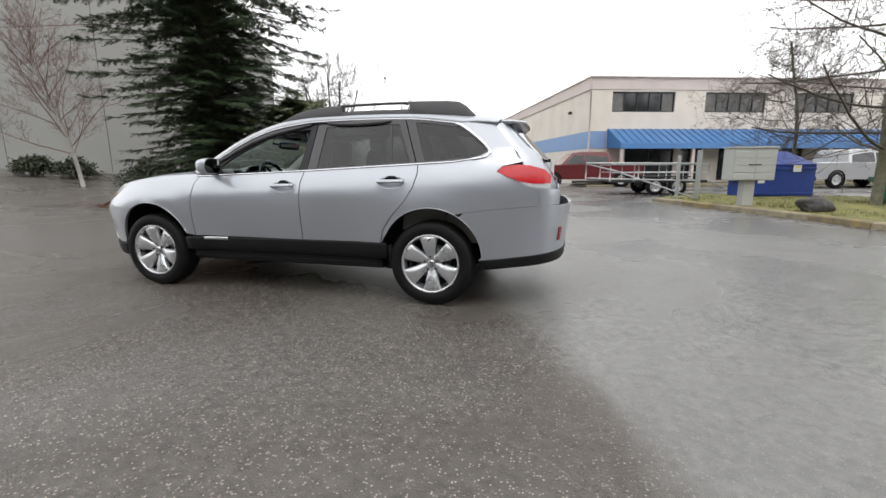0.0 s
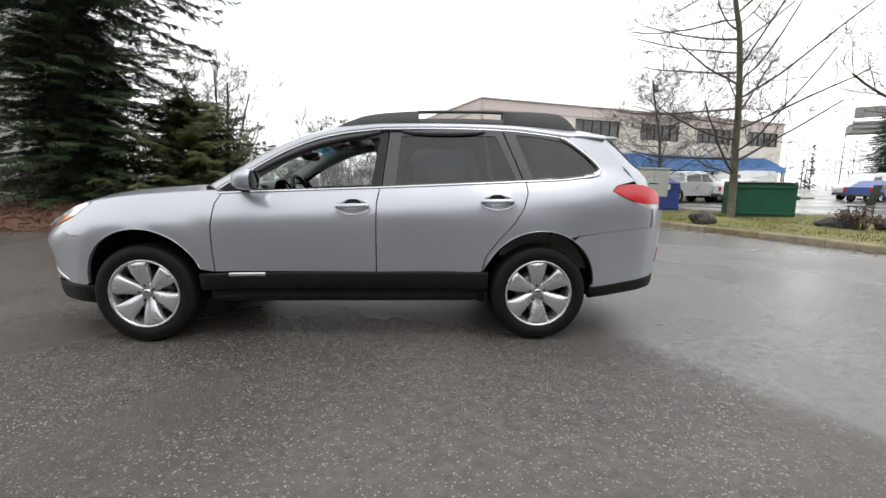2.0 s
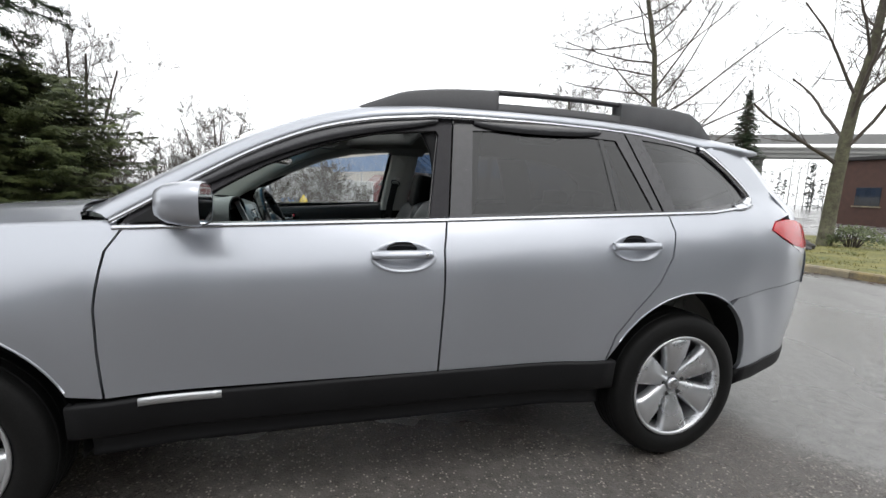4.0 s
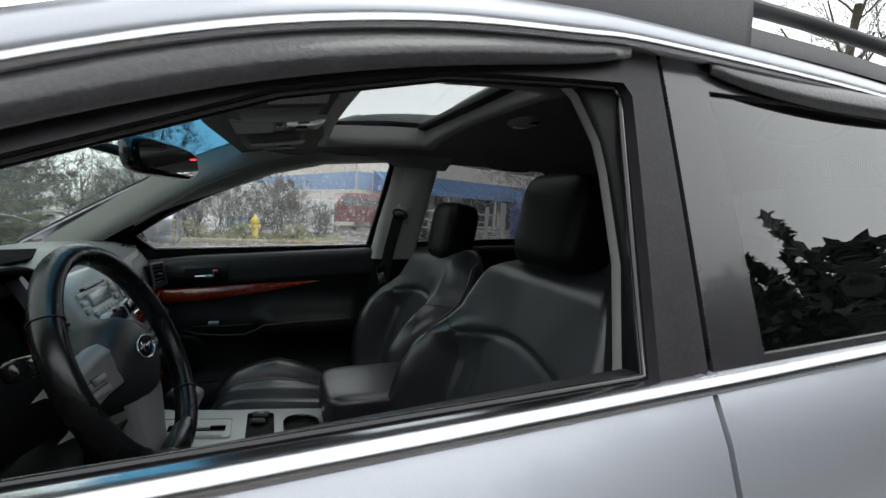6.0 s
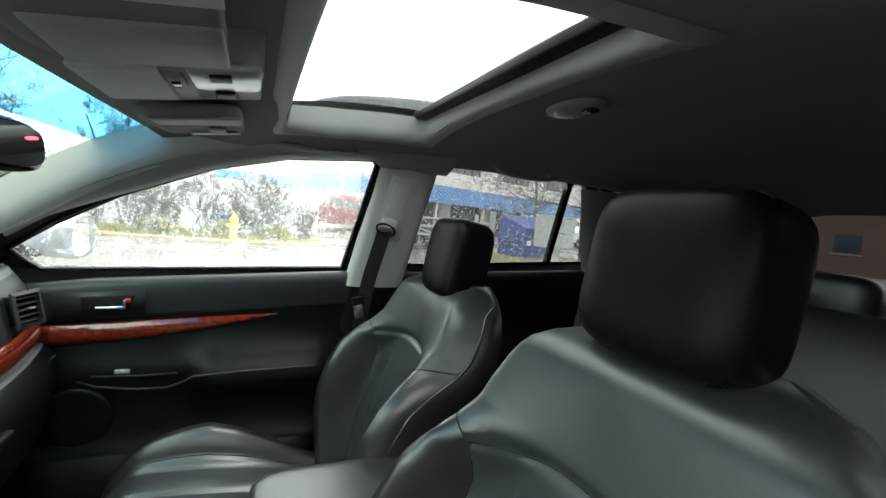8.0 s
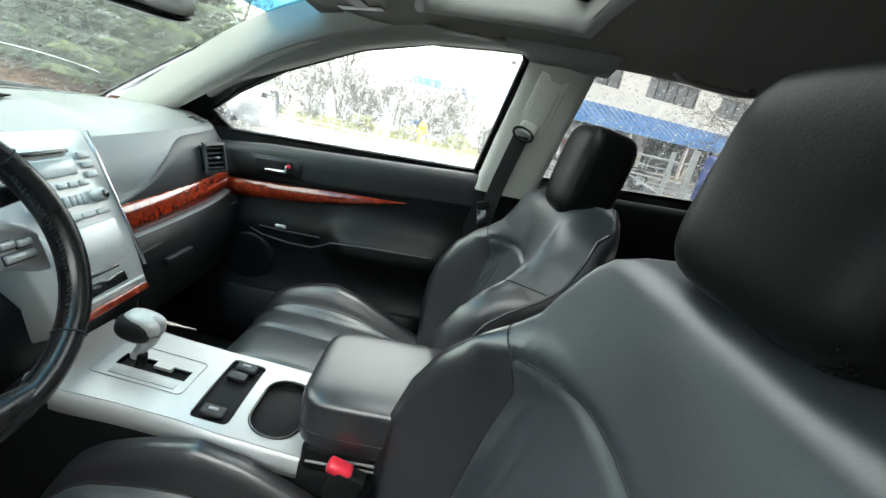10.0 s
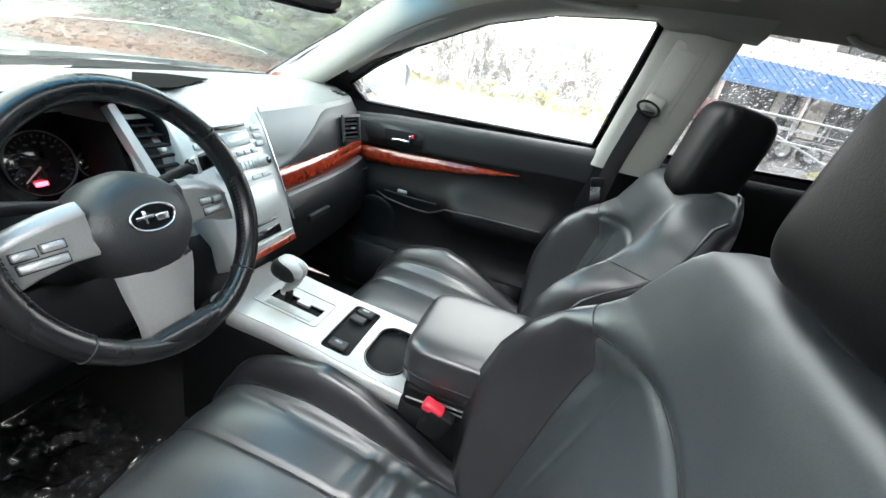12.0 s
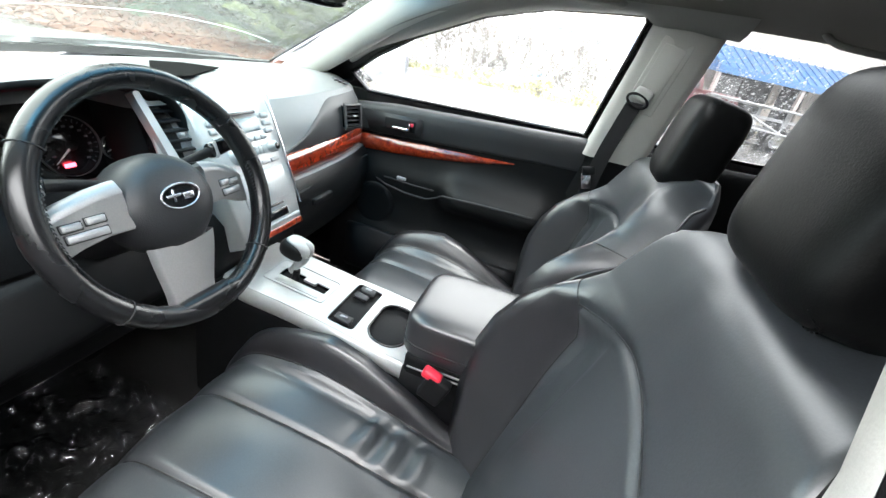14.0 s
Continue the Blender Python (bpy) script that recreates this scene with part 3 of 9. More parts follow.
def hood_z(x, y):
    zs = table(x, [(-2.2, 0.80), (-2.15, 0.855), (-2.065, 0.906), (-1.94, 0.958), (-1.73, 1.018), (-1.53, 1.048), (-1.32, 1.066), (-1.12, 1.083), (-0.95, 1.095)])
    return zs + 0.018 * (1 - (y / 0.6) ** 2)


def hood():
    bm = bmesh.new()
    rows = []
    for k in np.linspace(0, 1, 20):
        row = []
        for f in np.linspace(-1, 1, 21):
            y = 0.735 * f * (1 - 0.12 * (1 - k))
            x0, x1 = -2.21 + 0.24 * f * f, -1.13 + 0.16 * f * f
            x = x0 + (x1 - x0) * k
            z = hood_z(x, y) - 0.032 * ease((abs(f) - 0.75) / 0.25)
            row.append(Vector((x, y, z)))
        rows.append(row)
    grid(bm, rows)
    return bm


part("hood", hood(), SILVER, car)


def fender_top():
    """The rolled upper edge between the fender's side and the hood."""
    bm = bmesh.new()
    rows = []
    for x in np.linspace(-0.86, -2.16, 24):
        a = skin(s_of(x), belt(x))
        k = min(1, max(0, (x + 2.21 - 0.2) / 0.88))
        b = Vector((x + 0.03, -0.735 * (1 - 0.12 * (1 - k)) + 0.004, hood_z(x, 0.7) - 0.036))
        rows.append([skin(s_of(x), belt(x) - 0.006, 0.001), a * 0.7 + b * 0.3 + Vector((0, -0.006, 0.012)), a * 0.3 + b * 0.7 + Vector((0, 0, 0.010)), b, b + Vector((0, 0.004, -0.02))])
    grid(bm, rows)
    return bm


both("fender_top", fender_top, SILVER, car)


def headlamp():
    return sheet(S([(-1.77, 0.955), (-1.84, 0.885), (-1.93, 0.84), (-2.0, 0.81), (-2.08, 0.79)]) + [(s_of(-2.2), 0.775), (s_of(-2.25), 0.79)] + S([(-2.16, 0.835), (-2.08, 0.872), (-1.94, 0.928), (-1.80, 0.968)]), surf=lambda s, z, d=0: skin(s, z, d - 0.003), step=0.03)


def indicator():
    return sheet(S([(-1.86, 0.875), (-1.93, 0.843), (-2.0, 0.815), (-2.07, 0.798), (-2.10, 0.82), (-2.02, 0.85), (-1.93, 0.872)]), surf=lambda s, z, d=0: skin(s, z, d - 0.007), step=0.03, rim=0.006)


hl = both("headlamp", headlamp, CLEAR_LENS, car, "clear wrap-round headlamp")
for ob, bm in zip(hl, (indicator(), flip(indicator()))):
    part("indicator", bm, AMBER_LENS, ob, "amber indicator lens")


def tail_lamp():
    return sheet(S([(1.892, 1.076), (1.94, 1.115), (2.05, 1.128), (2.15, 1.12)]) + [(s_of(2.26), 1.09), (s_of(2.3), 1.04), (s_of(2.29), 0.985)] + S([(2.16, 0.985), (2.07, 1.0), (1.965, 1.04)]), surf=lambda s, z, d=0: skin(s, z, d - 0.004), step=0.03)


def tail_clear():
    return sheet(S([(2.05, 1.002), (2.16, 0.982)]) + [(s_of(2.29), 0.98), (s_of(2.285), 0.945), (s_of(2.2), 0.95)] + S([(2.13, 0.965)]), surf=lambda s, z, d=0: skin(s, z, d - 0.002), step=0.03)


tl = both("tail_lamp", tail_lamp, RED_LENS, car, "red wrap-round tail lamp")
for ob, bm in zip(tl, (tail_clear(), flip(tail_clear()))):
    part("reversing_lens", bm, CLEAR_LENS, ob, "clear reversing lens")


def reflector():
    return sheet([(s_of(2.375), 0.64), (s_of(2.395), 0.64), (s_of(2.395), 0.53), (s_of(2.375), 0.53)], surf=lambda s, z, d=0: skin(s, z, d - 0.006), step=0.03, rim=0.008)


both("rear_reflector", reflector, DULL_RED, car)


# tailgate, its glass and spoiler
def tailgate():
    bm = bmesh.new()
    rows = []
    for z in np.linspace(0.80, 1.16, 8):
        row = []
        for f in np.linspace(-1, 1, 15):
            e = skin(s_of(2.2), z)
            y = e.y * -f
            row.append(Vector((2.335 - 0.12 * f ** 4 - 0.52 * max(0, z - 0.95), y, z)))
        rows.append(row)
    grid(bm, rows)
    return bm


part("tailgate", tailgate(), SILVER, car)


def rear_edge():
    """The rounded corner between the rear side panel and the tailgate."""
    bm = bmesh.new()
    rows = []
    side = [(2.16, 0.815), (2.16, 0.955), (2.09, 1.15), (2.07, 1.20), (2.03, 1.26), (1.95, 1.35), (1.87, 1.44)]
    for (x, z), xr in zip(side, (2.27, 2.27, 2.21, 2.17, 2.11, 2.02, 1.93)):
        a = skin(s_of(x), z)
        b = Vector((xr, a.y + 0.14, z + (0.03 if z > 1.1 else 0)))
        rows.append([a, a * 0.65 + b * 0.35 + Vector((0.02, -0.025, 0)), a * 0.3 + b * 0.7 + Vector((0.02, -0.02, 0)), b])
    grid(bm, rows)
    return bm


both("rear_corner", rear_edge, SILVER, car)
bm = bmesh.new()
grid(bm, [[Vector((x + 0.05 * (1 - f * f), 0.56 * f * (1 + 0.15 * k), z)) for f in np.linspace(-1, 1, 11)] for k, x, z in ((0, 1.93, 1.475), (0.35, 2.02, 1.37), (0.7, 2.12, 1.265), (1, 2.21, 1.165))])
part("rear_window", bm, TINT_GLASS, car, "dark tinted rear window")
bm = bmesh.new()
rows = []
for f in np.linspace(-1, 1, 17):
    y = 0.60 * f
    x1 = 2.06 - 0.07 * f ** 4
    rows.append([Vector(p) for p in ((1.86, y, 1.478 + 0.03 * (1 - f * f)), (1.95, y, 1.474 + 0.03 * (1 - f * f)), (x1, y, 1.465 + 0.022 * (1 - f * f)), (x1 + 0.004, y, 1.452 + 0.022 * (1 - f * f)), (1.95, y, 1.44 + 0.02 * (1 - f * f)), (1.88, y, 1.45))])
vs = grid(bm, rows)
cap(bm, vs[0])
cap(bm, vs[-1][::-1])
part("roof_spoiler", sharp(bm, 40), SILVER, car)
bm = tube([(2.20, 0.0, 1.17), (2.14, -0.25, 1.235), (2.09, -0.40, 1.28)], 0.008)
rbox(bm, (2.24, 0.0, 1.165), (0.06, 0.06, 0.03), 0.01)
part("rear_wiper", bm, BLACK_PLASTIC, car)

# side glass and frames


def curve_z(x):
    """Lower edge of the bright line over the windows."""
    return float(np.interp(x, [p.x for p in CANT], [p.z for p in CANT])) - 0.01


def hole_f():
    lo = [(-0.60, belt(-0.6) - 0.002), (0.178, belt(0.18) - 0.002)]
    return lo + [(0.235, 1.422), (0.225, 1.439), (0.15, 1.432), (-0.02, 1.412), (-0.2, 1.363), (-0.42, 1.266), (-0.56, 1.181), (-0.66, 1.108)]


def frame_f():
    top = [(x, curve_z(x)) for x in np.linspace(-0.82, 0.298, 22)]
    return sheet(S([(-0.845, belt(-0.84))] + top + [(0.250, belt(0.25))])[::-1], surf=lambda s, z, d=0: skin(s, z, d + 0.006), step=0.05, rim=0.03, holes=(S(hole_f()),))


def frame_r():
    top = [(x, curve_z(x)) for x in np.linspace(0.306, 1.09, 18)]
    hole = [(0.348, belt(0.348) + 0.012), (1.195, belt(1.2) + 0.012), (1.06, 1.455), (0.86, 1.464), (0.6, 1.464), (0.384, 1.452)]
    return sheet(S([(0.258, belt(0.25))] + top + [(1.105, curve_z(1.1)), (1.24, belt(1.24))])[::-1], surf=lambda s, z, d=0: skin(s, z, d + 0.006), step=0.05, rim=0.02, holes=(S(hole),))


def glass_r():
    return sheet(S([(0.338, belt(0.34)), (1.21, belt(1.21)), (1.07, 1.475), (0.6, 1.482), (0.372, 1.466)]), surf=lambda s, z, d=0: skin(s, z, d + 0.012), step=0.06, rim=0)


def divider():
    a, b = s_of(1.02), s_of(0.985)
    return sheet([(a - 0.012, belt(1.02) + 0.01), (a + 0.012, belt(1.02) + 0.01), (b + 0.012, 1.47), (b - 0.012, 1.47)], surf=lambda s, z, d=0: skin(s, z, d + 0.009), step=0.05, rim=0.02)


def frame_q():
    """The black edge round the rear side window."""
    top = [(x, curve_z(x)) for x in np.linspace(1.115, 1.585, 10)]
    hole = [(1.315, belt(1.31) + 0.014), (1.55, belt(1.55) + 0.014), (1.74, 1.197), (1.812, 1.222), (1.80, 1.26), (1.70, 1.35), (1.57, 1.425), (1.40, 1.452), (1.20, 1.468)]
    return sheet(S(top + [(1.72, 1.36), (1.80, 1.29), (1.842, 1.235), (1.832, 1.208), (1.76, 1.183), (1.55, belt(1.55)), (1.252, belt(1.25))])[::-1], surf=lambda s, z, d=0: skin(s, z, d + 0.005), step=0.04, rim=0.02, holes=(S(hole),))


def glass_q():
    return sheet(S([(1.30, belt(1.3)), (1.55, belt(1.55)), (1.76, 1.19), (1.825, 1.215), (1.815, 1.26), (1.71, 1.355), (1.58, 1.435), (1.40, 1.462), (1.18, 1.478)]), surf=lambda s, z, d=0: skin(s, z, d + 0.010), step=0.05, rim=0)


both("window_frame", frame_f, MATTE_FRAME, car)
both("window_frame", frame_r, FRAME_BLACK, car)
both("window_frame", frame_q, FRAME_BLACK, car)
part("rear_side_window", glass_r(), TINT_GLASS, car, "dark privacy glass")
part("rear_side_window", flip(glass_r()), RAIN_TINT, car, "dark privacy glass with rain on it")
both("window_divider", divider, GLOSS_BLACK, car)
both("quarter_window", glass_q, TINT_GLASS, car, "dark privacy glass")


def glass_f():
    return sheet(S([(-0.64, belt(-0.64)), (0.195, belt(0.195)), (0.25, 1.44), (0.23, 1.465), (0.15, 1.452), (-0.02, 1.43), (-0.2, 1.382), (-0.42, 1.285), (-0.58, 1.19), (-0.68, 1.11)]), surf=lambda s, z, d=0: skin(s, z, d + 0.014), step=0.06, rim=0)


pwin = part("front_side_window", flip(glass_f()), RAIN_GLASS, car, "closed clear side window covered in rain drops")
# rain on the passenger side's glass and on the sunroof


def drops(count, place, seed):
    r, bm = random.Random(seed), bmesh.new()
    for _ in range(count):
        p, n, t = place(r)
        if p is None:
            continue
        k = 0.0011 + 0.0026 * r.random() ** 3
        ring = []
        u = n.orthogonal().normalized()
        w = n.cross(u)
        for i in range(5):
            a = 2 * math.pi * i / 5
            ring.append(bm.verts.new(p + u * (k * math.cos(a)) + w * (k * math.sin(a)) + t * (k * (0.6 if math.sin(a) < 0 else 0))))
        top = bm.verts.new(p + n * k * 0.55)
        for i in range(5):
            bm.faces.new((ring[i], ring[(i + 1) % 5], top))
    return bm


def on_side(poly, extra):
    lo = [min(p[i] for p in poly) for i in (0, 1)]
    hi = [max(p[i] for p in poly) for i in (0, 1)]

    def place(r):
        for _ in range(20):
            q = (r.uniform(lo[0], hi[0]), r.uniform(lo[1], hi[1]))
            if inside(q, poly):
                p = skin(s_of(q[0]), q[1], extra)
                return Vector((p.x, -p.y, p.z)), Vector((0, 0.93, 0.36)), Vector((0, 0, -1))
        return None, None, None
    return place


part("rain_drops", drops(3600, on_side(hole_f(), 0.0125), 1), DROP_GLASS, pwin)["kind"] = "stuff"
part("rain_drops", drops(5200, on_side([(0.372, 1.12), (1.195, 1.15), (1.06, 1.462), (0.6, 1.472), (0.415, 1.462)], 0.0105), 2), DROP_GLASS, car)["kind"] = "stuff"
part("rain_drops", drops(420, lambda r: (lambda x, y: (Vector((x, y, roof_z(x, y)[0] - 0.0075)), Vector((0, 0, 1)), Vector((0.3, 0, 0))))(r.uniform(*SUN_X), r.uniform(*SUN_Y)), 3), DROP_GLASS, sunroof)["kind"] = "stuff"


def bright_top():
    bm = bmesh.new()
    rows = []
    for p in CANT:
        rows.append([p + Vector(k) for k in ((0, 0.02, -0.014), (0, -0.005, -0.010), (0, -0.007, -0.002), (0, -0.003, 0.005), (0, 0.012, 0.007))])
    grid(bm, rows)
    return bm


def bright_rear():
    loop = [(1.56, 1.449), (1.60, 1.44), (1.70, 1.372), (1.79, 1.296), (1.838, 1.238), (1.834, 1.212), (1.80, 1.194), (1.76, 1.184), (1.70, 1.174)]
    pts = spline([(a, b, 0) for a, b in loop], 5)
    bm = bmesh.new()
    rows = []
    for i, p in enumerate(pts):
        d = (pts[min(i + 1, len(pts) - 1)] - pts[max(i - 1, 0)]).normalized()
        n = Vector((-d.y, d.x, 0))
        rows.append([skin(s_of(p.x + n.x * k), p.y + n.y * k, dd) for k, dd in ((-0.017, 0.01), (-0.015, -0.006), (0, -0.009), (0.012, -0.006), (0.014, 0.006))])
    grid(bm, rows)
    return bm


def bright_belt():
    bm = bmesh.new()
    rows = []
    for x in np.linspace(-0.86, 1.72, 60):
        zb, s = belt(x), s_of(x)
        rows.append([skin(s, zb + 0.003, 0.012), skin(s, zb + 0.003, -0.003), skin(s, zb - 0.001, -0.007), skin(s, zb - 0.009, -0.007), skin(s, zb - 0.013, -0.001)])
    grid(bm, rows)
    return bm


both("window_trim", bright_top, CHROME, car, "bright metal strip over the windows")
both("window_trim", bright_rear, CHROME, car)
both("belt_trim", bright_belt, CHROME, car, "bright metal strip under the windows")


def deflector(xs, drop, lift):
    def make():
        bm = bmesh.new()
        rows = []
        n = len(xs)
        for i, x in enumerate(xs):
            z = curve_z(x) + 0.002
            k = math.sin(math.pi * min(1, max(0.02, (i + 0.6) / (n - 1 + 1.2)))) ** 0.35
            a, b, c = skin(s_of(x), z, -0.004), skin(s_of(x), z - drop * 0.5 * k, -lift * 0.8), skin(s_of(x), z - drop * k, -lift * 0.7 + 0.004)
            rows.append([a, a * 0.5 + b * 0.5 + Vector((0, -0.003, 0)), b, c, c + Vector((0, 0.005, 0.001)), b + Vector((0, 0.006, 0))])
        vs = grid(bm, rows)
        cap(bm, vs[0])
        cap(bm, vs[-1][::-1])
        return bm
    return make


both("wind_deflector", deflector(list(np.linspace(-0.72, 0.235, 30)), 0.049, 0.015), VISOR_SMOKE, car, "smoked wind deflector with water beads")
both("wind_deflector", deflector(list(np.linspace(0.392, 0.985, 22)), 0.046, 0.009), VISOR_SMOKE, car, "smoked wind deflector")


# rails, handles, mirrors
def rail():
    bm = bmesh.new()
    foot = spline([(-0.075, -0.562, 1.522), (0.017, -0.562, 1.560), (0.11, -0.562, 1.594), (0.25, -0.562, 1.617), (0.40, -0.56, 1.630), (0.51, -0.56, 1.636)], 5)
    rows = []
    for p in foot:
        base = roof_z(p.x, 0.555)[0] - 0.012
        rows.append([Vector((p.x, -0.60, base - 0.012)), Vector((p.x, -0.597, max(base, p.z - 0.012))), Vector((p.x, -0.58, max(base, p.z))), Vector((p.x, -0.55, max(base, p.z))), Vector((p.x, -0.53, max(base, p.z - 0.012))), Vector((p.x, -0.525, base))])
    vs = grid(bm, rows)
    cap(bm, vs[-1])
    rows = []
    for x, z in ((1.13, 1.646), (1.30, 1.644), (1.45, 1.638), (1.545, 1.628), (1.60, 1.597), (1.66, 1.54), (1.68, 1.52)):
        base = roof_z(x, 0.555)[0] - 0.014
        rows.append([Vector((x, -0.60, base - 0.012)), Vector((x, -0.597, max(base, z - 0.012))), Vector((x, -0.58, max(base, z))), Vector((x, -0.55, max(base, z))), Vector((x, -0.53, max(base, z - 0.012))), Vector((x, -0.525, base))])
    vs = grid(bm, rows)
    cap(bm, vs[0][::-1])
    sweep(bm, [(x, -0.565, z) for x, z in ((0.50, 1.630), (0.7, 1.636), (0.95, 1.638), (1.15, 1.634))], 0.016, 8, flat=0.75)
    rows = []
    for x in np.linspace(0.45, 1.18, 10):
        b = roof_z(x, 0.555)[0]
        rows.append([Vector((x, -0.60, b - 0.02)), Vector((x, -0.595, b + 0.012)), Vector((x, -0.535, b + 0.016)), Vector((x, -0.525, b - 0.005))])
    grid(bm, rows)
    return sharp(bm, 50)


both("roof_rail", rail, GREY_PLASTIC, car, "dark grey roof rail with a stowed crossbar")


DISH = ((0.0, 0.018), (0.3, 0.016), (0.6, 0.008), (0.84, -0.002), (0.95, -0.005), (1.0, -0.003))


def cup(x0, z0):
    """The scooped dish behind a handle."""
    def make():
        bm = bmesh.new()
        rows = []
        for k in (1.0, 0.95, 0.84, 0.72, 0.6, 0.45, 0.3, 0.15, 0.02):
            rows.append([skin(s_of(x0 + 0.002 + 0.124 * k * math.cos(a)), z0 - 0.012 + 0.056 * k * math.sin(a), table(k, DISH)) for a in np.linspace(0, 2 * math.pi, 36, endpoint=False)])
        grid(bm, rows, closed_v=True)
        return bm
    return make


def pocket(x0, z0):
    """The dark finger recess over the grip."""
    def make():
        bm = bmesh.new()
        rows = []
        for f in np.linspace(-1, 1, 15):
            dx = -0.003 + 0.056 * f
            top = 0.056 * 0.97 * math.sqrt(1 - (dx / 0.112) ** 2) - 0.012
            top -= 0.016 * max(0.0, abs(f) - 0.45) ** 2 / 0.3
            low = 0.004 + 0.010 * max(0.0, abs(f) - 0.7)
            row = []
            for g in np.linspace(0, 1, 8):
                z = low + (top - low) * g
                k = math.hypot(dx / 0.124, (z + 0.012) / 0.056)
                row.append(skin(s_of(x0 + dx), z0 + z, table(k, DISH) - 0.0018))
            rows.append(row)
        grid(bm, rows)
        return bm
    return make


def grip(x0, z0):
    def make():
        bm = bmesh.new()
        rows = []
        for f in np.linspace(-1, 1, 21):
            x = x0 - 0.004 + 0.114 * f
            out = 0.036 - 0.012 * abs(f) ** 3 - (0.004 if 0.70 < f < 0.78 else 0)
            h = 0.0155 - 0.002 * abs(f)
            zc = z0 + 0.002 * f
            rows.append([skin(s_of(x), zc + h * q, -out + d) for q, d in ((0.8, 0.020), (1.0, 0.012), (0.92, 0.005), (0.5, 0.001), (0, 0), (-0.5, 0.001), (-0.92, 0.005), (-1.0, 0.012), (-0.8, 0.020))])
        vs = grid(bm, rows, closed_v=True)
        cap(bm, vs[0][::-1])
        cap(bm, vs[-1])
        return bm
    return make


for (x0, z0), pair in zip(HANDLES, ((doors_l, doors_r), (rdoor_l, rdoor_r))):
    for ob, fn in zip(pair, (lambda b: b, flip)):
        part("handle_dish", fn(cup(x0, z0)()), SILVER, ob)
        part("handle_pocket", fn(pocket(x0, z0)()), GLOSS_BLACK, ob)
        h = part("door_handle", fn(grip(x0, z0)()), SILVER, ob, "silver pull handle")
lock = lathe(bmesh.new(), [(0.0, 0.002), (0.006, 0.002), (0.007, -0.004)], Matrix.Translation(skin(s_of(0.148), 0.966, -0.031)) @ rot3(90, 0, 0).to_4x4(), 16)
part("door_lock", lock, CHROME, doors_l)


def mirror_shell():
    bm = bmesh.new()
    rows = []
    for k, (w, h, x) in enumerate(((0.02, 0.015, -0.695), (0.065, 0.042, -0.684), (0.090, 0.058, -0.655), (0.098, 0.066, -0.615), (0.098, 0.068, -0.575), (0.092, 0.064, -0.562))):
        rows.append([Vector((x, -0.935 + (w * math.copysign(abs(math.cos(a)) ** 0.6, math.cos(a))), 1.130 + h * math.copysign(abs(math.sin(a)) ** 0.65, math.sin(a)))) for a in np.linspace(0, 2 * math.pi, 24, endpoint=False)])
    vs = grid(bm, rows, closed_v=True)
    cap(bm, vs[0][::-1])
    return bm


def mirror_foot():
    bm = bmesh.new()
    sweep(bm, [(-0.70, -0.775, 1.085), (-0.69, -0.82, 1.082), (-0.66, -0.88, 1.085)], [0.035, 0.03, 0.028], 10, flat=0.6)
    rows = [[skin(s_of(x), z, -0.004) for x, z in ((-0.82, belt(-0.82) + 0.01), (-0.62, belt(-0.6) + 0.01))], [skin(s_of(x), z, -0.004) for x, z in ((-0.72, 1.13), (-0.64, 1.12))]]
    grid(bm, rows)
    return bm


def mirror_pane():
    bm = bmesh.new()
    vs = [bm.verts.new((-0.567 + 0.004 * math.cos(a), -0.935 + 0.088 * math.copysign(abs(math.cos(a)) ** 0.6, math.cos(a)), 1.130 + 0.060 * math.copysign(abs(math.sin(a)) ** 0.65, math.sin(a)))) for a in np.linspace(0, 2 * math.pi, 24, endpoint=False)]
    cap(bm, vs)
    return bm


ms = both("door_mirror", mirror_shell, SILVER, car, "silver door mirror on a black foot")
for ob, fn in zip(ms, (lambda b: b, flip)):
    part("mirror_foot", fn(mirror_foot()), BLACK_PLASTIC, ob)
    part("mirror_glass", fn(mirror_pane()), MIRROR, ob)


# windscreen, with a shade band at its top and a long pale line low down
def screen(u, v, out=0.0):
    k = v * (len(DITCH) - 1) * 0.415
    i = min(int(k), len(DITCH) - 2)
    a = DITCH[i].lerp(DITCH[i + 1], k - i)
    f = 2 * u - 1
    return Vector((a.x - (0.17 * (1 - v) + 0.045 * v) * (1 - f * f), a.y * -f, a.z - 0.012 + 0.035 * v * (1 - f * f) + out))


bm = bmesh.new()
grid(bm, [[screen(u, v) for u in np.linspace(0.015, 0.985, 25)] for v in np.linspace(0, 0.585, 12)])
windscreen = part("windscreen", bm, SCREEN_GLASS, car, "clear windscreen with a blue shade band and a long pale line")
bm = bmesh.new()
grid(bm, [[screen(u, v) for u in np.linspace(0.015, 0.985, 25)] for v in np.linspace(0.585, 1.0, 8)])
part("shade_band", bm, SHADE_GLASS, windscreen, "blue tinted shade band")
bm = bmesh.new()
for u in (0.0, 1.0):
    sweep(bm, [screen(u * 0.97 + 0.015, v, 0.002) for v in np.linspace(0, 1, 16)], 0.006, 6, flat=0.5)
sweep(bm, [screen(u, 0, 0.002) for u in np.linspace(0.015, 0.985, 20)], 0.014, 6, flat=0.5)
sweep(bm, [screen(u, 1, 0.002) for u in np.linspace(0.015, 0.985, 20)], 0.012, 6, flat=0.5)
part("windscreen_seal", bm, GLOSS_BLACK, car)
bm = bmesh.new()
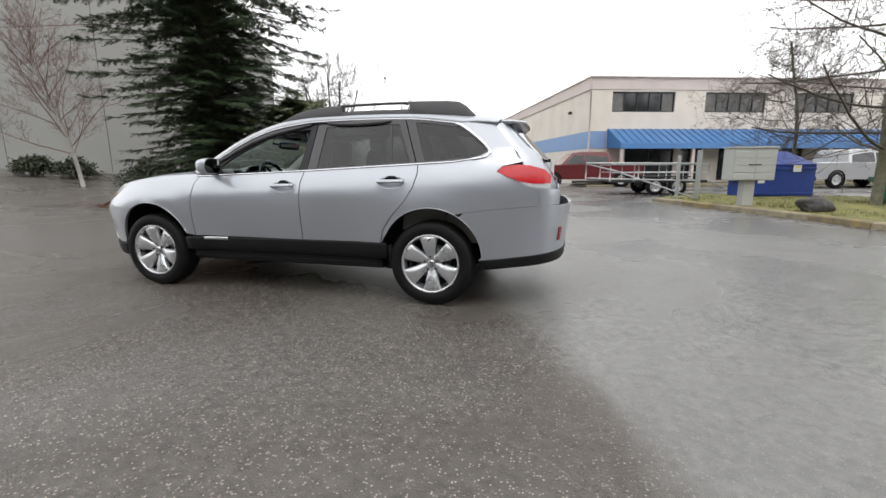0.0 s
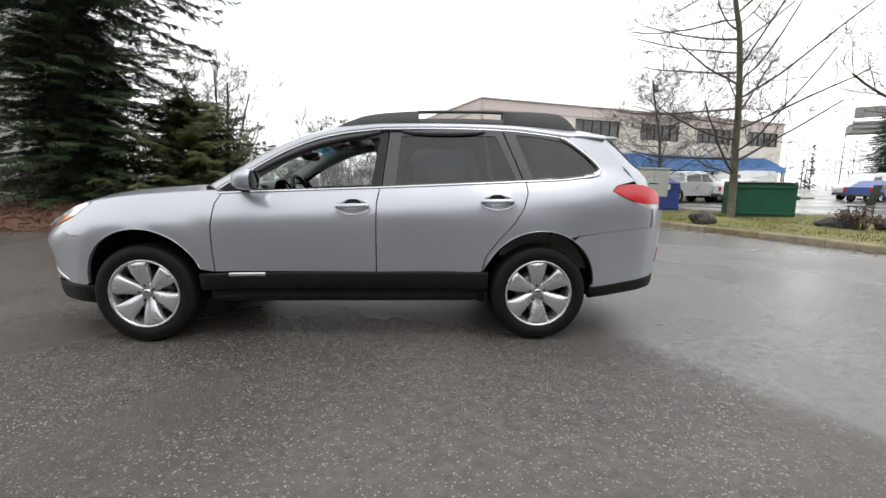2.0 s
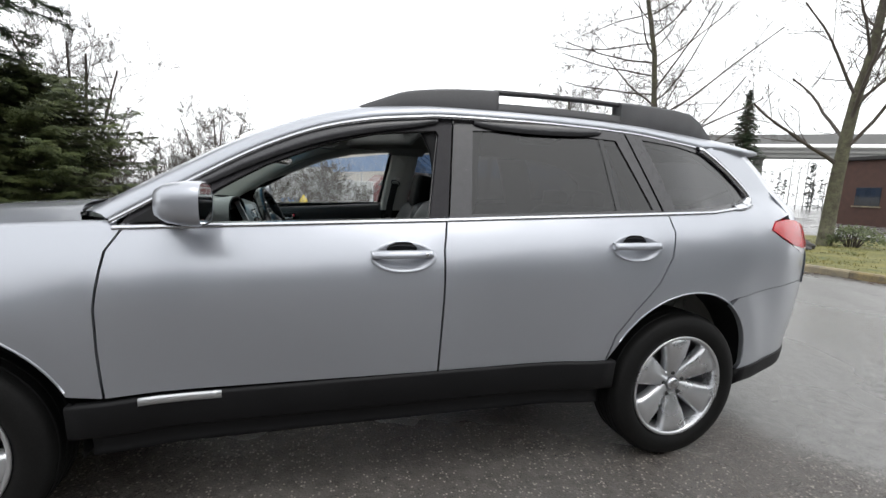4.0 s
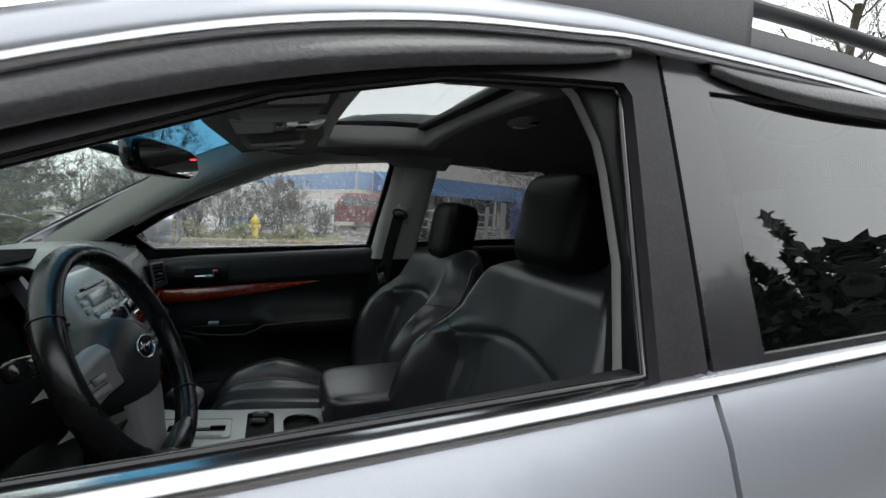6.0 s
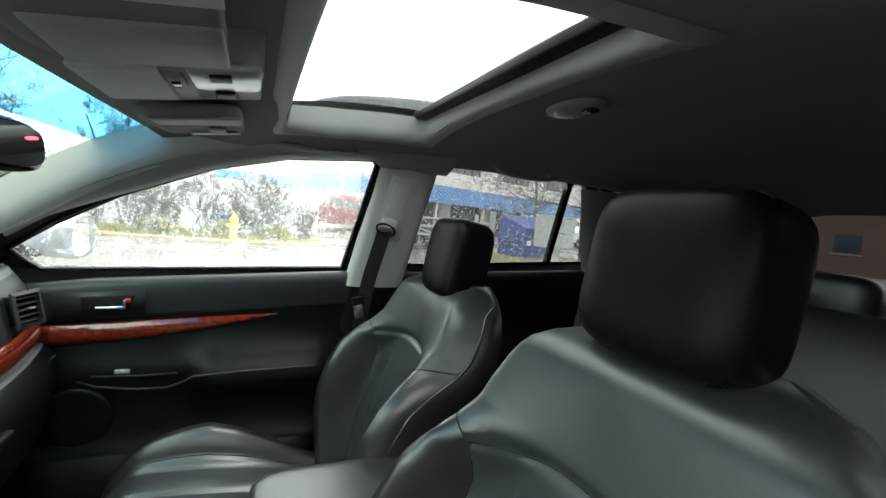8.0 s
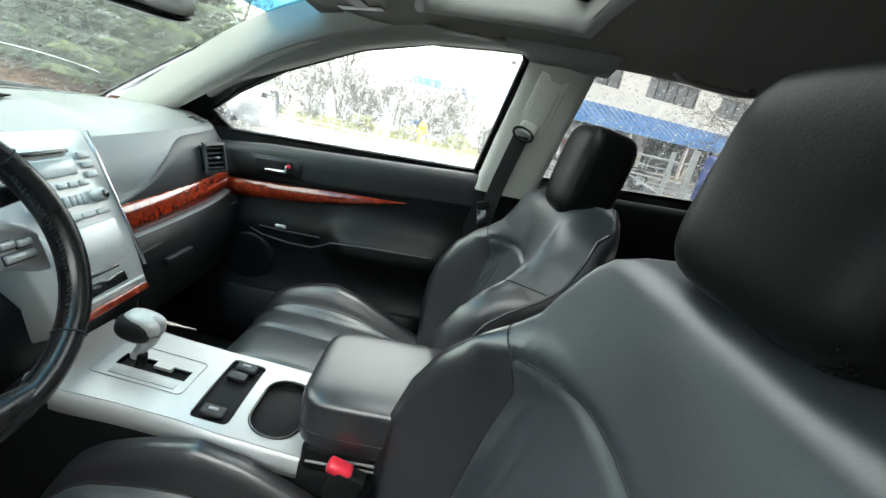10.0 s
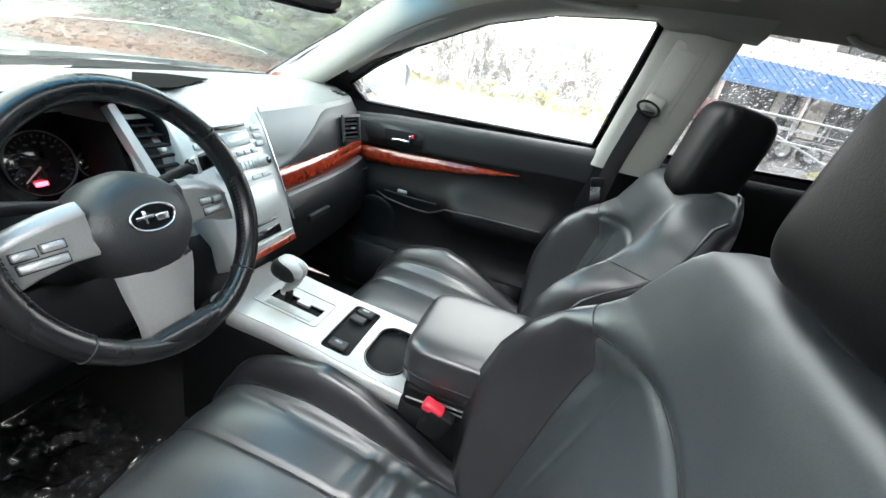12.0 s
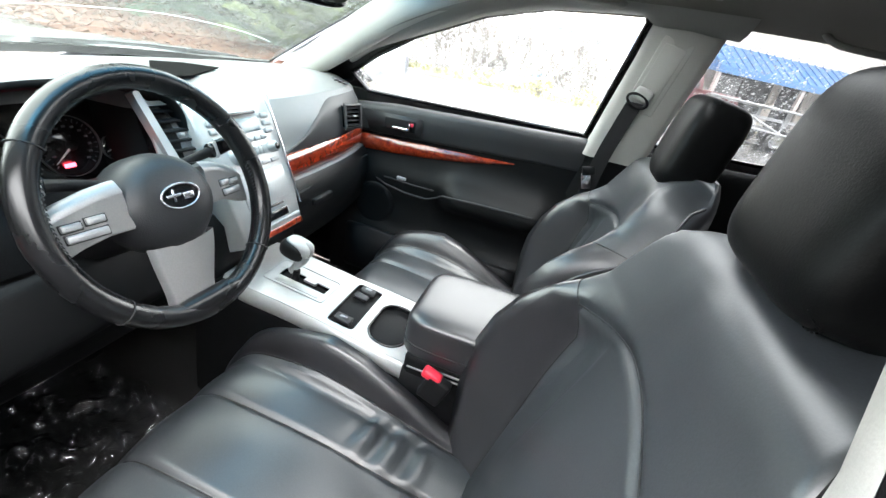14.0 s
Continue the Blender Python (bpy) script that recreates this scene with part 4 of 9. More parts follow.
grid(bm, [[Vector((-1.13 + 0.16 * f * f + k * 0.035, 0.7 * f, 1.088 - 0.004 * k - 0.02 * f * f)) for k in (0, 1, 2)] for f in np.linspace(-1, 1, 15)])
part("cowl", bm, BLACK_PLASTIC, car)

# ---- the car: its inside ----
def blob(c, size, e=0.5, m=None, nu=20, nv=14):
    """A cushion-like solid: a box with soft, swollen faces; e: how square it is (1 is an ellipsoid)."""
    m = m or Matrix()
    sp = lambda k: math.copysign(abs(k) ** e, k)
    rows = []
    for i in range(nv + 1):
        a = -math.pi / 2 + math.pi * i / nv
        rows.append([m @ (Vector(c) + Vector((size[0] / 2 * sp(math.cos(a)) * sp(math.cos(b)), size[1] / 2 * sp(math.cos(a)) * sp(math.sin(b)), size[2] / 2 * sp(math.sin(a))))) for b in np.linspace(0, 2 * math.pi, nu, endpoint=False)])
    bm = bmesh.new()
    grid(bm, rows, closed_v=True)
    bmesh.ops.remove_doubles(bm, verts=bm.verts[:], dist=1e-5)
    return bm


# floor, tunnel and bulkheads
bm = bmesh.new()
grid(bm, [[Vector((x, y, 0.325 + 0.16 * ease((0.16 - abs(y)) / 0.06) + (0.35 * ease((-0.85 - x) / 0.3)))) for y in np.linspace(-0.72, 0.72, 41)] for x in np.linspace(-1.15, 1.2, 40)])
part("floor_carpet", bm, CARPET, car, "black carpet floor")
bm = box_of((-1.17, 0, 0.68), (0.04, 1.40, 0.70))
part("bulkhead", bm, SOFT_BLACK, car)


# roof lining with its opening
def lining_z(x, y):
    z = table(x, [(-0.42, 1.432), (-0.2, 1.470), (-0.05, 1.500), (0.06, 1.512)]) if x < 0.06 else roof_z(x, 0)[0] - 0.066
    f = min(1, abs(y) / 0.60)
    return z - (0.085 - 0.05 * ease((-0.1 - x) / 0.2)) * f ** 3 - 0.08 * ease((x - 1.3) / 0.5) * 0.4


HX, HY = (-0.035, 0.325), (-0.325, 0.455)


def lining():
    bm = bmesh.new()
    xs = sorted([-0.37, -0.31, -0.24, -0.17, -0.10, HX[0], 0.08, 0.17, 0.26, HX[1], *np.linspace(0.42, 1.82, 18)])
    ys = sorted([-0.615, -0.59, -0.55, -0.48, -0.42, HY[0], -0.2, 0, 0.2, HY[1], 0.47, 0.52, 0.56, 0.59, 0.615])
    vs = [[bm.verts.new((x + (0.07 * (y / 0.56) ** 2 if x < -0.3 else 0), y, lining_z(x, y))) for y in ys] for x in xs]
    for i in range(len(xs) - 1):
        for j in range(len(ys) - 1):
            if HX[0] <= xs[i] < HX[1] - 0.001 and HY[0] <= ys[j] < HY[1] - 0.001:
                continue
            bm.faces.new((vs[i][j], vs[i + 1][j], vs[i + 1][j + 1], vs[i][j + 1]))
    return bm


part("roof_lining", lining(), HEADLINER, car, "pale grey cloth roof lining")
bm = bmesh.new()
loop = [(HX[0], HY[0]), (HX[0], HY[1]), (HX[1], HY[1]), (HX[1], HY[0])]
pts = []
for i in range(4):
    (x0, y0), (x1, y1) = loop[i], loop[(i + 1) % 4]
    pts += [(x0 + (x1 - x0) * k / 8, y0 + (y1 - y0) * k / 8) for k in range(8)]
mid = Vector(((HX[0] + HX[1]) / 2, (HY[0] + HY[1]) / 2, 0))


def lip_ring(grow, up):
    out = []
    for x, y in pts:
        d = Vector((x, y, 0)) - mid
        out.append(Vector((x + grow * (1 if d.x > 0.15 else -1 if d.x < -0.15 else d.x / 0.17), y + grow * (1 if d.y > 0.38 else -1 if d.y < -0.38 else d.y / 0.4), lining_z(x, y) + up)))
    return out


grid(bm, [lip_ring(0.045, -0.001), lip_ring(0.035, -0.010), lip_ring(0.012, -0.012), lip_ring(0.0, -0.004), lip_ring(-0.004, 0.02), lip_ring(-0.004, 0.06)], closed_v=True)
part("sunroof_surround", bm, GREY_TRIM, car, "moulded grey sunroof surround")
bm = box_of((0.325, 0.05, 1.556), (0.07, 0.84, 0.02), 0.004)
part("sunroof_seal", bm, BLACK_PLASTIC, car)
bm = bmesh.new()
rbox(bm, (-0.058, 0.05, 1.545), (0.02, 0.84, 0.02), 0.004)
part("sunroof_seal", bm, BLACK_PLASTIC, car)


# inner pillars and cant rails
def a_trim():
    bm = bmesh.new()
    rows = []
    for i, (a, b) in enumerate(zip(CANT[:22], DITCH[:22])):
        k0 = max(0, 1 - i / 15)
        i0, i1 = a + Vector((0.03, 0.055, -0.022)), b + Vector((0.02 + 0.09 * k0, 0.052, -0.030))
        k = i0.lerp(i1, 0.5) + Vector((0.022, 0.014, -0.014))
        rows.append([i0 + Vector((-0.02, -0.03, 0.008)), i0, i0.lerp(k, 0.5) + Vector((0.006, 0.004, -0.004)), k, i1.lerp(k, 0.4) + Vector((0.005, 0.004, -0.002)), i1, i1 + Vector((-0.055, -0.004, 0.022))])
    grid(bm, rows)
    return bm


both("a_pillar_trim", a_trim, PILLAR_TRIM, car, "pale grey pillar trim")


def b_trim(near=False):
    """The cabin's side of the pillar behind the front door; the driver's one is seen from its edge."""
    bm = bmesh.new()
    rows = []
    far_side = ((1.462, 0.24, 0.46, -0.575), (1.43, 0.255, 0.43, -0.597), (1.33, 0.24, 0.415, -0.622), (1.2, 0.218, 0.395, -0.648), (1.07, 0.195, 0.372, -0.672), (1.04, 0.19, 0.368, -0.677))
    near_side = ((1.478, 0.07, 0.46, -0.555), (1.455, 0.135, 0.44, -0.575), (1.42, 0.175, 0.43, -0.586), (1.36, 0.204, 0.42, -0.602), (1.32, 0.211, 0.41, -0.612), (1.2, 0.222, 0.395, -0.640), (1.07, 0.225, 0.372, -0.655), (1.0, 0.225, 0.368, -0.66))
    for z, x0, x1, y in near_side if near else far_side:
        edge = 0.030 if near else 0.05 if z < 1.25 else 0.016
        rows.append([Vector(p) for p in ((x0 - 0.006, y - edge, z), (x0, y - 0.007, z), (x0 + 0.015, y, z), ((x0 + x1) / 2, y + 0.006, z), (x1 - 0.02, y, z), (x1, y - 0.008, z), (x1 + 0.006, y - (0.045 if z < 1.25 else 0.016), z))])
    grid(bm, rows)
    return bm


def b_seal():
    """Black rubber between the driver's pillar trim and the door."""
    bm = bmesh.new()
    rows = []
    for z, x0, y in ((1.44, 0.15, -0.609), (1.42, 0.172, -0.614), (1.36, 0.199, -0.631), (1.32, 0.206, -0.641), (1.2, 0.217, -0.669), (1.07, 0.220, -0.684), (1.0, 0.220, -0.69)):
        o = skin(s_of(0.225 + 0.03 * ease((z - 1.05) / 0.4)), z, 0.03)
        a, b = Vector((x0, y, z)), Vector((o.x, min(o.y, y - 0.01), z))
        rows.append([a + Vector((0.004, 0.003, 0)), a, a.lerp(b, 0.3) + Vector((-0.008, 0, 0)), a.lerp(b, 0.6), b])
    grid(bm, rows)
    return bm


def b_low():
    bm = bmesh.new()
    rows = []
    for z, x0, x1, y in ((1.045, 0.206, 0.37, -0.698), (0.9, 0.18, 0.36, -0.715), (0.7, 0.16, 0.36, -0.725), (0.4, 0.14, 0.36, -0.73), (0.3, 0.12, 0.38, -0.73)):
        rows.append([Vector(p) for p in ((x0 - 0.012, y - 0.04, z), (x0, y, z), ((x0 + x1) / 2, y + 0.012, z), (x1, y, z), (x1 + 0.01, y - 0.04, z))])
    grid(bm, rows)
    return bm


bp = [part("b_pillar_trim", b_trim(True), PILLAR_TRIM, car, "pale grey pillar trim with a belt slot"), part("b_pillar_trim", flip(b_trim()), PILLAR_TRIM, car, "pale grey pillar trim with a belt slot")]
part("pillar_seal", b_seal(), BLACK_PLASTIC, car)
both("b_pillar_base", b_low, SOFT_BLACK, car)
for ob, sy in zip(bp, (-1, 1)):
    slab = lambda x, z, w, h, d, r: rbox(bmesh.new(), (x, sy * (0.632 - 0.19 * (z - 1.255)), z), (w, d, h), r, rot3(sy * 11, 0, 0) @ rot3(0, 10, 0))
    part("belt_panel", slab(0.310, 1.30, 0.085, 0.20, 0.006, 0.003), PILLAR_TRIM, ob)
    part("belt_slider", slab(0.309, 1.30, 0.062, 0.17, 0.010, 0.004), PILLAR_TRIM, ob)
    part("belt_guide", blob((0, 0, 0), (0.050, 0.034, 0.036), 0.5, Matrix.Translation((0.290, sy * 0.622, 1.250)) @ rot3(0, 14, 0).to_4x4()), PILLAR_TRIM, ob, "pale plastic belt anchor cover")


def head_trim():
    """The lining's edge between the roof and the passenger's window."""
    edge = sorted((x, z) for x, z in hole_f()[2:])
    bm = bmesh.new()
    rows = []
    for p in CANT[5:33]:
        z = table(p.x, edge) - 0.004
        k = ease((p.x + 0.62) / 0.25)
        a, b = Vector((p.x, p.y + 0.030, z + 0.03 * (1 - k))), p + Vector((0.012, 0.085, -0.030))
        rows.append([a + Vector((0, -0.022, 0.003)), a, a.lerp(b, 0.4) + Vector((0, 0.006, -0.007)), a.lerp(b, 0.75) + Vector((0, 0.005, -0.006)), b, b + Vector((0, 0.02, 0.008))])
    grid(bm, rows)
    return flip(bm)


part("head_trim", head_trim(), GREY_TRIM, car, "grey trim over the passenger's window")


def seal_f():
    """Black rubber round the inside of the front window."""
    bm = bmesh.new()
    h = hole_f()
    sweep(bm, [skin(s_of(x), z, 0.028) for x, z in h], 0.007, 6, closed=True)
    return bm


both("window_seal", seal_f, GLOSS_BLACK, car)


def frame_inner():
    """Black inner face of the door's window frame."""
    bm = bmesh.new()
    h = [p for p in hole_f()]
    cx, cz = sum(p[0] for p in h) / len(h), sum(p[1] for p in h) / len(h)
    rows = []
    for d, g in ((0.020, 0.0), (0.040, 0.004), (0.044, 0.016), (0.038, 0.045), (0.02, 0.055)):
        ring = []
        for x, z in h:
            w = Vector((x - cx, (z - cz) * 1.6)).normalized()
            ring.append(skin(s_of(x + w.x * g), z + (w.y * g if w.y > 0 else 0.2 * w.y * g), d))
        rows.append(ring)
    grid(bm, rows, closed_v=True)
    return bm


part("window_frame_inner", frame_inner(), SOFT_BLACK, car)


def c_trim():
    bm = bmesh.new()
    rows = []
    for z, x0, x1, y in ((1.44, 1.03, 1.26, -0.60), (1.3, 1.09, 1.33, -0.645), (1.12, 1.16, 1.40, -0.70), (0.6, 1.1, 1.5, -0.72)):
        rows.append([Vector((x0, y - 0.03, z)), Vector((x0 + 0.015, y, z)), Vector((x1 - 0.015, y, z)), Vector((x1, y - 0.03, z))])
    grid(bm, rows)
    return bm


both("c_pillar_trim", c_trim, GREY_TRIM, car)


def d_trim():
    bm = bmesh.new()
    rows = []
    for z, x0, x1, y in ((1.44, 1.52, 1.90, -0.58), (1.3, 1.74, 2.02, -0.63), (1.16, 1.80, 2.14, -0.68), (0.5, 1.3, 2.2, -0.70)):
        rows.append([Vector((x0, y - 0.03, z)), Vector((x0 + 0.02, y, z)), Vector((x1 - 0.02, y, z)), Vector((x1, y + 0.05, z))])
    grid(bm, rows)
    return bm


both("d_pillar_trim", d_trim, GREY_TRIM, car)


# door linings
def sill(x):
    """Height of the door's inner shoulder under the glass."""
    return table(x, [(-0.70, 1.012), (-0.567, 1.028), (-0.48, 1.04), (0.18, 1.083), (1.3, 1.13)])


def lining_door(x0, x1, arm):
    def make():
        bm = bmesh.new()
        rows = []
        for x in np.linspace(x0, x1, 26):
            zb = sill(x) - 0.004
            k = ease((x - arm[0]) / 0.07) * ease((arm[1] - x) / 0.05) if arm else 0
            pts = [(0.765, zb - 0.006), (0.735, zb - 0.002), (0.715, zb - 0.004), (0.704, zb - 0.03), (0.706, zb - 0.08), (0.712, 0.955), (0.716, 0.92), (0.714, 0.865), (0.708 - 0.03 * k, 0.828), (0.700 - 0.058 * k, 0.808), (0.695 - 0.065 * k, 0.785), (0.695 - 0.06 * k, 0.76), (0.70 - 0.045 * k, 0.735), (0.705, 0.70), (0.70, 0.62), (0.69, 0.58), (0.675, 0.56), (0.672, 0.50), (0.68, 0.42), (0.70, 0.33)]
            rows.append([Vector((x, -y, z)) for y, z in pts])
        grid(bm, rows)
        return bm
    return make


dl = both("door_lining", lining_door(-0.66, 0.205, (-0.26, 0.17)), DOOR_BLACK, car, "black door lining with a wood strip and armrest")
both("rear_door_lining", lining_door(0.36, 1.22, (0.5, 1.0)), DOOR_BLACK, car, "black rear door lining")


def wood_strip():
    bm = bmesh.new()
    rows = []
    for x in np.linspace(-0.585, -0.015, 24):
        k = (x + 0.585) / 0.57
        top = 0.912 + 0.034 * k
        h = 0.050 * (1 - k ** 2.2) + 0.004
        y = 0.716
        rows.append([Vector((x, -(y), top + 0.001)), Vector((x, -(y - 0.007), top - 0.002)), Vector((x, -(y - 0.011), top - h * 0.5)), Vector((x, -(y - 0.008), top - h + 0.002)), Vector((x, -y, top - h))])
    vs = grid(bm, rows)
    cap(bm, vs[0])
    cap(bm, vs[-1][::-1])
    return bm


def upper_pad():
    """The padded top over the wood strip."""
    bm = bmesh.new()
    rows = []
    for x in np.linspace(-0.655, 0.20, 26):
        zb = sill(x) - 0.002
        low = 0.922 + 0.065 * (x + 0.6)
        rows.append([Vector((x, -y, z)) for y, z in ((0.764, zb - 0.003), (0.730, zb + 0.001), (0.707, zb - 0.003), (0.6985, zb - 0.02), (0.7, zb - 0.06), (0.7065, low + 0.012), (0.7075, low + 0.004), (0.714, low))])
    grid(bm, rows)
    return bm


def latch_plate():
    bm = bmesh.new()
    prism(bm, [(-0.585, 1.002), (-0.358, 1.012), (-0.354, 0.952), (-0.549, 0.934)], 0.004, Matrix(((1, 0, 0, 0), (0, 0, 1, -0.7000), (0, 1, 0, 0), (0, 0, 0, 1))))
    return bm


def latch_pocket():
    bm = bmesh.new()
    rbox(bm, (-0.437, -0.6945, 0.978), (0.118, 0.006, 0.040), 0.003, rot3(0, -3, 0))
    return bm


def latch_lever():
    bm = bmesh.new()
    rbox(bm, (-0.432, -0.688, 0.966), (0.066, 0.012, 0.012), 0.004, rot3(0, -3, 0))
    rbox(bm, (-0.400, -0.688, 0.977), (0.008, 0.012, 0.026), 0.003)
    return bm


# rim of the pull and armrest edge, paler to carry their specular highlights
def pull_rim_glint():
    bm = bmesh.new()
    sweep(bm, [(-0.50, -0.697, 0.765), (-0.46, -0.692, 0.75), (-0.37, -0.682, 0.742), (-0.29, -0.668, 0.746), (-0.25, -0.648, 0.768), (-0.225, -0.640, 0.785), (-0.10, -0.629, 0.797), (0.10, -0.630, 0.803)], 0.0035, 6)
    sweep(bm, [(-0.47, -0.694, 0.778), (-0.36, -0.688, 0.777), (-0.27, -0.684, 0.780)], 0.003, 6)
    return bm


def window_switch():
    return box_of((-0.40, -0.69, 0.790), (0.035, 0.012, 0.012), 0.003)


def pocket_line():
    bm = bmesh.new()
    sweep(bm, [(-0.17, -0.703, 0.715), (-0.05, -0.702, 0.727), (0.09, -0.703, 0.745)], 0.003, 6)
    return bm


def door_pocket():
    bm = bmesh.new()
    rows = []
    for x in np.linspace(-0.58, 0.10, 12):
        rows.append([Vector((x, -0.69, 0.565)), Vector((x, -0.655, 0.575)), Vector((x, -0.645, 0.57)), Vector((x, -0.65, 0.40)), Vector((x, -0.69, 0.36))])
    vs = grid(bm, rows)
    cap(bm, vs[0])
    cap(bm, vs[-1][::-1])
    return bm


def speaker():
    return lathe(bmesh.new(), [(0.0, 0.004), (0.06, 0.006), (0.075, 0.008), (0.082, 0.004), (0.083, -0.01)], Matrix.Translation((-0.50, -0.70, 0.665)) @ rot3(-90, 0, 0).to_4x4(), 28)


for ob, fn in zip(dl, (lambda b: b, flip)):
    part("wood_strip", fn(wood_strip()), WOOD, ob, "glossy red burl wood strip")
    part("latch_plate", fn(latch_plate()), CHARCOAL, ob)
    part("latch_pocket", fn(latch_pocket()), BLACK_PLASTIC, ob)
    part("latch_lever", fn(latch_lever()), CHROME, ob, "chrome inner door handle")
    part("pull_rim_glint", fn(pull_rim_glint()), CHARCOAL, ob)
    part("window_switch", fn(window_switch()), SILVER_BUTTON, ob)
    part("pocket_line", fn(pocket_line()), CHARCOAL, ob)
    part("door_pocket", fn(door_pocket()), BLACK_PLASTIC, ob)
    part("speaker_grille", fn(speaker()), DOOR_BLACK, ob)
    part("upper_pad", fn(upper_pad()), CHARCOAL, ob, "charcoal padded top of the door")
part("lock_flag", box_of((-0.393, 0.689, 0.987), (0.012, 0.01, 0.012), 0.003), RED_PLASTIC, dl[1])


# dashboard
def dash_row(y):
    f = abs(y) / 0.72
    back = -0.05 * f ** 4
    mound = 0.018 * ease((0.24 - abs(y - 0.02)) / 0.1)
    drv = ease((-0.14 - y) / 0.05) * ease((y + 0.60) / 0.08)
    low = ease((-0.10 - y) / 0.06)
    pr = [(-1.13 + 0.20 * f * f, 1.06 - 0.01 * f), (-1.0 + 0.14 * f * f, 1.085), (-0.85, 1.108 - 0.025 * f ** 3), (-0.74, 1.108 + mound - 0.015 * f), (-0.66 + 0.03 * drv, 1.096 + mound - 0.01 * f), (-0.60, 1.066), (-0.568, 1.02), (-0.556, 0.97), (-0.552, 0.935), (-0.545, 0.93), (-0.540, 0.875), (-0.528, 0.868), (-0.505, 0.845), (-0.498, 0.78), (-0.515, 0.68), (-0.60, 0.60), (-0.85, 0.56), (-1.1, 0.56)]
    out = []
    for i, (x, z) in enumerate(pr):
        if i >= 5:
            x += -0.185 * drv * ease((z - 0.86) / 0.08)
        if i >= 11:
            x += -0.04 * low
        out.append(Vector((x + (back if i > 2 else 0), y, z)))
    return out


bm = bmesh.new()
grid(bm, [dash_row(y)[:6] for y in np.linspace(-0.715, 0.715, 60)])
grid(bm, [dash_row(y)[5:12] for y in np.linspace(-0.12, 0.715, 40)])
dash = part("dashboard", bm, DASH_TOP, car, "grey dashboard with wood and silver panels")
bm = bmesh.new()
grid(bm, [dash_row(y)[5:12] for y in np.linspace(-0.715, -0.12, 24)])
grid(bm, [dash_row(y)[11:] for y in np.linspace(-0.715, 0.715, 60)])
part("dash_lower", bm, DOOR_BLACK, dash, "black lower dashboard")
bm = bmesh.new()
rows = []
for y in np.linspace(0.15, 0.70, 24):
    r = dash_row(y)
    k = (y - 0.15) / 0.55
    t = 0.10 + 2.6 * ease(k / 0.62)
    pick = lambda q: r[8 - int(q)].lerp(r[max(5, 7 - int(q))], q - int(q))
    rows.append([pick(t * f) + Vector((0.0035 - (0.003 if f > 0.98 else 0), 0, 0)) for f in (0, 0.25, 0.5, 0.75, 0.97, 1.0)])
grid(bm, rows)
part("dash_panel", bm, CHARCOAL, dash, "charcoal panel above the wood strip")


def dash_wood(y0, y1, n=24):
    bm = bmesh.new()
    rows = []
    for y in np.linspace(y0, y1, n):
        r = dash_row(y)
        a, b = r[9] + Vector((0.003, 0, 0.012)), r[10]
        rows.append([a, a + Vector((0.008, 0, -0.003)), a.lerp(b, 0.5) + Vector((0.010, 0, 0)), b + Vector((0.009, 0, 0.003)), b + Vector((0.0, 0, 0))])
    vs = grid(bm, rows)
    cap(bm, vs[0])
    cap(bm, vs[-1][::-1])
    return bm


part("wood_strip", dash_wood(0.145, 0.70), WOOD, dash, "glossy red burl wood strip")
part("wood_strip", dash_wood(-0.70, -0.60, 8), WOOD, dash)


def louvre(name, c, w, h, slats, m3, bezel, host, deep=0.02):
    """A vent: a bezel, a dark well and slats, in the frame m3 (across, up, out)."""
    m = Matrix.Translation(c) @ m3.to_4x4()
    bm = bmesh.new()
    o, i = (w / 2 + 0.008, h / 2 + 0.008), (w / 2, h / 2)
    ring = lambda k, d: [m @ Vector((sx * k[0], sy * k[1], d)) for sx, sy in ((-1, -1), (1, -1), (1, 1), (-1, 1))]
    grid(bm, [ring(o, 0.0), ring(o, 0.004), ring(i, 0.006), ring(i, -0.004)], closed_v=True)
    v = part(name, bm, bezel, host, smooth=False)
    bm = bmesh.new()
    grid(bm, [ring(i, -0.003), ring(i, -deep)], closed_v=True)
    cap(bm, [bm.verts.new(p) for p in ring(i, -deep)])
    part("well", bm, GLOSS_BLACK, v, smooth=False)
    for k in range(slats):
        y = -h / 2 + h * (k + 0.5) / slats
        bm = bmesh.new()
        rbox(bm, (0, 0, 0), (w, h / slats * 0.30, 0.012), 0.002)
        bm.transform(m @ Matrix.Translation((0, y, -0.004)) @ rot3(28, 0, 0).to_4x4())
        part("slat", bm, BLACK_PLASTIC, v)
    bm = box_of((0, 0, 0), (w * 0.12, h / slats * 0.4, 0.012), 0.002)
    bm.transform(m @ Matrix.Translation((w * 0.1, 0, 0.004)))
    part("tab", bm, SILVER_BUTTON, v)
    return v


def frame3(across, up):
    a, b = Vector(across).normalized(), Vector(up).normalized()
    n = a.cross(b).normalized()
    b = n.cross(a)
    return Matrix((a, b, n)).transposed()


louvre("side_vent", (-0.548, 0.545, 0.998), 0.062, 0.066, 5, frame3((0.30, 1, 0), (-0.22, 0, 1)), CHARCOAL, dash)
# small demister slots by the pillar
for k in range(5):
    part("demister_slot", box_of((-0.70 + 0.016 * k, 0.632 + 0.004 * k, 1.083 - 0.0015 * k), (0.006, 0.03, 0.006), 0.001), GLOSS_BLACK, dash)

# centre stack
ST = Matrix.Translation((-0.520, 0.020, 0.945)) @ frame3((0, 1, 0), (-0.13, 0, 0.29)).to_4x4()


def on_stack(a, b, c=0.0):
    return ST @ Vector((a, b, c))


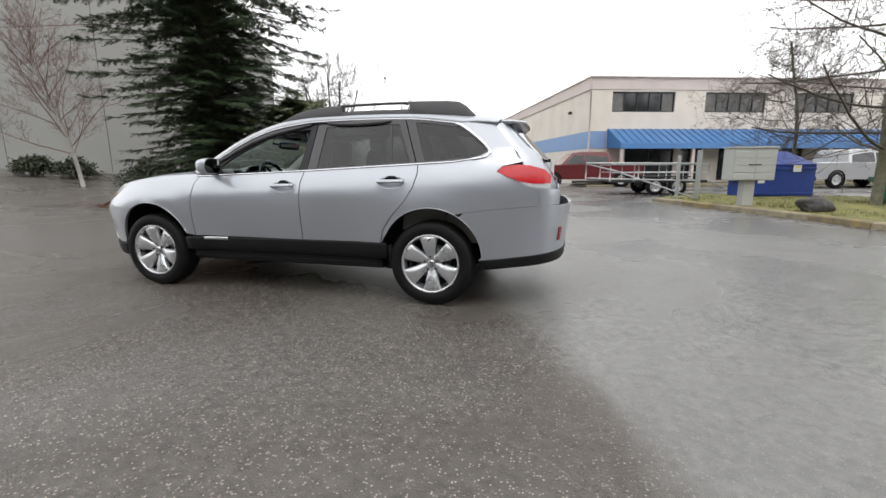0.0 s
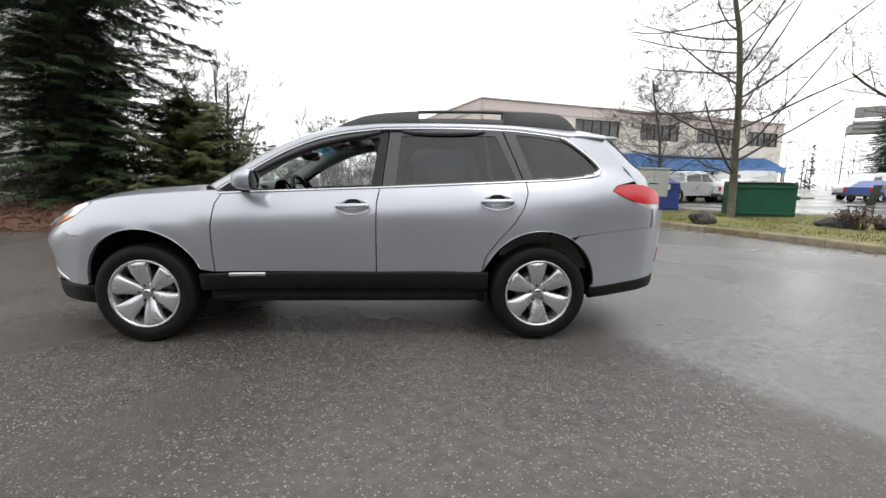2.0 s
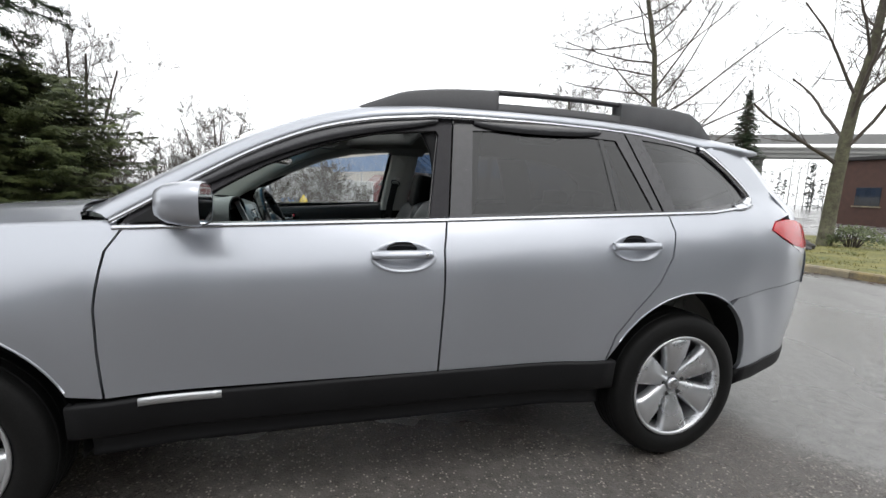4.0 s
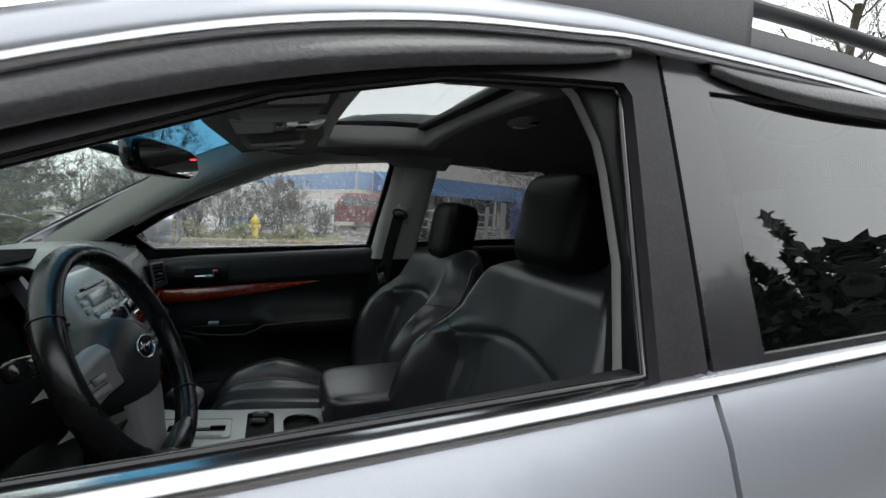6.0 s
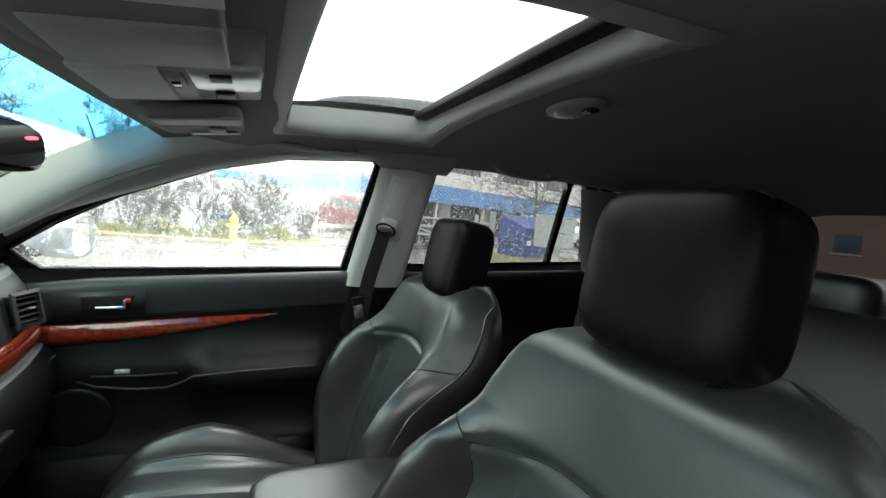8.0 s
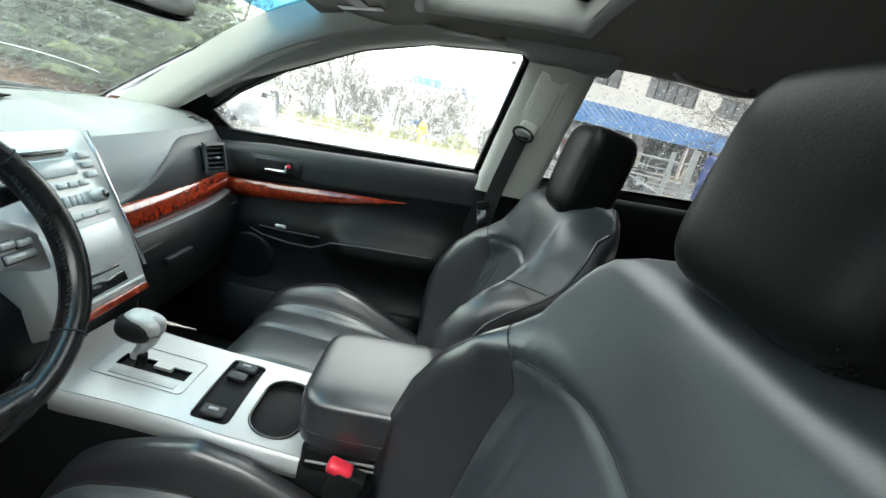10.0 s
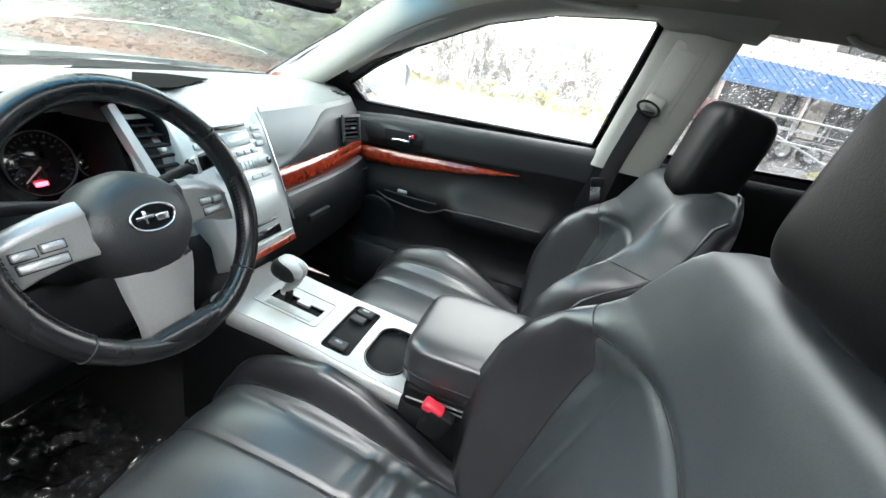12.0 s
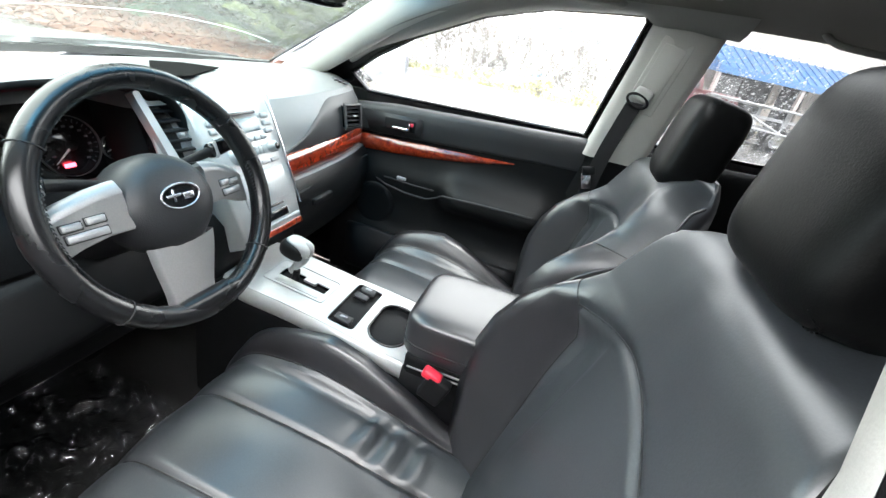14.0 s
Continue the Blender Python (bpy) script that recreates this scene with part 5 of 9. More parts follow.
bm = bmesh.new()
rows = []
for b, w, c in ((0.158, 0.108, -0.035), (0.156, 0.113, -0.006), (0.15, 0.115, 0.004), (0.09, 0.116, 0.012), (0.0, 0.112, 0.016), (-0.08, 0.106, 0.016), (-0.145, 0.100, 0.012), (-0.155, 0.098, 0.002), (-0.158, 0.095, -0.05)):
    rows.append([on_stack(k * w, b, c + d) for k, d in ((-1.0, -0.06), (-1.0, -0.008), (-0.96, -0.001), (-0.5, 0.0), (0, 0.001), (0.5, 0), (0.96, -0.001), (1.0, -0.008), (1.0, -0.06))])
grid(bm, rows)
part("radio_fascia", sharp(bm, 50), SILVER_TRIM, dash, "silver centre fascia with radio and heater controls")


def stack_item(name, a, b, w, h, material, d=0.006, r=0.002, label=""):
    bm = box_of((0, 0, 0), (w, h, d), r)
    c = 0.013 + 0.004 * (1 - min(1, abs(b) / 0.15))
    bm.transform(ST @ Matrix.Translation((a, b, c)))
    ob = part(name, bm, material, car, label)
    return ob


stack_item("disc_slot", -0.005, 0.118, 0.115, 0.007, GLOSS_BLACK, 0.008)
stack_item("radio_display", 0.0, 0.092, 0.105, 0.030, DISPLAY, 0.006, label="grey radio display")
for k in range(3):
    stack_item("radio_button", 0.080, 0.108 - 0.017 * k, 0.024, 0.012, SILVER_BUTTON)
    stack_item("radio_button", -0.080, 0.108 - 0.017 * k, 0.026, 0.012, SILVER_BUTTON)
for k in range(6):
    stack_item("preset_button", -0.055 + 0.022 * k, 0.062, 0.018, 0.010, SILVER_BUTTON)
for a, r in ((-0.045, 0.020), (0.068, 0.012)):
    bm = lathe(bmesh.new(), [(0.0, 0.034), (r * 0.8, 0.034), (r, 0.030), (r * 1.04, 0.014), (r * 1.25, 0.012)], ST @ Matrix.Translation((a, 0.036, 0)), 24)
    part("knob", bm, SILVER_BUTTON, car, "ribbed silver knob")
    bm = lathe(bmesh.new(), [(0.0, 0.0348), (r * 0.62, 0.0348), (r * 0.64, 0.033)], ST @ Matrix.Translation((a, 0.036, 0)), 24)
    part("knob_face", bm, GLOSS_BLACK, car)
for k in range(4):
    stack_item("heater_button", 0.005 + 0.012 * k, 0.036, 0.010, 0.018, SILVER_BUTTON)
for k in range(4):
    stack_item("heater_button", -0.03 + 0.032 * k, 0.008, 0.028, 0.010, SILVER_BUTTON)
stack_item("storage_lid", 0.008, -0.045, 0.150, 0.075, SILVER_TRIM, 0.006, 0.004, "plain silver storage lid")
stack_item("lid_grip", 0.008, -0.090, 0.08, 0.006, GLOSS_BLACK, 0.006)
stack_item("clock_display", 0.012, -0.112, 0.085, 0.020, GLOSS_BLACK, 0.005)
stack_item("control_strip", 0.012, -0.130, 0.16, 0.008, SILVER_BUTTON)
stack_item("wood_strip", 0.005, -0.147, 0.175, 0.014, WOOD, 0.008)
stack_item("edge_strip", 0.107, 0.02, 0.004, 0.26, CHROME, 0.006, 0.001)

# the middle vents with a silver surround
louvre("centre_vent", (-0.572, -0.125, 1.030), 0.080, 0.110, 6, frame3((0.10, 1, 0), (-0.42, 0, 1)), SILVER_TRIM, dash, 0.03)
bm = bmesh.new()
prism(bm, [(-0.064, 0.07), (-0.052, 0.075), (0.0, -0.13), (-0.02, -0.13)], 0.02, Matrix.Translation((-0.576, -0.125, 1.035)) @ frame3((0.10, 1, 0), (-0.42, 0, 1)).to_4x4())
part("vent_blade", bm, SILVER_TRIM, dash, smooth=False)
# flat dark plate in place of a shaded recess in the dash's top
bm = bmesh.new()
prism(bm, [(-0.742, -0.02), (-0.662, -0.09), (-0.656, 0.0), (-0.698, 0.125), (-0.730, 0.05)], 0.002, Matrix.Translation((0, 0, 1.0178)) @ rot3(0, 8.5, 0).to_4x4())
part("recess_shade_plate", bm, RECESS_SHADE, dash, "flat dark plate for the shade in a dash-top recess", smooth=False)
# glove box
bm = bmesh.new()
for pts in ([(0.17, 0.853), (0.68, 0.853)], [(0.17, 0.853), (0.17, 0.67)]):
    sweep(bm, [Vector((dash_row(y)[12].x + 0.003 if z > 0.8 else -0.508, y, z - (0.008 if z > 0.8 else 0))) for y, z in pts], 0.0025, 6)
part("glovebox_joint", bm, SEAM, dash)
part("glovebox_latch", box_of((-0.497, 0.30, 0.80), (0.016, 0.10, 0.022), 0.005), BLACK_PLASTIC, dash)

# instrument hood and dials
bm = bmesh.new()
rows = []
for x, w, h in ((-0.74, 0.17, 0.065), (-0.66, 0.195, 0.088), (-0.60, 0.205, 0.098), (-0.575, 0.208, 0.100), (-0.570, 0.203, 0.094), (-0.58, 0.195, 0.086), (-0.70, 0.17, 0.075)):
    rows.append([Vector((x - 0.01 * math.sin(a), -0.300 - w * math.copysign(abs(math.cos(a)) ** 0.75, math.cos(a)), 1.035 + h * math.sin(a) ** 0.8)) for a in np.linspace(0.0, math.pi, 25)])
inner = bmesh.new()
grid(bm, rows[:4])
grid(inner, rows[3:])
cluster = part("instrument_hood", bm, DASH_TOP, dash, "grey instrument hood with round dials")
part("hood_lining", inner, SOFT_BLACK, cluster, "black inside of the hood")
bm = box_of((-0.715, -0.300, 1.02), (0.02, 0.38, 0.17), 0.004, rot3(0, -15, 0))
part("dial_panel", bm, GLOSS_BLACK, cluster)


def dial(y, z, r, sweep_deg, needle):
    m = Matrix.Translation((-0.695 - 0.27 * (z - 1.02), y, z)) @ frame3((0, 1, 0), (-0.27, 0, 1)).to_4x4()
    d = part("dial", lathe(bmesh.new(), [(0.0, 0.002), (r * 0.93, 0.002), (r * 0.95, 0.0)], m, 40), GLOSS_BLACK, cluster)
    bm = lathe(bmesh.new(), [(r * 0.975, 0.0), (r * 0.98, 0.005), (r * 0.99, 0.006), (r, 0.004), (r, 0.0)], m, 40)
    part("dial_ring", bm, DIAL_RING, cluster)
    bm = bmesh.new()
    n = 25 if r > 0.05 else 9
    for k in range(n):
        a = radians(225 - 270 * k / (n - 1))
        big = k % 2 == 0
        rbox(bm, m @ Vector((r * 0.84 * math.cos(a), r * 0.84 * math.sin(a), 0.003)), (0.001, r * (0.12 if big else 0.06), 0.0016), 0, m.to_3x3() @ rot3(0, 0, math.degrees(a)) @ rot3(0, 90, 0) @ rot3(90, 0, 0))
        if big and r > 0.05:
            rbox(bm, m @ Vector((r * 0.64 * math.cos(a), r * 0.64 * math.sin(a), 0.003)), (0.006, 0.0035, 0.001), 0, m.to_3x3())
    part("dial_marks", bm, DIAL_INK, cluster)["kind"] = "stuff"
    a = radians(needle)
    part("needle", tube([m @ Vector((0, 0, 0.007)), m @ Vector((r * 0.8 * math.cos(a), r * 0.8 * math.sin(a), 0.006))], [0.0022, 0.0008], 6), WHITE_INK, cluster)
    part("needle_cap", lathe(bmesh.new(), [(0.0, 0.011), (r * 0.14, 0.010), (r * 0.16, 0.003)], m, 20), BLACK_PLASTIC, cluster)


dial(-0.234, 0.998, 0.052, 270, 218)
dial(-0.365, 0.998, 0.052, 270, 218)
dial(-0.158, 0.985, 0.024, 120, 200)
dial(-0.442, 0.985, 0.024, 120, 200)
part("telltale", box_of((-0.6755, -0.247, 0.970), (0.003, 0.018, 0.007), 0.001, rot3(0, -15, 0)), RED_GLOW, cluster, "small red warning light")

# steering wheel
SW = Matrix.Translation((-0.410, -0.300, 1.002)) @ frame3((0.06, 1, 0), (-0.412, 0, 0.911)).to_4x4()
bm = bmesh.new()
RR = 0.1735
sweep(bm, [SW @ Vector((RR * math.cos(a), RR * math.sin(a), 0)) for a in np.linspace(0, 2 * math.pi, 64, endpoint=False)], 0.0165, 12, closed=True, flat=1.15)
swheel = part("steering_wheel", bm, RIM_LEATHER, car, "black leather steering wheel with silver spokes")
for a in (35, 145, 225, 315):
    a = radians(a)
    u, w = Vector((math.cos(a), math.sin(a), 0)), Vector((-math.sin(a), math.cos(a), 0))
    ring = [SW @ (u * (RR + 0.0172 * math.cos(k)) + Vector((0, 0, 0.0197 * math.sin(k)))) for k in np.linspace(0, 2 * math.pi, 20, endpoint=False)]
    part("rim_seam", tube(ring, 0.0009, 5, closed=True), THREAD, swheel)
for a0, a1 in ((-42, 28), (152, 222)):
    bm = bmesh.new()
    for a in np.linspace(a0, a1, 34):
        a = radians(a)
        p = Vector(((RR - 0.0165) * math.cos(a), (RR - 0.0165) * math.sin(a), 0.006))
        q = Vector(((RR - 0.0155) * math.cos(a + 0.02), (RR - 0.0155) * math.sin(a + 0.02), 0.011))
        sweep(bm, [SW @ p, SW @ q], 0.0009, 4)
    part("rim_stitching", bm, THREAD, swheel)["kind"] = "stuff"
HUBM = SW @ Matrix.Translation((-0.002, 0, -0.026))
bm = bmesh.new()
rows = []
for k, c in ((0.02, 0.049), (0.3, 0.048), (0.6, 0.044), (0.8, 0.036), (0.93, 0.022), (1.0, 0.0), (0.98, -0.03)):
    row = []
    for a in np.linspace(0, 2 * math.pi, 36, endpoint=False):
        x, y = 0.080 * k * math.cos(a), 0.075 * k * math.sin(a)
        if y < 0:
            x *= 1 - 0.12 * abs(y) / 0.078
        row.append(HUBM @ Vector((x, y - 0.004, c + 0.004)))
    rows.append(row)
grid(bm, rows, closed_v=True)
part("airbag_cover", bm, CHARCOAL, swheel, "smooth charcoal airbag cover")
ring = [HUBM @ Vector((0.031 * math.cos(a), 0.003 + 0.0175 * math.sin(a), 0.0535)) for a in np.linspace(0, 2 * math.pi, 40, endpoint=False)]
part("emblem_ring", tube(ring, 0.0019, 6, closed=True), CHROME, swheel, "oval chrome emblem")
bm = bmesh.new()
grid(bm, [[HUBM @ Vector((k * 0.030 * math.cos(a), 0.003 + k * 0.0165 * math.sin(a), 0.0530)) for a in np.linspace(0, 2 * math.pi, 30, endpoint=False)] for k in (0.03, 1)], closed_v=True)
part("emblem_field", bm, GLOSS_BLACK, swheel)
bm = bmesh.new()
rbox(bm, HUBM @ Vector((-0.011, 0.005, 0.0542)), (0.024, 0.0045, 0.002), 0.001, HUBM.to_3x3())
rbox(bm, HUBM @ Vector((-0.011, 0.005, 0.0542)), (0.004, 0.018, 0.002), 0.001, HUBM.to_3x3())
rbox(bm, HUBM @ Vector((0.012, 0.001, 0.0542)), (0.018, 0.010, 0.002), 0.001, HUBM.to_3x3())
part("emblem_shape", bm, CHROME, swheel)


def spoke_side(s):
    bm = bmesh.new()
    rows = []
    for x, y0, y1, c in ((0.066, -0.024, 0.044, 0.034), (0.095, -0.024, 0.040, 0.027), (0.125, -0.030, 0.032, 0.018), (0.148, -0.038, 0.024, 0.010), (0.162, -0.042, 0.018, 0.004)):
        rows.append([HUBM @ Vector((s * x, y, z)) for y, z in ((y0, c - 0.022), (y0, c - 0.003), (y0 + 0.003, c), (y0 + (y1 - y0) * 0.72, c + 0.002), (y0 + (y1 - y0) * 0.76, c + 0.004), (y1 - 0.004, c - 0.003), (y1, c - 0.007), (y1, c - 0.022))])
    grid(bm, rows)
    return sharp(bm, 45)


def spoke_low():
    """The broad lower spoke, folded along its middle."""
    bm = bmesh.new()
    rows = []
    for y, w, c in ((-0.060, 0.052, 0.034), (-0.085, 0.049, 0.028), (-0.115, 0.043, 0.019), (-0.140, 0.038, 0.011), (-0.160, 0.037, 0.005)):
        rows.append([HUBM @ Vector((x * w, y - 0.006 * (1 - x * x), c + d)) for x, d in ((-1, -0.024), (-1, -0.009), (-0.94, -0.006), (-0.35, -0.002), (-0.08, 0.003), (0.5, 0.001), (0.94, -0.003), (1, -0.006), (1, -0.024))])
    grid(bm, rows)
    return sharp(bm, 25)


for s in (-1, 1):
    sp = part("spoke", spoke_side(s), SPOKE_SILVER, swheel, "silver spoke with buttons")
    for k, (x, y, w, h) in enumerate(((0.104, 0.002, 0.022, 0.009), (0.130, 0.000, 0.022, 0.009), (0.117, -0.014, 0.046, 0.010))):
        tilt = HUBM @ Matrix.Translation((s * x, y, 0.028 - 0.27 * (x - 0.09))) @ rot3(0, s * 15, 0).to_4x4()
        bm = box_of((0, 0, 0), (w + 0.003, h + 0.003, 0.004), 0.001)
        bm.transform(tilt)
        part("button_well", bm, DARK_METAL, sp)
        bm = box_of((0, 0, 0.003), (w, h, 0.007), 0.002)
        rbox(bm, (0, 0, 0.0065), (w * 0.5, 0.0015, 0.002), 0.0005)
        bm.transform(tilt)
        part("spoke_button", bm, SPOKE_SILVER, sp)
part("spoke", spoke_low(), SPOKE_SILVER, swheel, "broad silver lower spoke with a folded face")
part("rim_yoke", tube([SW @ Vector((x, -0.160 - 0.004 * (1 - (x / 0.07) ** 2), 0.002)) for x in np.linspace(-0.07, 0.07, 9)], [0.009, 0.014, 0.017, 0.018, 0.018, 0.018, 0.017, 0.014, 0.009], 10), RIM_LEATHER, swheel)
bm = tube([SW @ Vector((0, 0, -0.02)), SW @ Vector((0, -0.01, -0.14)), SW @ Vector((0, -0.02, -0.28))], [0.055, 0.062, 0.07], 16)
part("steering_column", bm, BLACK_PLASTIC, car)
for s in (-1, 1):
    bm = tube([SW @ Vector((s * 0.04, 0.035, -0.045)), SW @ Vector((s * 0.10, 0.05, -0.04)), SW @ Vector((s * 0.135, 0.056, -0.036))], [0.008, 0.008, 0.009], 10)
    st = part("stalk", bm, BLACK_PLASTIC, car, "black stalk with a ribbed grip")
    bm = box_of((0, 0, 0), (0.06, 0.026, 0.02), 0.006)
    bm.transform(SW @ Matrix.Translation((s * 0.155, 0.060, -0.035)) @ rot3(0, 0, s * 10).to_4x4())
    part("stalk_grip", bm, GLOSS_BLACK, st)
    bm = box_of((0, 0, 0), (0.008, 0.028, 0.022), 0.003)
    bm.transform(SW @ Matrix.Translation((s * 0.135, 0.056, -0.035)))
    part("stalk_ring", bm, SILVER_TRIM, st)
part("knee_panel", box_of((-0.56, -0.36, 0.80), (0.06, 0.46, 0.14), 0.03, rot3(0, -20, 0)), DOOR_BLACK, dash)
part("knee_cover", box_of((-0.530, -0.16, 0.865), (0.02, 0.075, 0.085), 0.006, rot3(0, -20, 0)), GREY_TRIM, dash)
for k, y in ((0, -0.30), (1, -0.17)):
    part("pedal", box_of((-0.86, y, 0.47), (0.015, 0.09 if k == 0 else 0.05, 0.06 if k == 0 else 0.14), 0.006, rot3(0, -25, 0)), BLACK_PLASTIC, car)

# centre console: its top climbs towards the dashboard
def top_z(x):
    return 0.694 - 0.115 * (x + 0.10) if x < -0.03 else 0.686


bm = bmesh.new()
rows = []
for x, w in ((-0.56, 0.112), (-0.50, 0.112), (-0.44, 0.108), (-0.36, 0.104), (-0.28, 0.104), (-0.20, 0.108), (-0.10, 0.112), (0.0, 0.112), (0.30, 0.112), (0.40, 0.11)):
    z = top_z(x) - 0.006
    rows.append([Vector((x, y, zz)) for y, zz in ((-w - 0.02, 0.36), (-w - 0.006, z - 0.06), (-w, z - 0.014), (-w + 0.012, z - 0.006), (0, z - 0.004), (w - 0.012, z - 0.006), (w, z - 0.014), (w + 0.006, z - 0.06), (w + 0.02, 0.36))])
vs = grid(bm, rows)
cap(bm, vs[-1][::-1])
console = part("centre_console", bm, SOFT_BLACK, car, "black centre console with a silver top")


def plate(outline, hole_list, t=0.006):
    """The console's top with its cut-outs, slightly crowned."""
    surf = lambda a, b, d=0: Vector((a, b, top_z(a) - d * 1.0 - 0.4 * b * b))
    return sheet(outline, surf, 0.025, t, hole_list)


def rr(x0, x1, y0, y1, r=0.012, n=4):
    out = []
    for cx, cy, a in ((x1 - r, y1 - r, 0), (x0 + r, y1 - r, 90), (x0 + r, y0 + r, 180), (x1 - r, y0 + r, 270)):
        out += [(cx + r * math.cos(radians(a + 90 * k / n)), cy + r * math.sin(radians(a + 90 * k / n))) for k in range(n + 1)]
    return out


GATE = [(-0.415, -0.020), (-0.296, -0.020), (-0.296, 0.008), (-0.33, 0.008), (-0.33, -0.002), (-0.36, -0.002), (-0.36, 0.012), (-0.415, 0.012)]
SWITCH = rr(-0.252, -0.188, -0.086, 0.080, 0.010)
CUPS = rr(-0.165, -0.078, -0.086, 0.058, 0.040, 7)
EDGE = [(-0.50, 0.094), (-0.44, 0.102), (-0.36, 0.098), (-0.27, 0.098), (-0.20, 0.103), (-0.06, 0.106)]
top = plate([(x, -y) for x, y in EDGE] + [(-0.052, -0.06), (-0.056, 0.0), (-0.060, 0.06)] + EDGE[::-1], (GATE, SWITCH, CUPS))
part("console_plate", top, SILVER_TRIM, console, "brushed silver console plate")
bm = bmesh.new()
for sgn in (-1, 1):
    grid(bm, [[Vector((x, sgn * (y + o), top_z(x) - 0.4 * y * y - d)) for o, d in ((-0.002, 0.0005), (0.003, 0.004), (0.008, 0.016), (0.010, 0.034), (0.004, 0.036))] for x, y, _ in spline([(a, b, 0) for a, b in EDGE], 4)])
part("plate_edge", bm, SILVER_TRIM, console)


def well_of(outline, drop, depth, shrink=0.98):
    bm = bmesh.new()
    cx, cy = sum(p[0] for p in outline) / len(outline), sum(p[1] for p in outline) / len(outline)
    a = [Vector((x, y, top_z(x) - drop - 0.4 * y * y)) for x, y in outline]
    b = [Vector((cx + (x - cx) * shrink, cy + (y - cy) * shrink, top_z(x) - drop - depth)) for x, y in outline]
    vs = grid(bm, [a, b], closed_v=True)
    cap(bm, vs[1])
    return bm


def on_top(x, y, up=0.0):
    """A frame on the console's sloping top."""
    return Matrix.Translation((x, y, top_z(x) - 0.4 * y * y + up)) @ rot3(0, 6.6, 0).to_4x4()


def top_item(name, x, y, up, size, r, material, label=""):
    bm = box_of((0, 0, 0), size, r)
    bm.transform(on_top(x, y, up))
    return part(name, bm, material, console, label)


part("gear_slot", well_of(GATE, 0.002, 0.02), GLOSS_BLACK, console)
part("switch_well", well_of(SWITCH, 0.003, 0.010), CHARCOAL, console, "grey switch panel with a coin tray")
part("cup_holder", well_of(CUPS, 0.001, 0.085, 0.84), GLOSS_BLACK, console, "deep black cup holder")
part("cup_rim", tube([Vector((x, y, top_z(x) - 0.4 * y * y + 0.0005)) for x, y in CUPS], 0.0026, 6, closed=True), GLOSS_BLACK, console)
part("cup_insert", box_of((-0.115, -0.045, 0.618), (0.05, 0.06, 0.012), 0.005), BLACK_PLASTIC, console)
part("gear_panel", tube([Vector((x, y, top_z(x) + 0.0003)) for x, y in rr(-0.436, -0.284, -0.052, 0.040, 0.008)], 0.0012, 5, closed=True), SILVER_BUTTON, console)
top_item("shift_scale", -0.355, -0.036, 0.0006, (0.11, 0.016, 0.0016), 0.0005, SILVER_BUTTON)
for y in (-0.066, 0.060):
    top_item("seat_heat_switch", -0.220, y, 0.001, (0.040, 0.022, 0.012), 0.004, CHARCOAL)
    top_item("switch_mark", -0.220, y, 0.0075, (0.016, 0.006, 0.001), 0, GREY_INK)
top_item("brake_switch", -0.226, 0.033, -0.002, (0.034, 0.020, 0.008), 0.002, CHARCOAL)
bm = well_of(rr(-0.244, -0.196, -0.048, 0.018, 0.004), 0.010, 0.022)
part("coin_tray", bm, GLOSS_BLACK, console)
top_item("tray_floor", -0.219, -0.015, -0.029, (0.044, 0.060, 0.003), 0.001, GREY_TRIM)
bm = bmesh.new()
sweep(bm, [(-0.382, -0.004, 0.715), (-0.381, -0.003, 0.728), (-0.379, -0.002, 0.744)], [0.010, 0.0085, 0.008], 12)
lever = part("gear_lever", bm, BLACK_PLASTIC, console, "gear selector with a silver and black knob")
kn = Matrix.Translation((-0.384, 0.0, 0.798)) @ rot3(0, 12, 0).to_4x4()
part("lever_neck", tube([kn @ Vector((0.002, 0.001, -0.066)), kn @ Vector((0.010, 0.001, -0.045)), kn @ Vector((0.018, 0.001, -0.022)), kn @ Vector((0.020, 0.001, -0.004))], [0.008, 0.010, 0.015, 0.017], 16, flat=1.0), SILVER_BUTTON, lever)
part("lever_knob", blob((-0.004, -0.004, -0.003), (0.064, 0.046, 0.046), 0.75, kn, 28, 16), BLACK_PLASTIC, lever, "black leather grip")
part("lever_cap", blob((0.004, 0.002, 0.007), (0.066, 0.046, 0.038), 0.72, kn, 28, 16), SILVER_BUTTON, lever, "silver cap over the grip")
part("lever_inset", blob((0.022, 0.002, 0.008), (0.036, 0.022, 0.036), 0.8, kn), GREY_TRIM, lever)
# armrest lid
bm = blob((0.118, 0.0, 0.755), (0.390, 0.236, 0.106), 0.30, None, 48, 18)
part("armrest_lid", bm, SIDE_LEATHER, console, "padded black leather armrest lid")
part("armrest_base", box_of((0.125, 0, 0.66), (0.37, 0.222, 0.11), 0.012), SOFT_BLACK, console)
part("lid_seam", tube([Vector((0.118 + 0.195 * math.copysign(abs(math.cos(a)) ** 0.30, math.cos(a)), 0.118 * math.copysign(abs(math.sin(a)) ** 0.30, math.sin(a)), 0.742)) for a in np.linspace(0, 2 * math.pi, 60, endpoint=False)], 0.0014, 5, closed=True), SEAM, console)
part("lid_latch", box_of((0.04, -0.1135, 0.700), (0.09, 0.004, 0.004), 0.001), GREY_TRIM, console)
part("lid_edge", box_of((0.10, -0.1135, 0.688), (0.30, 0.004, 0.003), 0.001), GREY_TRIM, console)


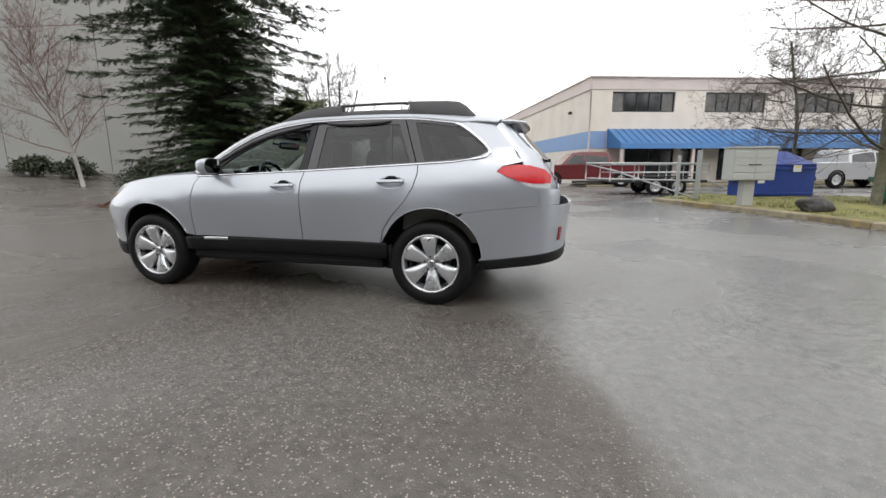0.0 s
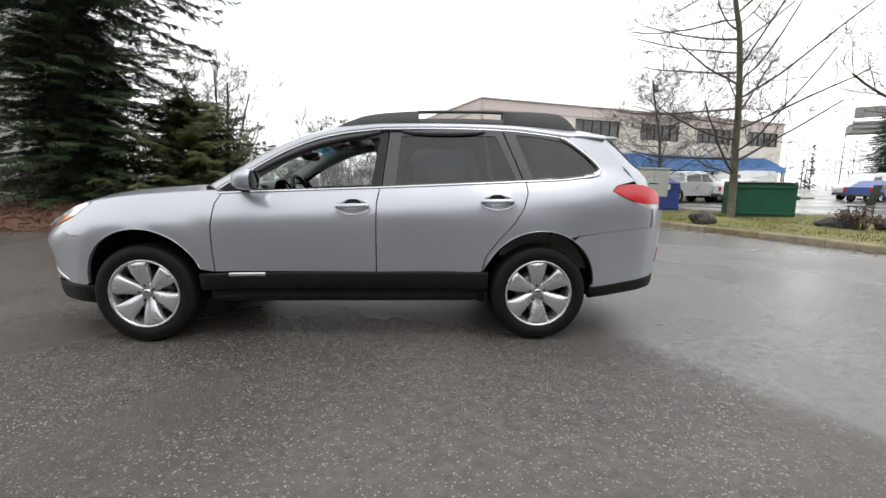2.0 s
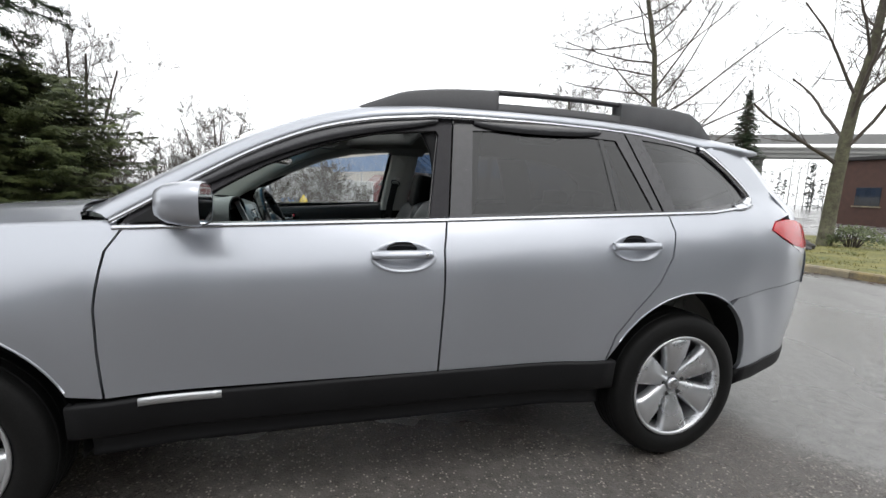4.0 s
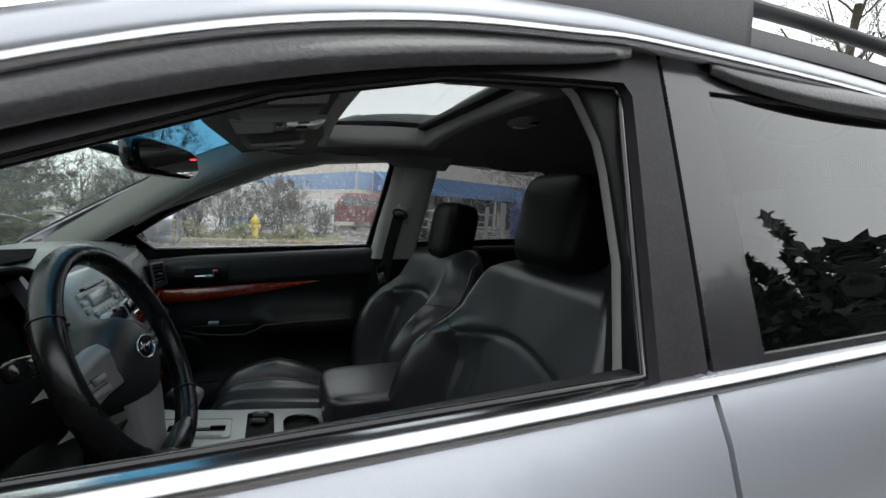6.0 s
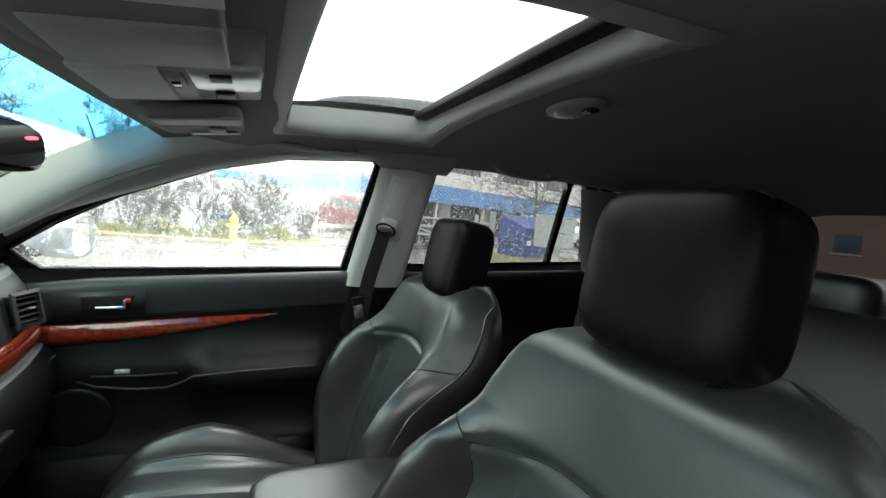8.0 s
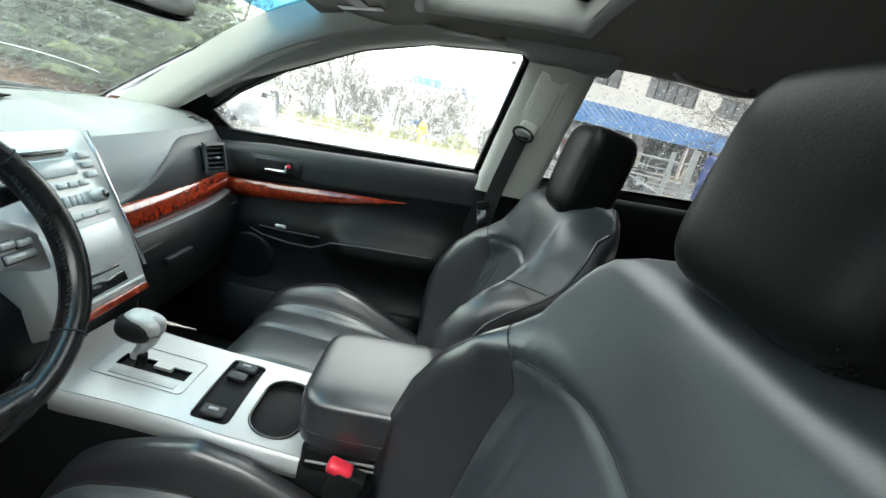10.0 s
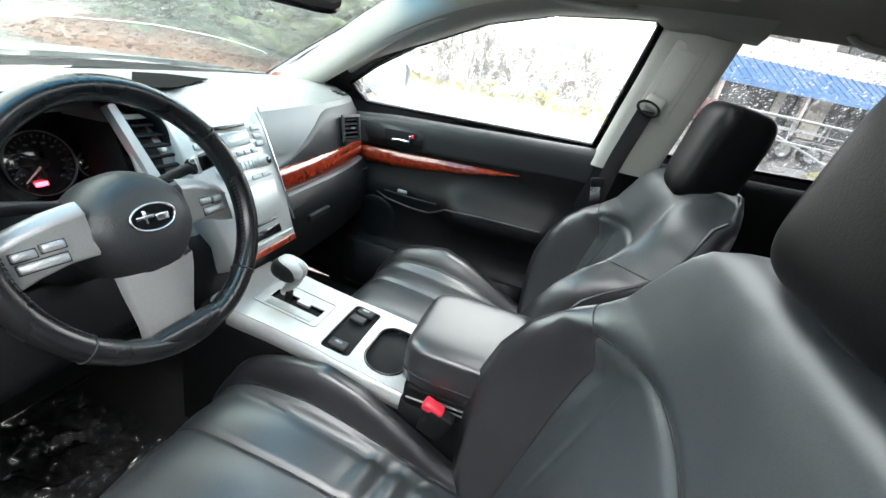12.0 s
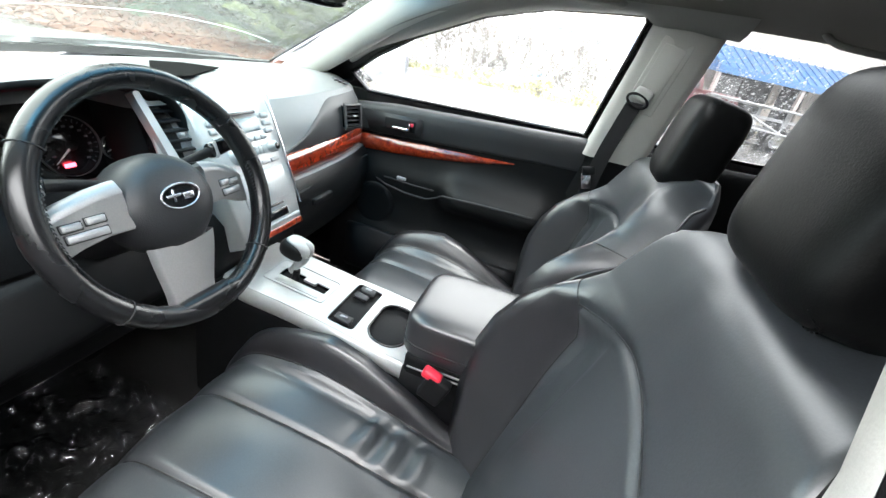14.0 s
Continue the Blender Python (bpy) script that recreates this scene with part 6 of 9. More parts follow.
# seats
def seat(dx, cy, dz):
    lean = radians(17)
    cc = cy - (0.02 if cy < 0 else 0.0)
    up, fw = Vector((math.sin(lean), 0, math.cos(lean))), Vector((-math.cos(lean), 0, math.sin(lean)))
    base = Vector((0.128 + dx, cy, 0.545 + dz))
    H = 0.650

    def half(v):
        return table(v, [(-0.1, 0.20), (0, 0.225), (0.25, 0.262), (0.5, 0.265), (0.68, 0.262), (0.8, 0.256), (0.88, 0.240), (0.94, 0.212), (0.98, 0.184), (1.01, 0.15), (1.03, 0.115)])

    def ED(v):
        return 0.60 + 0.08 * ease(v / 0.68)

    def back(u, v):
        a = abs(u)
        worn = 0.55 - 0.5 * ease((v - 0.25) / 0.35) if cy < 0 and u < 0 else 1.0
        soft = ease((v - 0.58) / 0.20)
        bol = worn * ease((a - 0.60 + 0.55 * soft) / (0.28 + 0.60 * soft)) * table(v, [(0, 0.06), (0.12, 0.09), (0.24, 0.118), (0.34, 0.134), (0.46, 0.136), (0.56, 0.122), (0.64, 0.092), (0.70, 0.062), (0.76, 0.040), (0.86, 0.027), (1.0, 0.012)])
        near = ease((v - 0.5) / 0.2) if cy < 0 and u < 0 else 0.0
        roll = -0.085 * ease((a - 0.84 + 0.10 * soft - 0.14 * near) / (0.16 + 0.10 * soft - 0.14 * near)) ** 1.5
        top = -0.07 * ease((v - 0.90) / 0.13) ** 1.6
        lumb = 0.02 * math.exp(-((v - 0.3) / 0.22) ** 2) * (1 - a)
        groove = -0.006 * math.exp(-((a - ED(v)) / 0.022) ** 2) * (1 - ease((v - 0.63) / 0.05))
        arch = 0.662 + 0.066 * (1 - (a / 0.68) ** 2) if a < 0.68 else 9
        groove2 = -0.006 * math.exp(-((v - arch) / 0.012) ** 2)
        crease = 0.0025 * noise.noise(Vector((u * 3, v * 6, cy * 5))) - 0.0025 * math.exp(-((u - 0.35 - 0.5 * (v - 0.5)) / 0.03) ** 2) * ease((v - 0.25) / 0.2) * ease((0.72 - v) / 0.1)
        d = max(bol + roll + top + lumb + groove + groove2 + crease, -0.086)
        return base + up * (v * H) + fw * d + Vector((0, (half(v) + 0.016 * near) * (1 - 0.03 * ease((a - 0.9) / 0.1)) * u, 0))

    us = sorted(set([*np.linspace(-1, 1, 33), *[s * k for s in (-1, 1) for k in (0.26, 0.28, 0.30, 0.31, 0.32, 0.34, 0.36, 0.58, 0.62, 0.64, 0.66, 0.68, 0.70, 0.72, 0.73, 0.74, 0.76, 0.78)]]))
    vs_ = sorted(set([*np.linspace(-0.08, 1.03, 36), *np.linspace(0.63, 0.76, 20)]))
    bm = bmesh.new()
    rows = []
    for v in vs_:
        f = [back(math.copysign(abs(u) * ED(v) / 0.64 if abs(u) < 0.64 else ED(v) + (abs(u) - 0.64) * (1 - ED(v)) / 0.36, u), v) for u in us]
        b = [base + up * (v * H) - fw * (0.112 - 0.015 * abs(u) ** 2) + Vector((0, half(v) * 0.97 * u, 0)) for u in np.linspace(1, -1, 13)]
        rows.append(f + b)
    g = grid(bm, rows, closed_v=True)
    spot = {q: (us[j] if j < len(us) else 2.0, v) for row, v in zip(g, vs_) for j, q in enumerate(row)}
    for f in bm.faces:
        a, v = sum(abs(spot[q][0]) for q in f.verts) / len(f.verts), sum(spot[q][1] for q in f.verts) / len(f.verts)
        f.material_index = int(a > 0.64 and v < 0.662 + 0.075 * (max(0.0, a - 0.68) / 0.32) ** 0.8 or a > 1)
    cap(bm, g[0][::-1])
    cap(bm, g[-1])
    bk_bm = bm

    def cush(u, v):
        """v runs from the back to the front and over the edge."""
        a = abs(u)
        x = 0.17 - 0.60 * min(v, 1)
        z = 0.555 + 0.055 * ease(v) + 0.02 * math.sin(math.pi * min(1, v))
        bol = ease((a - 0.62) / 0.26) * table(v, [(0, 0.005), (0.18, 0.025), (0.36, 0.062), (0.5, 0.09), (0.62, 0.102), (0.74, 0.085), (0.88, 0.058), (1.12, 0.035)])
        roll = -0.13 * ease((a - 0.86) / 0.14) ** 1.6
        nose = -0.16 * ease((v - 0.80) / 0.30) ** 2
        x -= 0.02 * (1 - u * u)
        groove = -0.008 * math.exp(-((a - 0.73) / 0.022) ** 2) - 0.007 * math.exp(-((a - 0.31) / 0.022) ** 2)
        g2 = 0.007 * math.sin(math.pi * (a - 0.31) / 0.42) if 0.31 < a < 0.73 else 0.006 * math.cos(math.pi * a / 0.62) if a < 0.31 else 0.0
        fold = math.exp(-((u - 0.52) / 0.16) ** 2) * ease((v - 0.12) / 0.1) * ease((0.46 - v) / 0.1) if cy < 0 else 0.0
        crease = 0.004 * noise.noise(Vector((u * 4, v * 3, cy * 9))) + 0.004 * noise.noise(Vector((u * 11, v * 5, cy))) * ease((0.6 - v) / 0.35) * ease((0.7 - a) / 0.1) + 0.007 * fold * math.sin(62 * (v + 0.10 * u + 0.02 * noise.noise(Vector((u * 6, v * 6, 2)))))
        return Vector((x + dx, cc + (0.262 - 0.02 * ease((v - 0.8) / 0.3)) * u, z + dz + bol + roll + nose + groove + g2 + crease))

    bm = bmesh.new()
    rows = []
    for v in sorted(set([*np.linspace(0, 1.12, 46), *np.linspace(0.12, 0.46, 30)])):
        f = [cush(u, v) for u in us]
        rows.append([Vector((f[0].x, f[0].y + 0.01, 0.40))] + f + [Vector((f[-1].x, f[-1].y - 0.01, 0.40))])
    g = grid(bm, rows)
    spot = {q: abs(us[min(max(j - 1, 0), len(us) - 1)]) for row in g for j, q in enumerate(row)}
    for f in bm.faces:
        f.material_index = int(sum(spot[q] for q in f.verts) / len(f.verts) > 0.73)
    cap(bm, g[-1][::-1])
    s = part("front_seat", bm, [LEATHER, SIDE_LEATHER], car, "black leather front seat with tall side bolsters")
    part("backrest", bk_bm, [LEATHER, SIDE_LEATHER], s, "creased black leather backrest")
    for sgn in (-1, 1):
        part("seam", tube([back(sgn * ED(v), v) + fw * 0.0002 for v in np.linspace(0.0, 0.662, 26)], 0.0011, 5), SEAM, s)
        part("seam", tube([back(sgn * a, 0.662 + 0.075 * ((a - 0.68) / 0.32) ** 0.8) + fw * 0.0004 for a in np.linspace(0.68, 0.99, 12)], 0.0012, 5), SEAM, s)
        part("seam", tube([cush(sgn * 0.73, v) + Vector((0, 0, 0.0005)) for v in np.linspace(0.02, 1.1, 30)], 0.0013, 5), SEAM, s)
        part("seam", tube([cush(sgn * 0.31, v) + Vector((0, 0, 0.0005)) for v in np.linspace(0.02, 1.1, 30)], 0.0013, 5), SEAM, s)
        part("piping", tube([back(sgn * 0.965, v) + fw * 0.004 for v in np.linspace(0.0, 0.96, 30)], 0.0035, 6), SIDE_LEATHER, s)
    part("seam", tube([back(u, 0.662 + 0.066 * (1 - (u / 0.68) ** 2)) + fw * 0.0002 for u in np.linspace(-0.68, 0.68, 34)], 0.0012, 5), SEAM, s)
    hm = Matrix.Translation(base + (Vector((0.244, 0.0, 0.706)) if cy < 0 else Vector((0.236, -0.012, 0.676)))) @ rot3(0, 9, 0).to_4x4()
    part("headrest", blob((0, 0, -0.008), (0.118, 0.228 if cy < 0 else 0.205, 0.205), 0.42, hm, 52, 28), SHADED_LEATHER, s, "thick black leather headrest with stitched seams")
    for sgn in (-1, 1):
        half_w = 0.114 if cy < 0 else 0.1025
        loop = []
        for a in np.linspace(-1.2, 1.45, 44):
            ca, sa = math.cos(a) ** 0.42, math.copysign(abs(math.sin(a)) ** 0.42, math.sin(a))
            q = min(0.999, 0.86 / max(ca, 0.87))
            cb = math.sqrt(max(0.0, 1 - (q ** (1 / 0.42)) ** 2)) ** 0.42
            loop.append(hm @ Vector((-0.0595 * ca * cb, sgn * half_w * min(ca, 0.87) * min(1, q * 1.0), 0.1028 * sa - 0.008)))
        part("headrest_seam", tube(loop, 0.0014, 5), SHADED_LEATHER, s)
        bm = bmesh.new()
        for p, q in zip(loop[::2], loop[1::2]):
            for side in (-1, 1):
                e = Vector((0, side * 0.005, 0))
                sweep(bm, [p + e, q.lerp(p, 0.35) + e], 0.0007, 4)
        part("headrest_stitching", bm, SOFT_BLACK, s)["kind"] = "stuff"
        part("headrest_post", tube([base + up * (H - 0.07) - fw * 0.075 + Vector((0, sgn * 0.05, 0)), base + up * (H + 0.07) - fw * 0.035 + Vector((0, sgn * 0.05, 0))], 0.006), GLOSS_BLACK, s)
    part("seat_base", box_of((-0.08 + dx, cy, 0.40), (0.46, 0.40, 0.12), 0.02), BLACK_PLASTIC, s)
    side = 1 if cy < 0 else -1
    part("buckle_stem", box_of((0.05 + dx * 0.5, cy + side * 0.262, 0.66), (0.03, 0.02, 0.18), 0.006, rot3(0, 18, 0)), BLACK_PLASTIC, s)
    return s


seat(0.0, -0.340, 0.0)
seat(0.035, 0.345, -0.030)
part("belt_buckle", box_of((0.010, -0.140, 0.712), (0.040, 0.024, 0.018), 0.005, rot3(0, 20, 0)), RED_PLASTIC, car, "red seat belt release button")
part("buckle_body", box_of((0.020, -0.140, 0.682), (0.050, 0.026, 0.06), 0.006, rot3(0, 20, 0)), BLACK_PLASTIC, car)

# belts on the pillars
for sy in (-1, 1):
    bm = bmesh.new()
    pts = [(0.276, sy * 0.612, 1.226), (0.262, sy * 0.628, 1.15), (0.246, sy * 0.650, 1.05), (0.236, sy * 0.668, 0.92), (0.235, sy * 0.695, 0.75), (0.22, sy * 0.705, 0.5)]
    grid(bm, [[Vector(p) + Vector((w, -sy * d, 0)) for w, d in ((-0.023, 0), (0, 0.002), (0.023, 0))] for p in spline(pts, 4)])
    grid(bm, [[Vector(p) + Vector((w, sy * 0.002, 0)) for w in (-0.023, 0.023)] for p in spline(pts, 4)])
    b = part("seat_belt", bm, BELT_WEB, car, "black seat belt hanging from its pillar guide")
    part("belt_loop", tube([Vector((0.279 + 0.029 * math.cos(a), sy * 0.608, 1.232 + 0.017 * math.sin(a) - 0.006 * math.cos(a))) for a in np.linspace(0, 2 * math.pi, 20, endpoint=False)], 0.004, 8, closed=True), BLACK_PLASTIC, b)
    part("belt_tongue", box_of((0.225, sy * 0.655, 0.965), (0.03, 0.005, 0.05), 0.002, rot3(0, -15, 0)), CHROME, b)
    part("tongue_grip", box_of((0.222, sy * 0.655, 1.0), (0.04, 0.012, 0.028), 0.004, rot3(0, -15, 0)), BLACK_PLASTIC, b)

# rear bench
bm = blob((0.98, 0, 0.50), (0.52, 1.30, 0.22), 0.35, None, 40, 14)
bench = part("rear_bench", bm, LEATHER, car, "black leather rear bench")
bm = blob((0, 0, 0.33), (0.20, 1.30, 0.62), 0.35, Matrix.Translation((1.20, 0, 0.52)) @ rot3(0, 20, 0).to_4x4(), 40, 16)
part("bench_back", bm, LEATHER, bench)
for y in (-0.40, 0.0, 0.40):
    part("rear_headrest", blob((1.40, y, 1.17), (0.10, 0.25, 0.13), 0.5), LEATHER, bench)
part("load_cover", box_of((1.75, 0, 0.98), (0.75, 1.25, 0.03), 0.01), SOFT_BLACK, car)
part("load_floor", box_of((1.75, 0, 0.62), (0.95, 1.3, 0.05), 0.01), CARPET, car)

# overhead: mirror, console, visors, handles, dome lamp
mm = Matrix.Translation((-0.416, 0.010, 1.335)) @ frame3((0.30, 1, -0.03), (-0.12, 0, 1)).to_4x4()
rear_mirror = part("rear_view_mirror", blob((0, 0, -0.012), (0.255, 0.075, 0.04), 0.45, mm, 36, 14), GLOSS_BLACK, car, "black rear-view mirror with a red light")
bm = bmesh.new()
cap(bm, [bm.verts.new(mm @ Vector((0.117 * math.copysign(abs(math.cos(a)) ** 0.4, math.cos(a)), 0.029 * math.copysign(abs(math.sin(a)) ** 0.5, math.sin(a)), 0.0088))) for a in np.linspace(0, 2 * math.pi, 36, endpoint=False)])
part("mirror_glass", bm, MIRROR, rear_mirror)
part("mirror_light", box_of(mm @ Vector((0.095, 0.012, 0.0095)), (0.004, 0.012, 0.008), 0.002, mm.to_3x3() @ rot3(0, 0, 0) @ rot3(90, 0, 90)), RED_GLOW, rear_mirror, "small red light")
part("mirror_stem", tube([mm @ Vector((0, 0.0, -0.02)), mm @ Vector((0, 0.006, -0.05)), min((screen(0.5, v) for v in np.linspace(0.3, 1, 36)), key=lambda p: abs(p.z - 1.365))], 0.011), BLACK_PLASTIC, rear_mirror)

bm = bmesh.new()
rows = []
for x, w, d in ((-0.30, 0.10, 0.004), (-0.285, 0.115, 0.024), (-0.22, 0.12, 0.036), (-0.15, 0.118, 0.036), (-0.10, 0.105, 0.026), (-0.09, 0.10, 0.004)):
    rows.append([Vector((x, y * w, lining_z(x, 0) - d * k)) for y, k in ((-1.05, 0), (-1, 0.7), (-0.92, 1), (0, 1.05), (0.92, 1), (1, 0.7), (1.05, 0))])
grid(bm, rows)
over = part("overhead_console", bm, GREY_TRIM, car, "grey overhead console with map lamps")
for x, m, n in ((-0.247, PILLAR_TRIM, "glasses_lid"), (-0.135, DISPLAY, "map_lamp")):
    part(n, box_of((x, 0, lining_z(x, 0) - 0.037), (0.088, 0.17, 0.010), 0.005, rot3(0, -9, 0)), m, over)
part("map_switch", box_of((-0.191, -0.03, lining_z(-0.191, 0) - 0.038), (0.018, 0.055, 0.012), 0.003, rot3(0, -9, 0)), GREY_TRIM, over)
part("map_switch", box_of((-0.191, -0.03, lining_z(-0.191, 0) - 0.045), (0.010, 0.022, 0.004), 0.001, rot3(0, -9, 0)), GLOSS_BLACK, over)
for y in (-0.05, 0.045):
    part("roof_button", box_of((-0.140, y, lining_z(-0.14, 0) - 0.043), (0.026, 0.03, 0.005), 0.002, rot3(0, -9, 0)), BLACK_PLASTIC, over)


def visor(sy):
    m = Matrix.Translation((-0.205, sy * 0.335, 1.437)) @ rot3(sy * 3, -9, 0).to_4x4()
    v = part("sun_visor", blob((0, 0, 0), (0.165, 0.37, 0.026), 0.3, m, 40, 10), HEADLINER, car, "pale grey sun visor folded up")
    part("visor_flap", box_of(m @ Vector((0.01, -sy * 0.125, -0.0135)), (0.140, 0.10, 0.006), 0.003, m.to_3x3()), GREY_TRIM, v)
    return m, v


vm, vd = visor(-1)
part("warning_label", box_of(vm @ Vector((0.037, -0.045, -0.0168)), (0.095, 0.15, 0.001), 0, vm.to_3x3()), PILLAR_TRIM, vd, "white and yellow warning label")
bars = bmesh.new()
for k in range(6):
    rbox(bars, vm @ Vector((0.002 + 0.013 * k, -0.045, -0.0175)), (0.0022, 0.12 - 0.03 * (k % 3), 0.0006), 0, vm.to_3x3())
rbox(bars, vm @ Vector((0.060, -0.090, -0.0175)), (0.026, 0.030, 0.0006), 0, vm.to_3x3())
part("label_text", bars, GREY_INK, vd)["kind"] = "stuff"
part("label_band", box_of(vm @ Vector((0.081, -0.085, -0.0176)), (0.008, 0.065, 0.0007), 0, vm.to_3x3()), YELLOW_INK, vd)
part("label_band", box_of(vm @ Vector((0.028, -0.085, -0.0176)), (0.005, 0.06, 0.0007), 0, vm.to_3x3()), YELLOW_INK, vd)
pm, pv = visor(1)
part("vanity_slot", box_of(pm @ Vector((0.03, 0.03, -0.0175)), (0.03, 0.11, 0.006), 0.002, pm.to_3x3()), GREY_TRIM, pv)
part("visor_label", box_of(pm @ Vector((0.02, 0.12, -0.016)), (0.10, 0.05, 0.001), 0, pm.to_3x3()), WHITE_INK, pv)
for sy in (-1, 1):
    for x0, x1, zz in ((-0.06, 0.17, 1.466), (0.62, 0.84, 1.474)) if sy > 0 else ((0.62, 0.84, 1.465),):
        pts = spline([(x0, sy * 0.585, zz), (x0 + 0.015, sy * 0.55, zz - 0.022), (x0 + 0.045, sy * 0.535, zz - 0.03), ((x0 + x1) / 2, sy * 0.532, zz - 0.032), (x1 - 0.045, sy * 0.535, zz - 0.03), (x1 - 0.015, sy * 0.55, zz - 0.022), (x1, sy * 0.585, zz)], 5)
        part("grab_handle", tube(pts, 0.0095, 8, flat=0.8), GREY_TRIM, car, "grey grab handle")
bm = lathe(bmesh.new(), [(0.0, -0.018), (0.03, -0.017), (0.052, -0.010), (0.058, 0.004)], Matrix.Translation((0.482, 0.03, lining_z(0.48, 0))) @ Matrix.Diagonal((0.75, 1.35, 1, 1)), 28)
dome = part("dome_lamp", bm, GREY_TRIM, car, "oval roof lamp")
part("dome_lens", lathe(bmesh.new(), [(0.0, -0.021), (0.028, -0.0195), (0.034, -0.014)], Matrix.Translation((0.482, 0.045, lining_z(0.48, 0))) @ Matrix.Diagonal((0.85, 1.0, 1, 1)), 24), DISPLAY, dome)
part("dome_switch", box_of((0.482, -0.02, lining_z(0.48, 0) - 0.019), (0.02, 0.03, 0.008), 0.003), GLOSS_BLACK, dome)

# a long pale line low in the windscreen
LINE_AT = spline([(0.30, 0.165, 0), (0.395, 0.175, 0), (0.465, 0.188, 0), (0.625, 0.2, 0), (0.725, 0.191, 0), (0.805, 0.178, 0), (0.885, 0.155, 0), (0.92, 0.14, 0)], 8)
part("windscreen_line", tube([screen(p.x, p.y, 0.001) for p in LINE_AT], 0.0008, 5), PALE_LINE, windscreen, "thin pale line across the glass")


# crumpled clear wrapping on the driver's floor
def wrap_sheet(x0, x1, y0, y1, z0, seed):
    bm = bmesh.new()
    n, k = 120, 100
    rows = []
    for i in range(n):
        row = []
        for j in range(k):
            x, y = x0 + (x1 - x0) * i / (n - 1), y0 + (y1 - y0) * j / (k - 1)
            q = Vector((x * 9 + seed, y * 9, seed))
            h = abs(noise.noise(q)) * 0.07 + abs(noise.noise(q * 2.3)) * 0.045 + abs(noise.noise(q * 5.5)) * 0.022 + abs(noise.noise(q * 12)) * 0.008
            row.append(Vector((x + 0.012 * noise.noise(q * 3), y + 0.012 * noise.noise(q * 3.3), z0 + h + 0.35 * ease((-0.85 - x) / 0.3))))
        rows.append(row)
    grid(bm, rows)
    return bm


solo("plastic_wrap", wrap_sheet(-1.0, -0.42, -0.62, -0.17, 0.334, 3), WRAP, "crumpled clear plastic wrap lying on the black carpet", "plastic wrap")
solo("plastic_wrap", wrap_sheet(-0.9, -0.45, 0.18, 0.60, 0.334, 8), WRAP, "crumpled clear plastic wrap lying on the black carpet", "plastic wrap")

# ---- the ground ----
def rise(x, y):
    """The lot climbs towards the far left."""
    return 1.15 * ease((-x - 13.5) / 17) + 0.25 * ease((y - 30) / 40) + 0.02 * noise.noise(Vector((x * 0.15, y * 0.15, 0))) * ease((math.hypot(x, y) - 5) / 6)


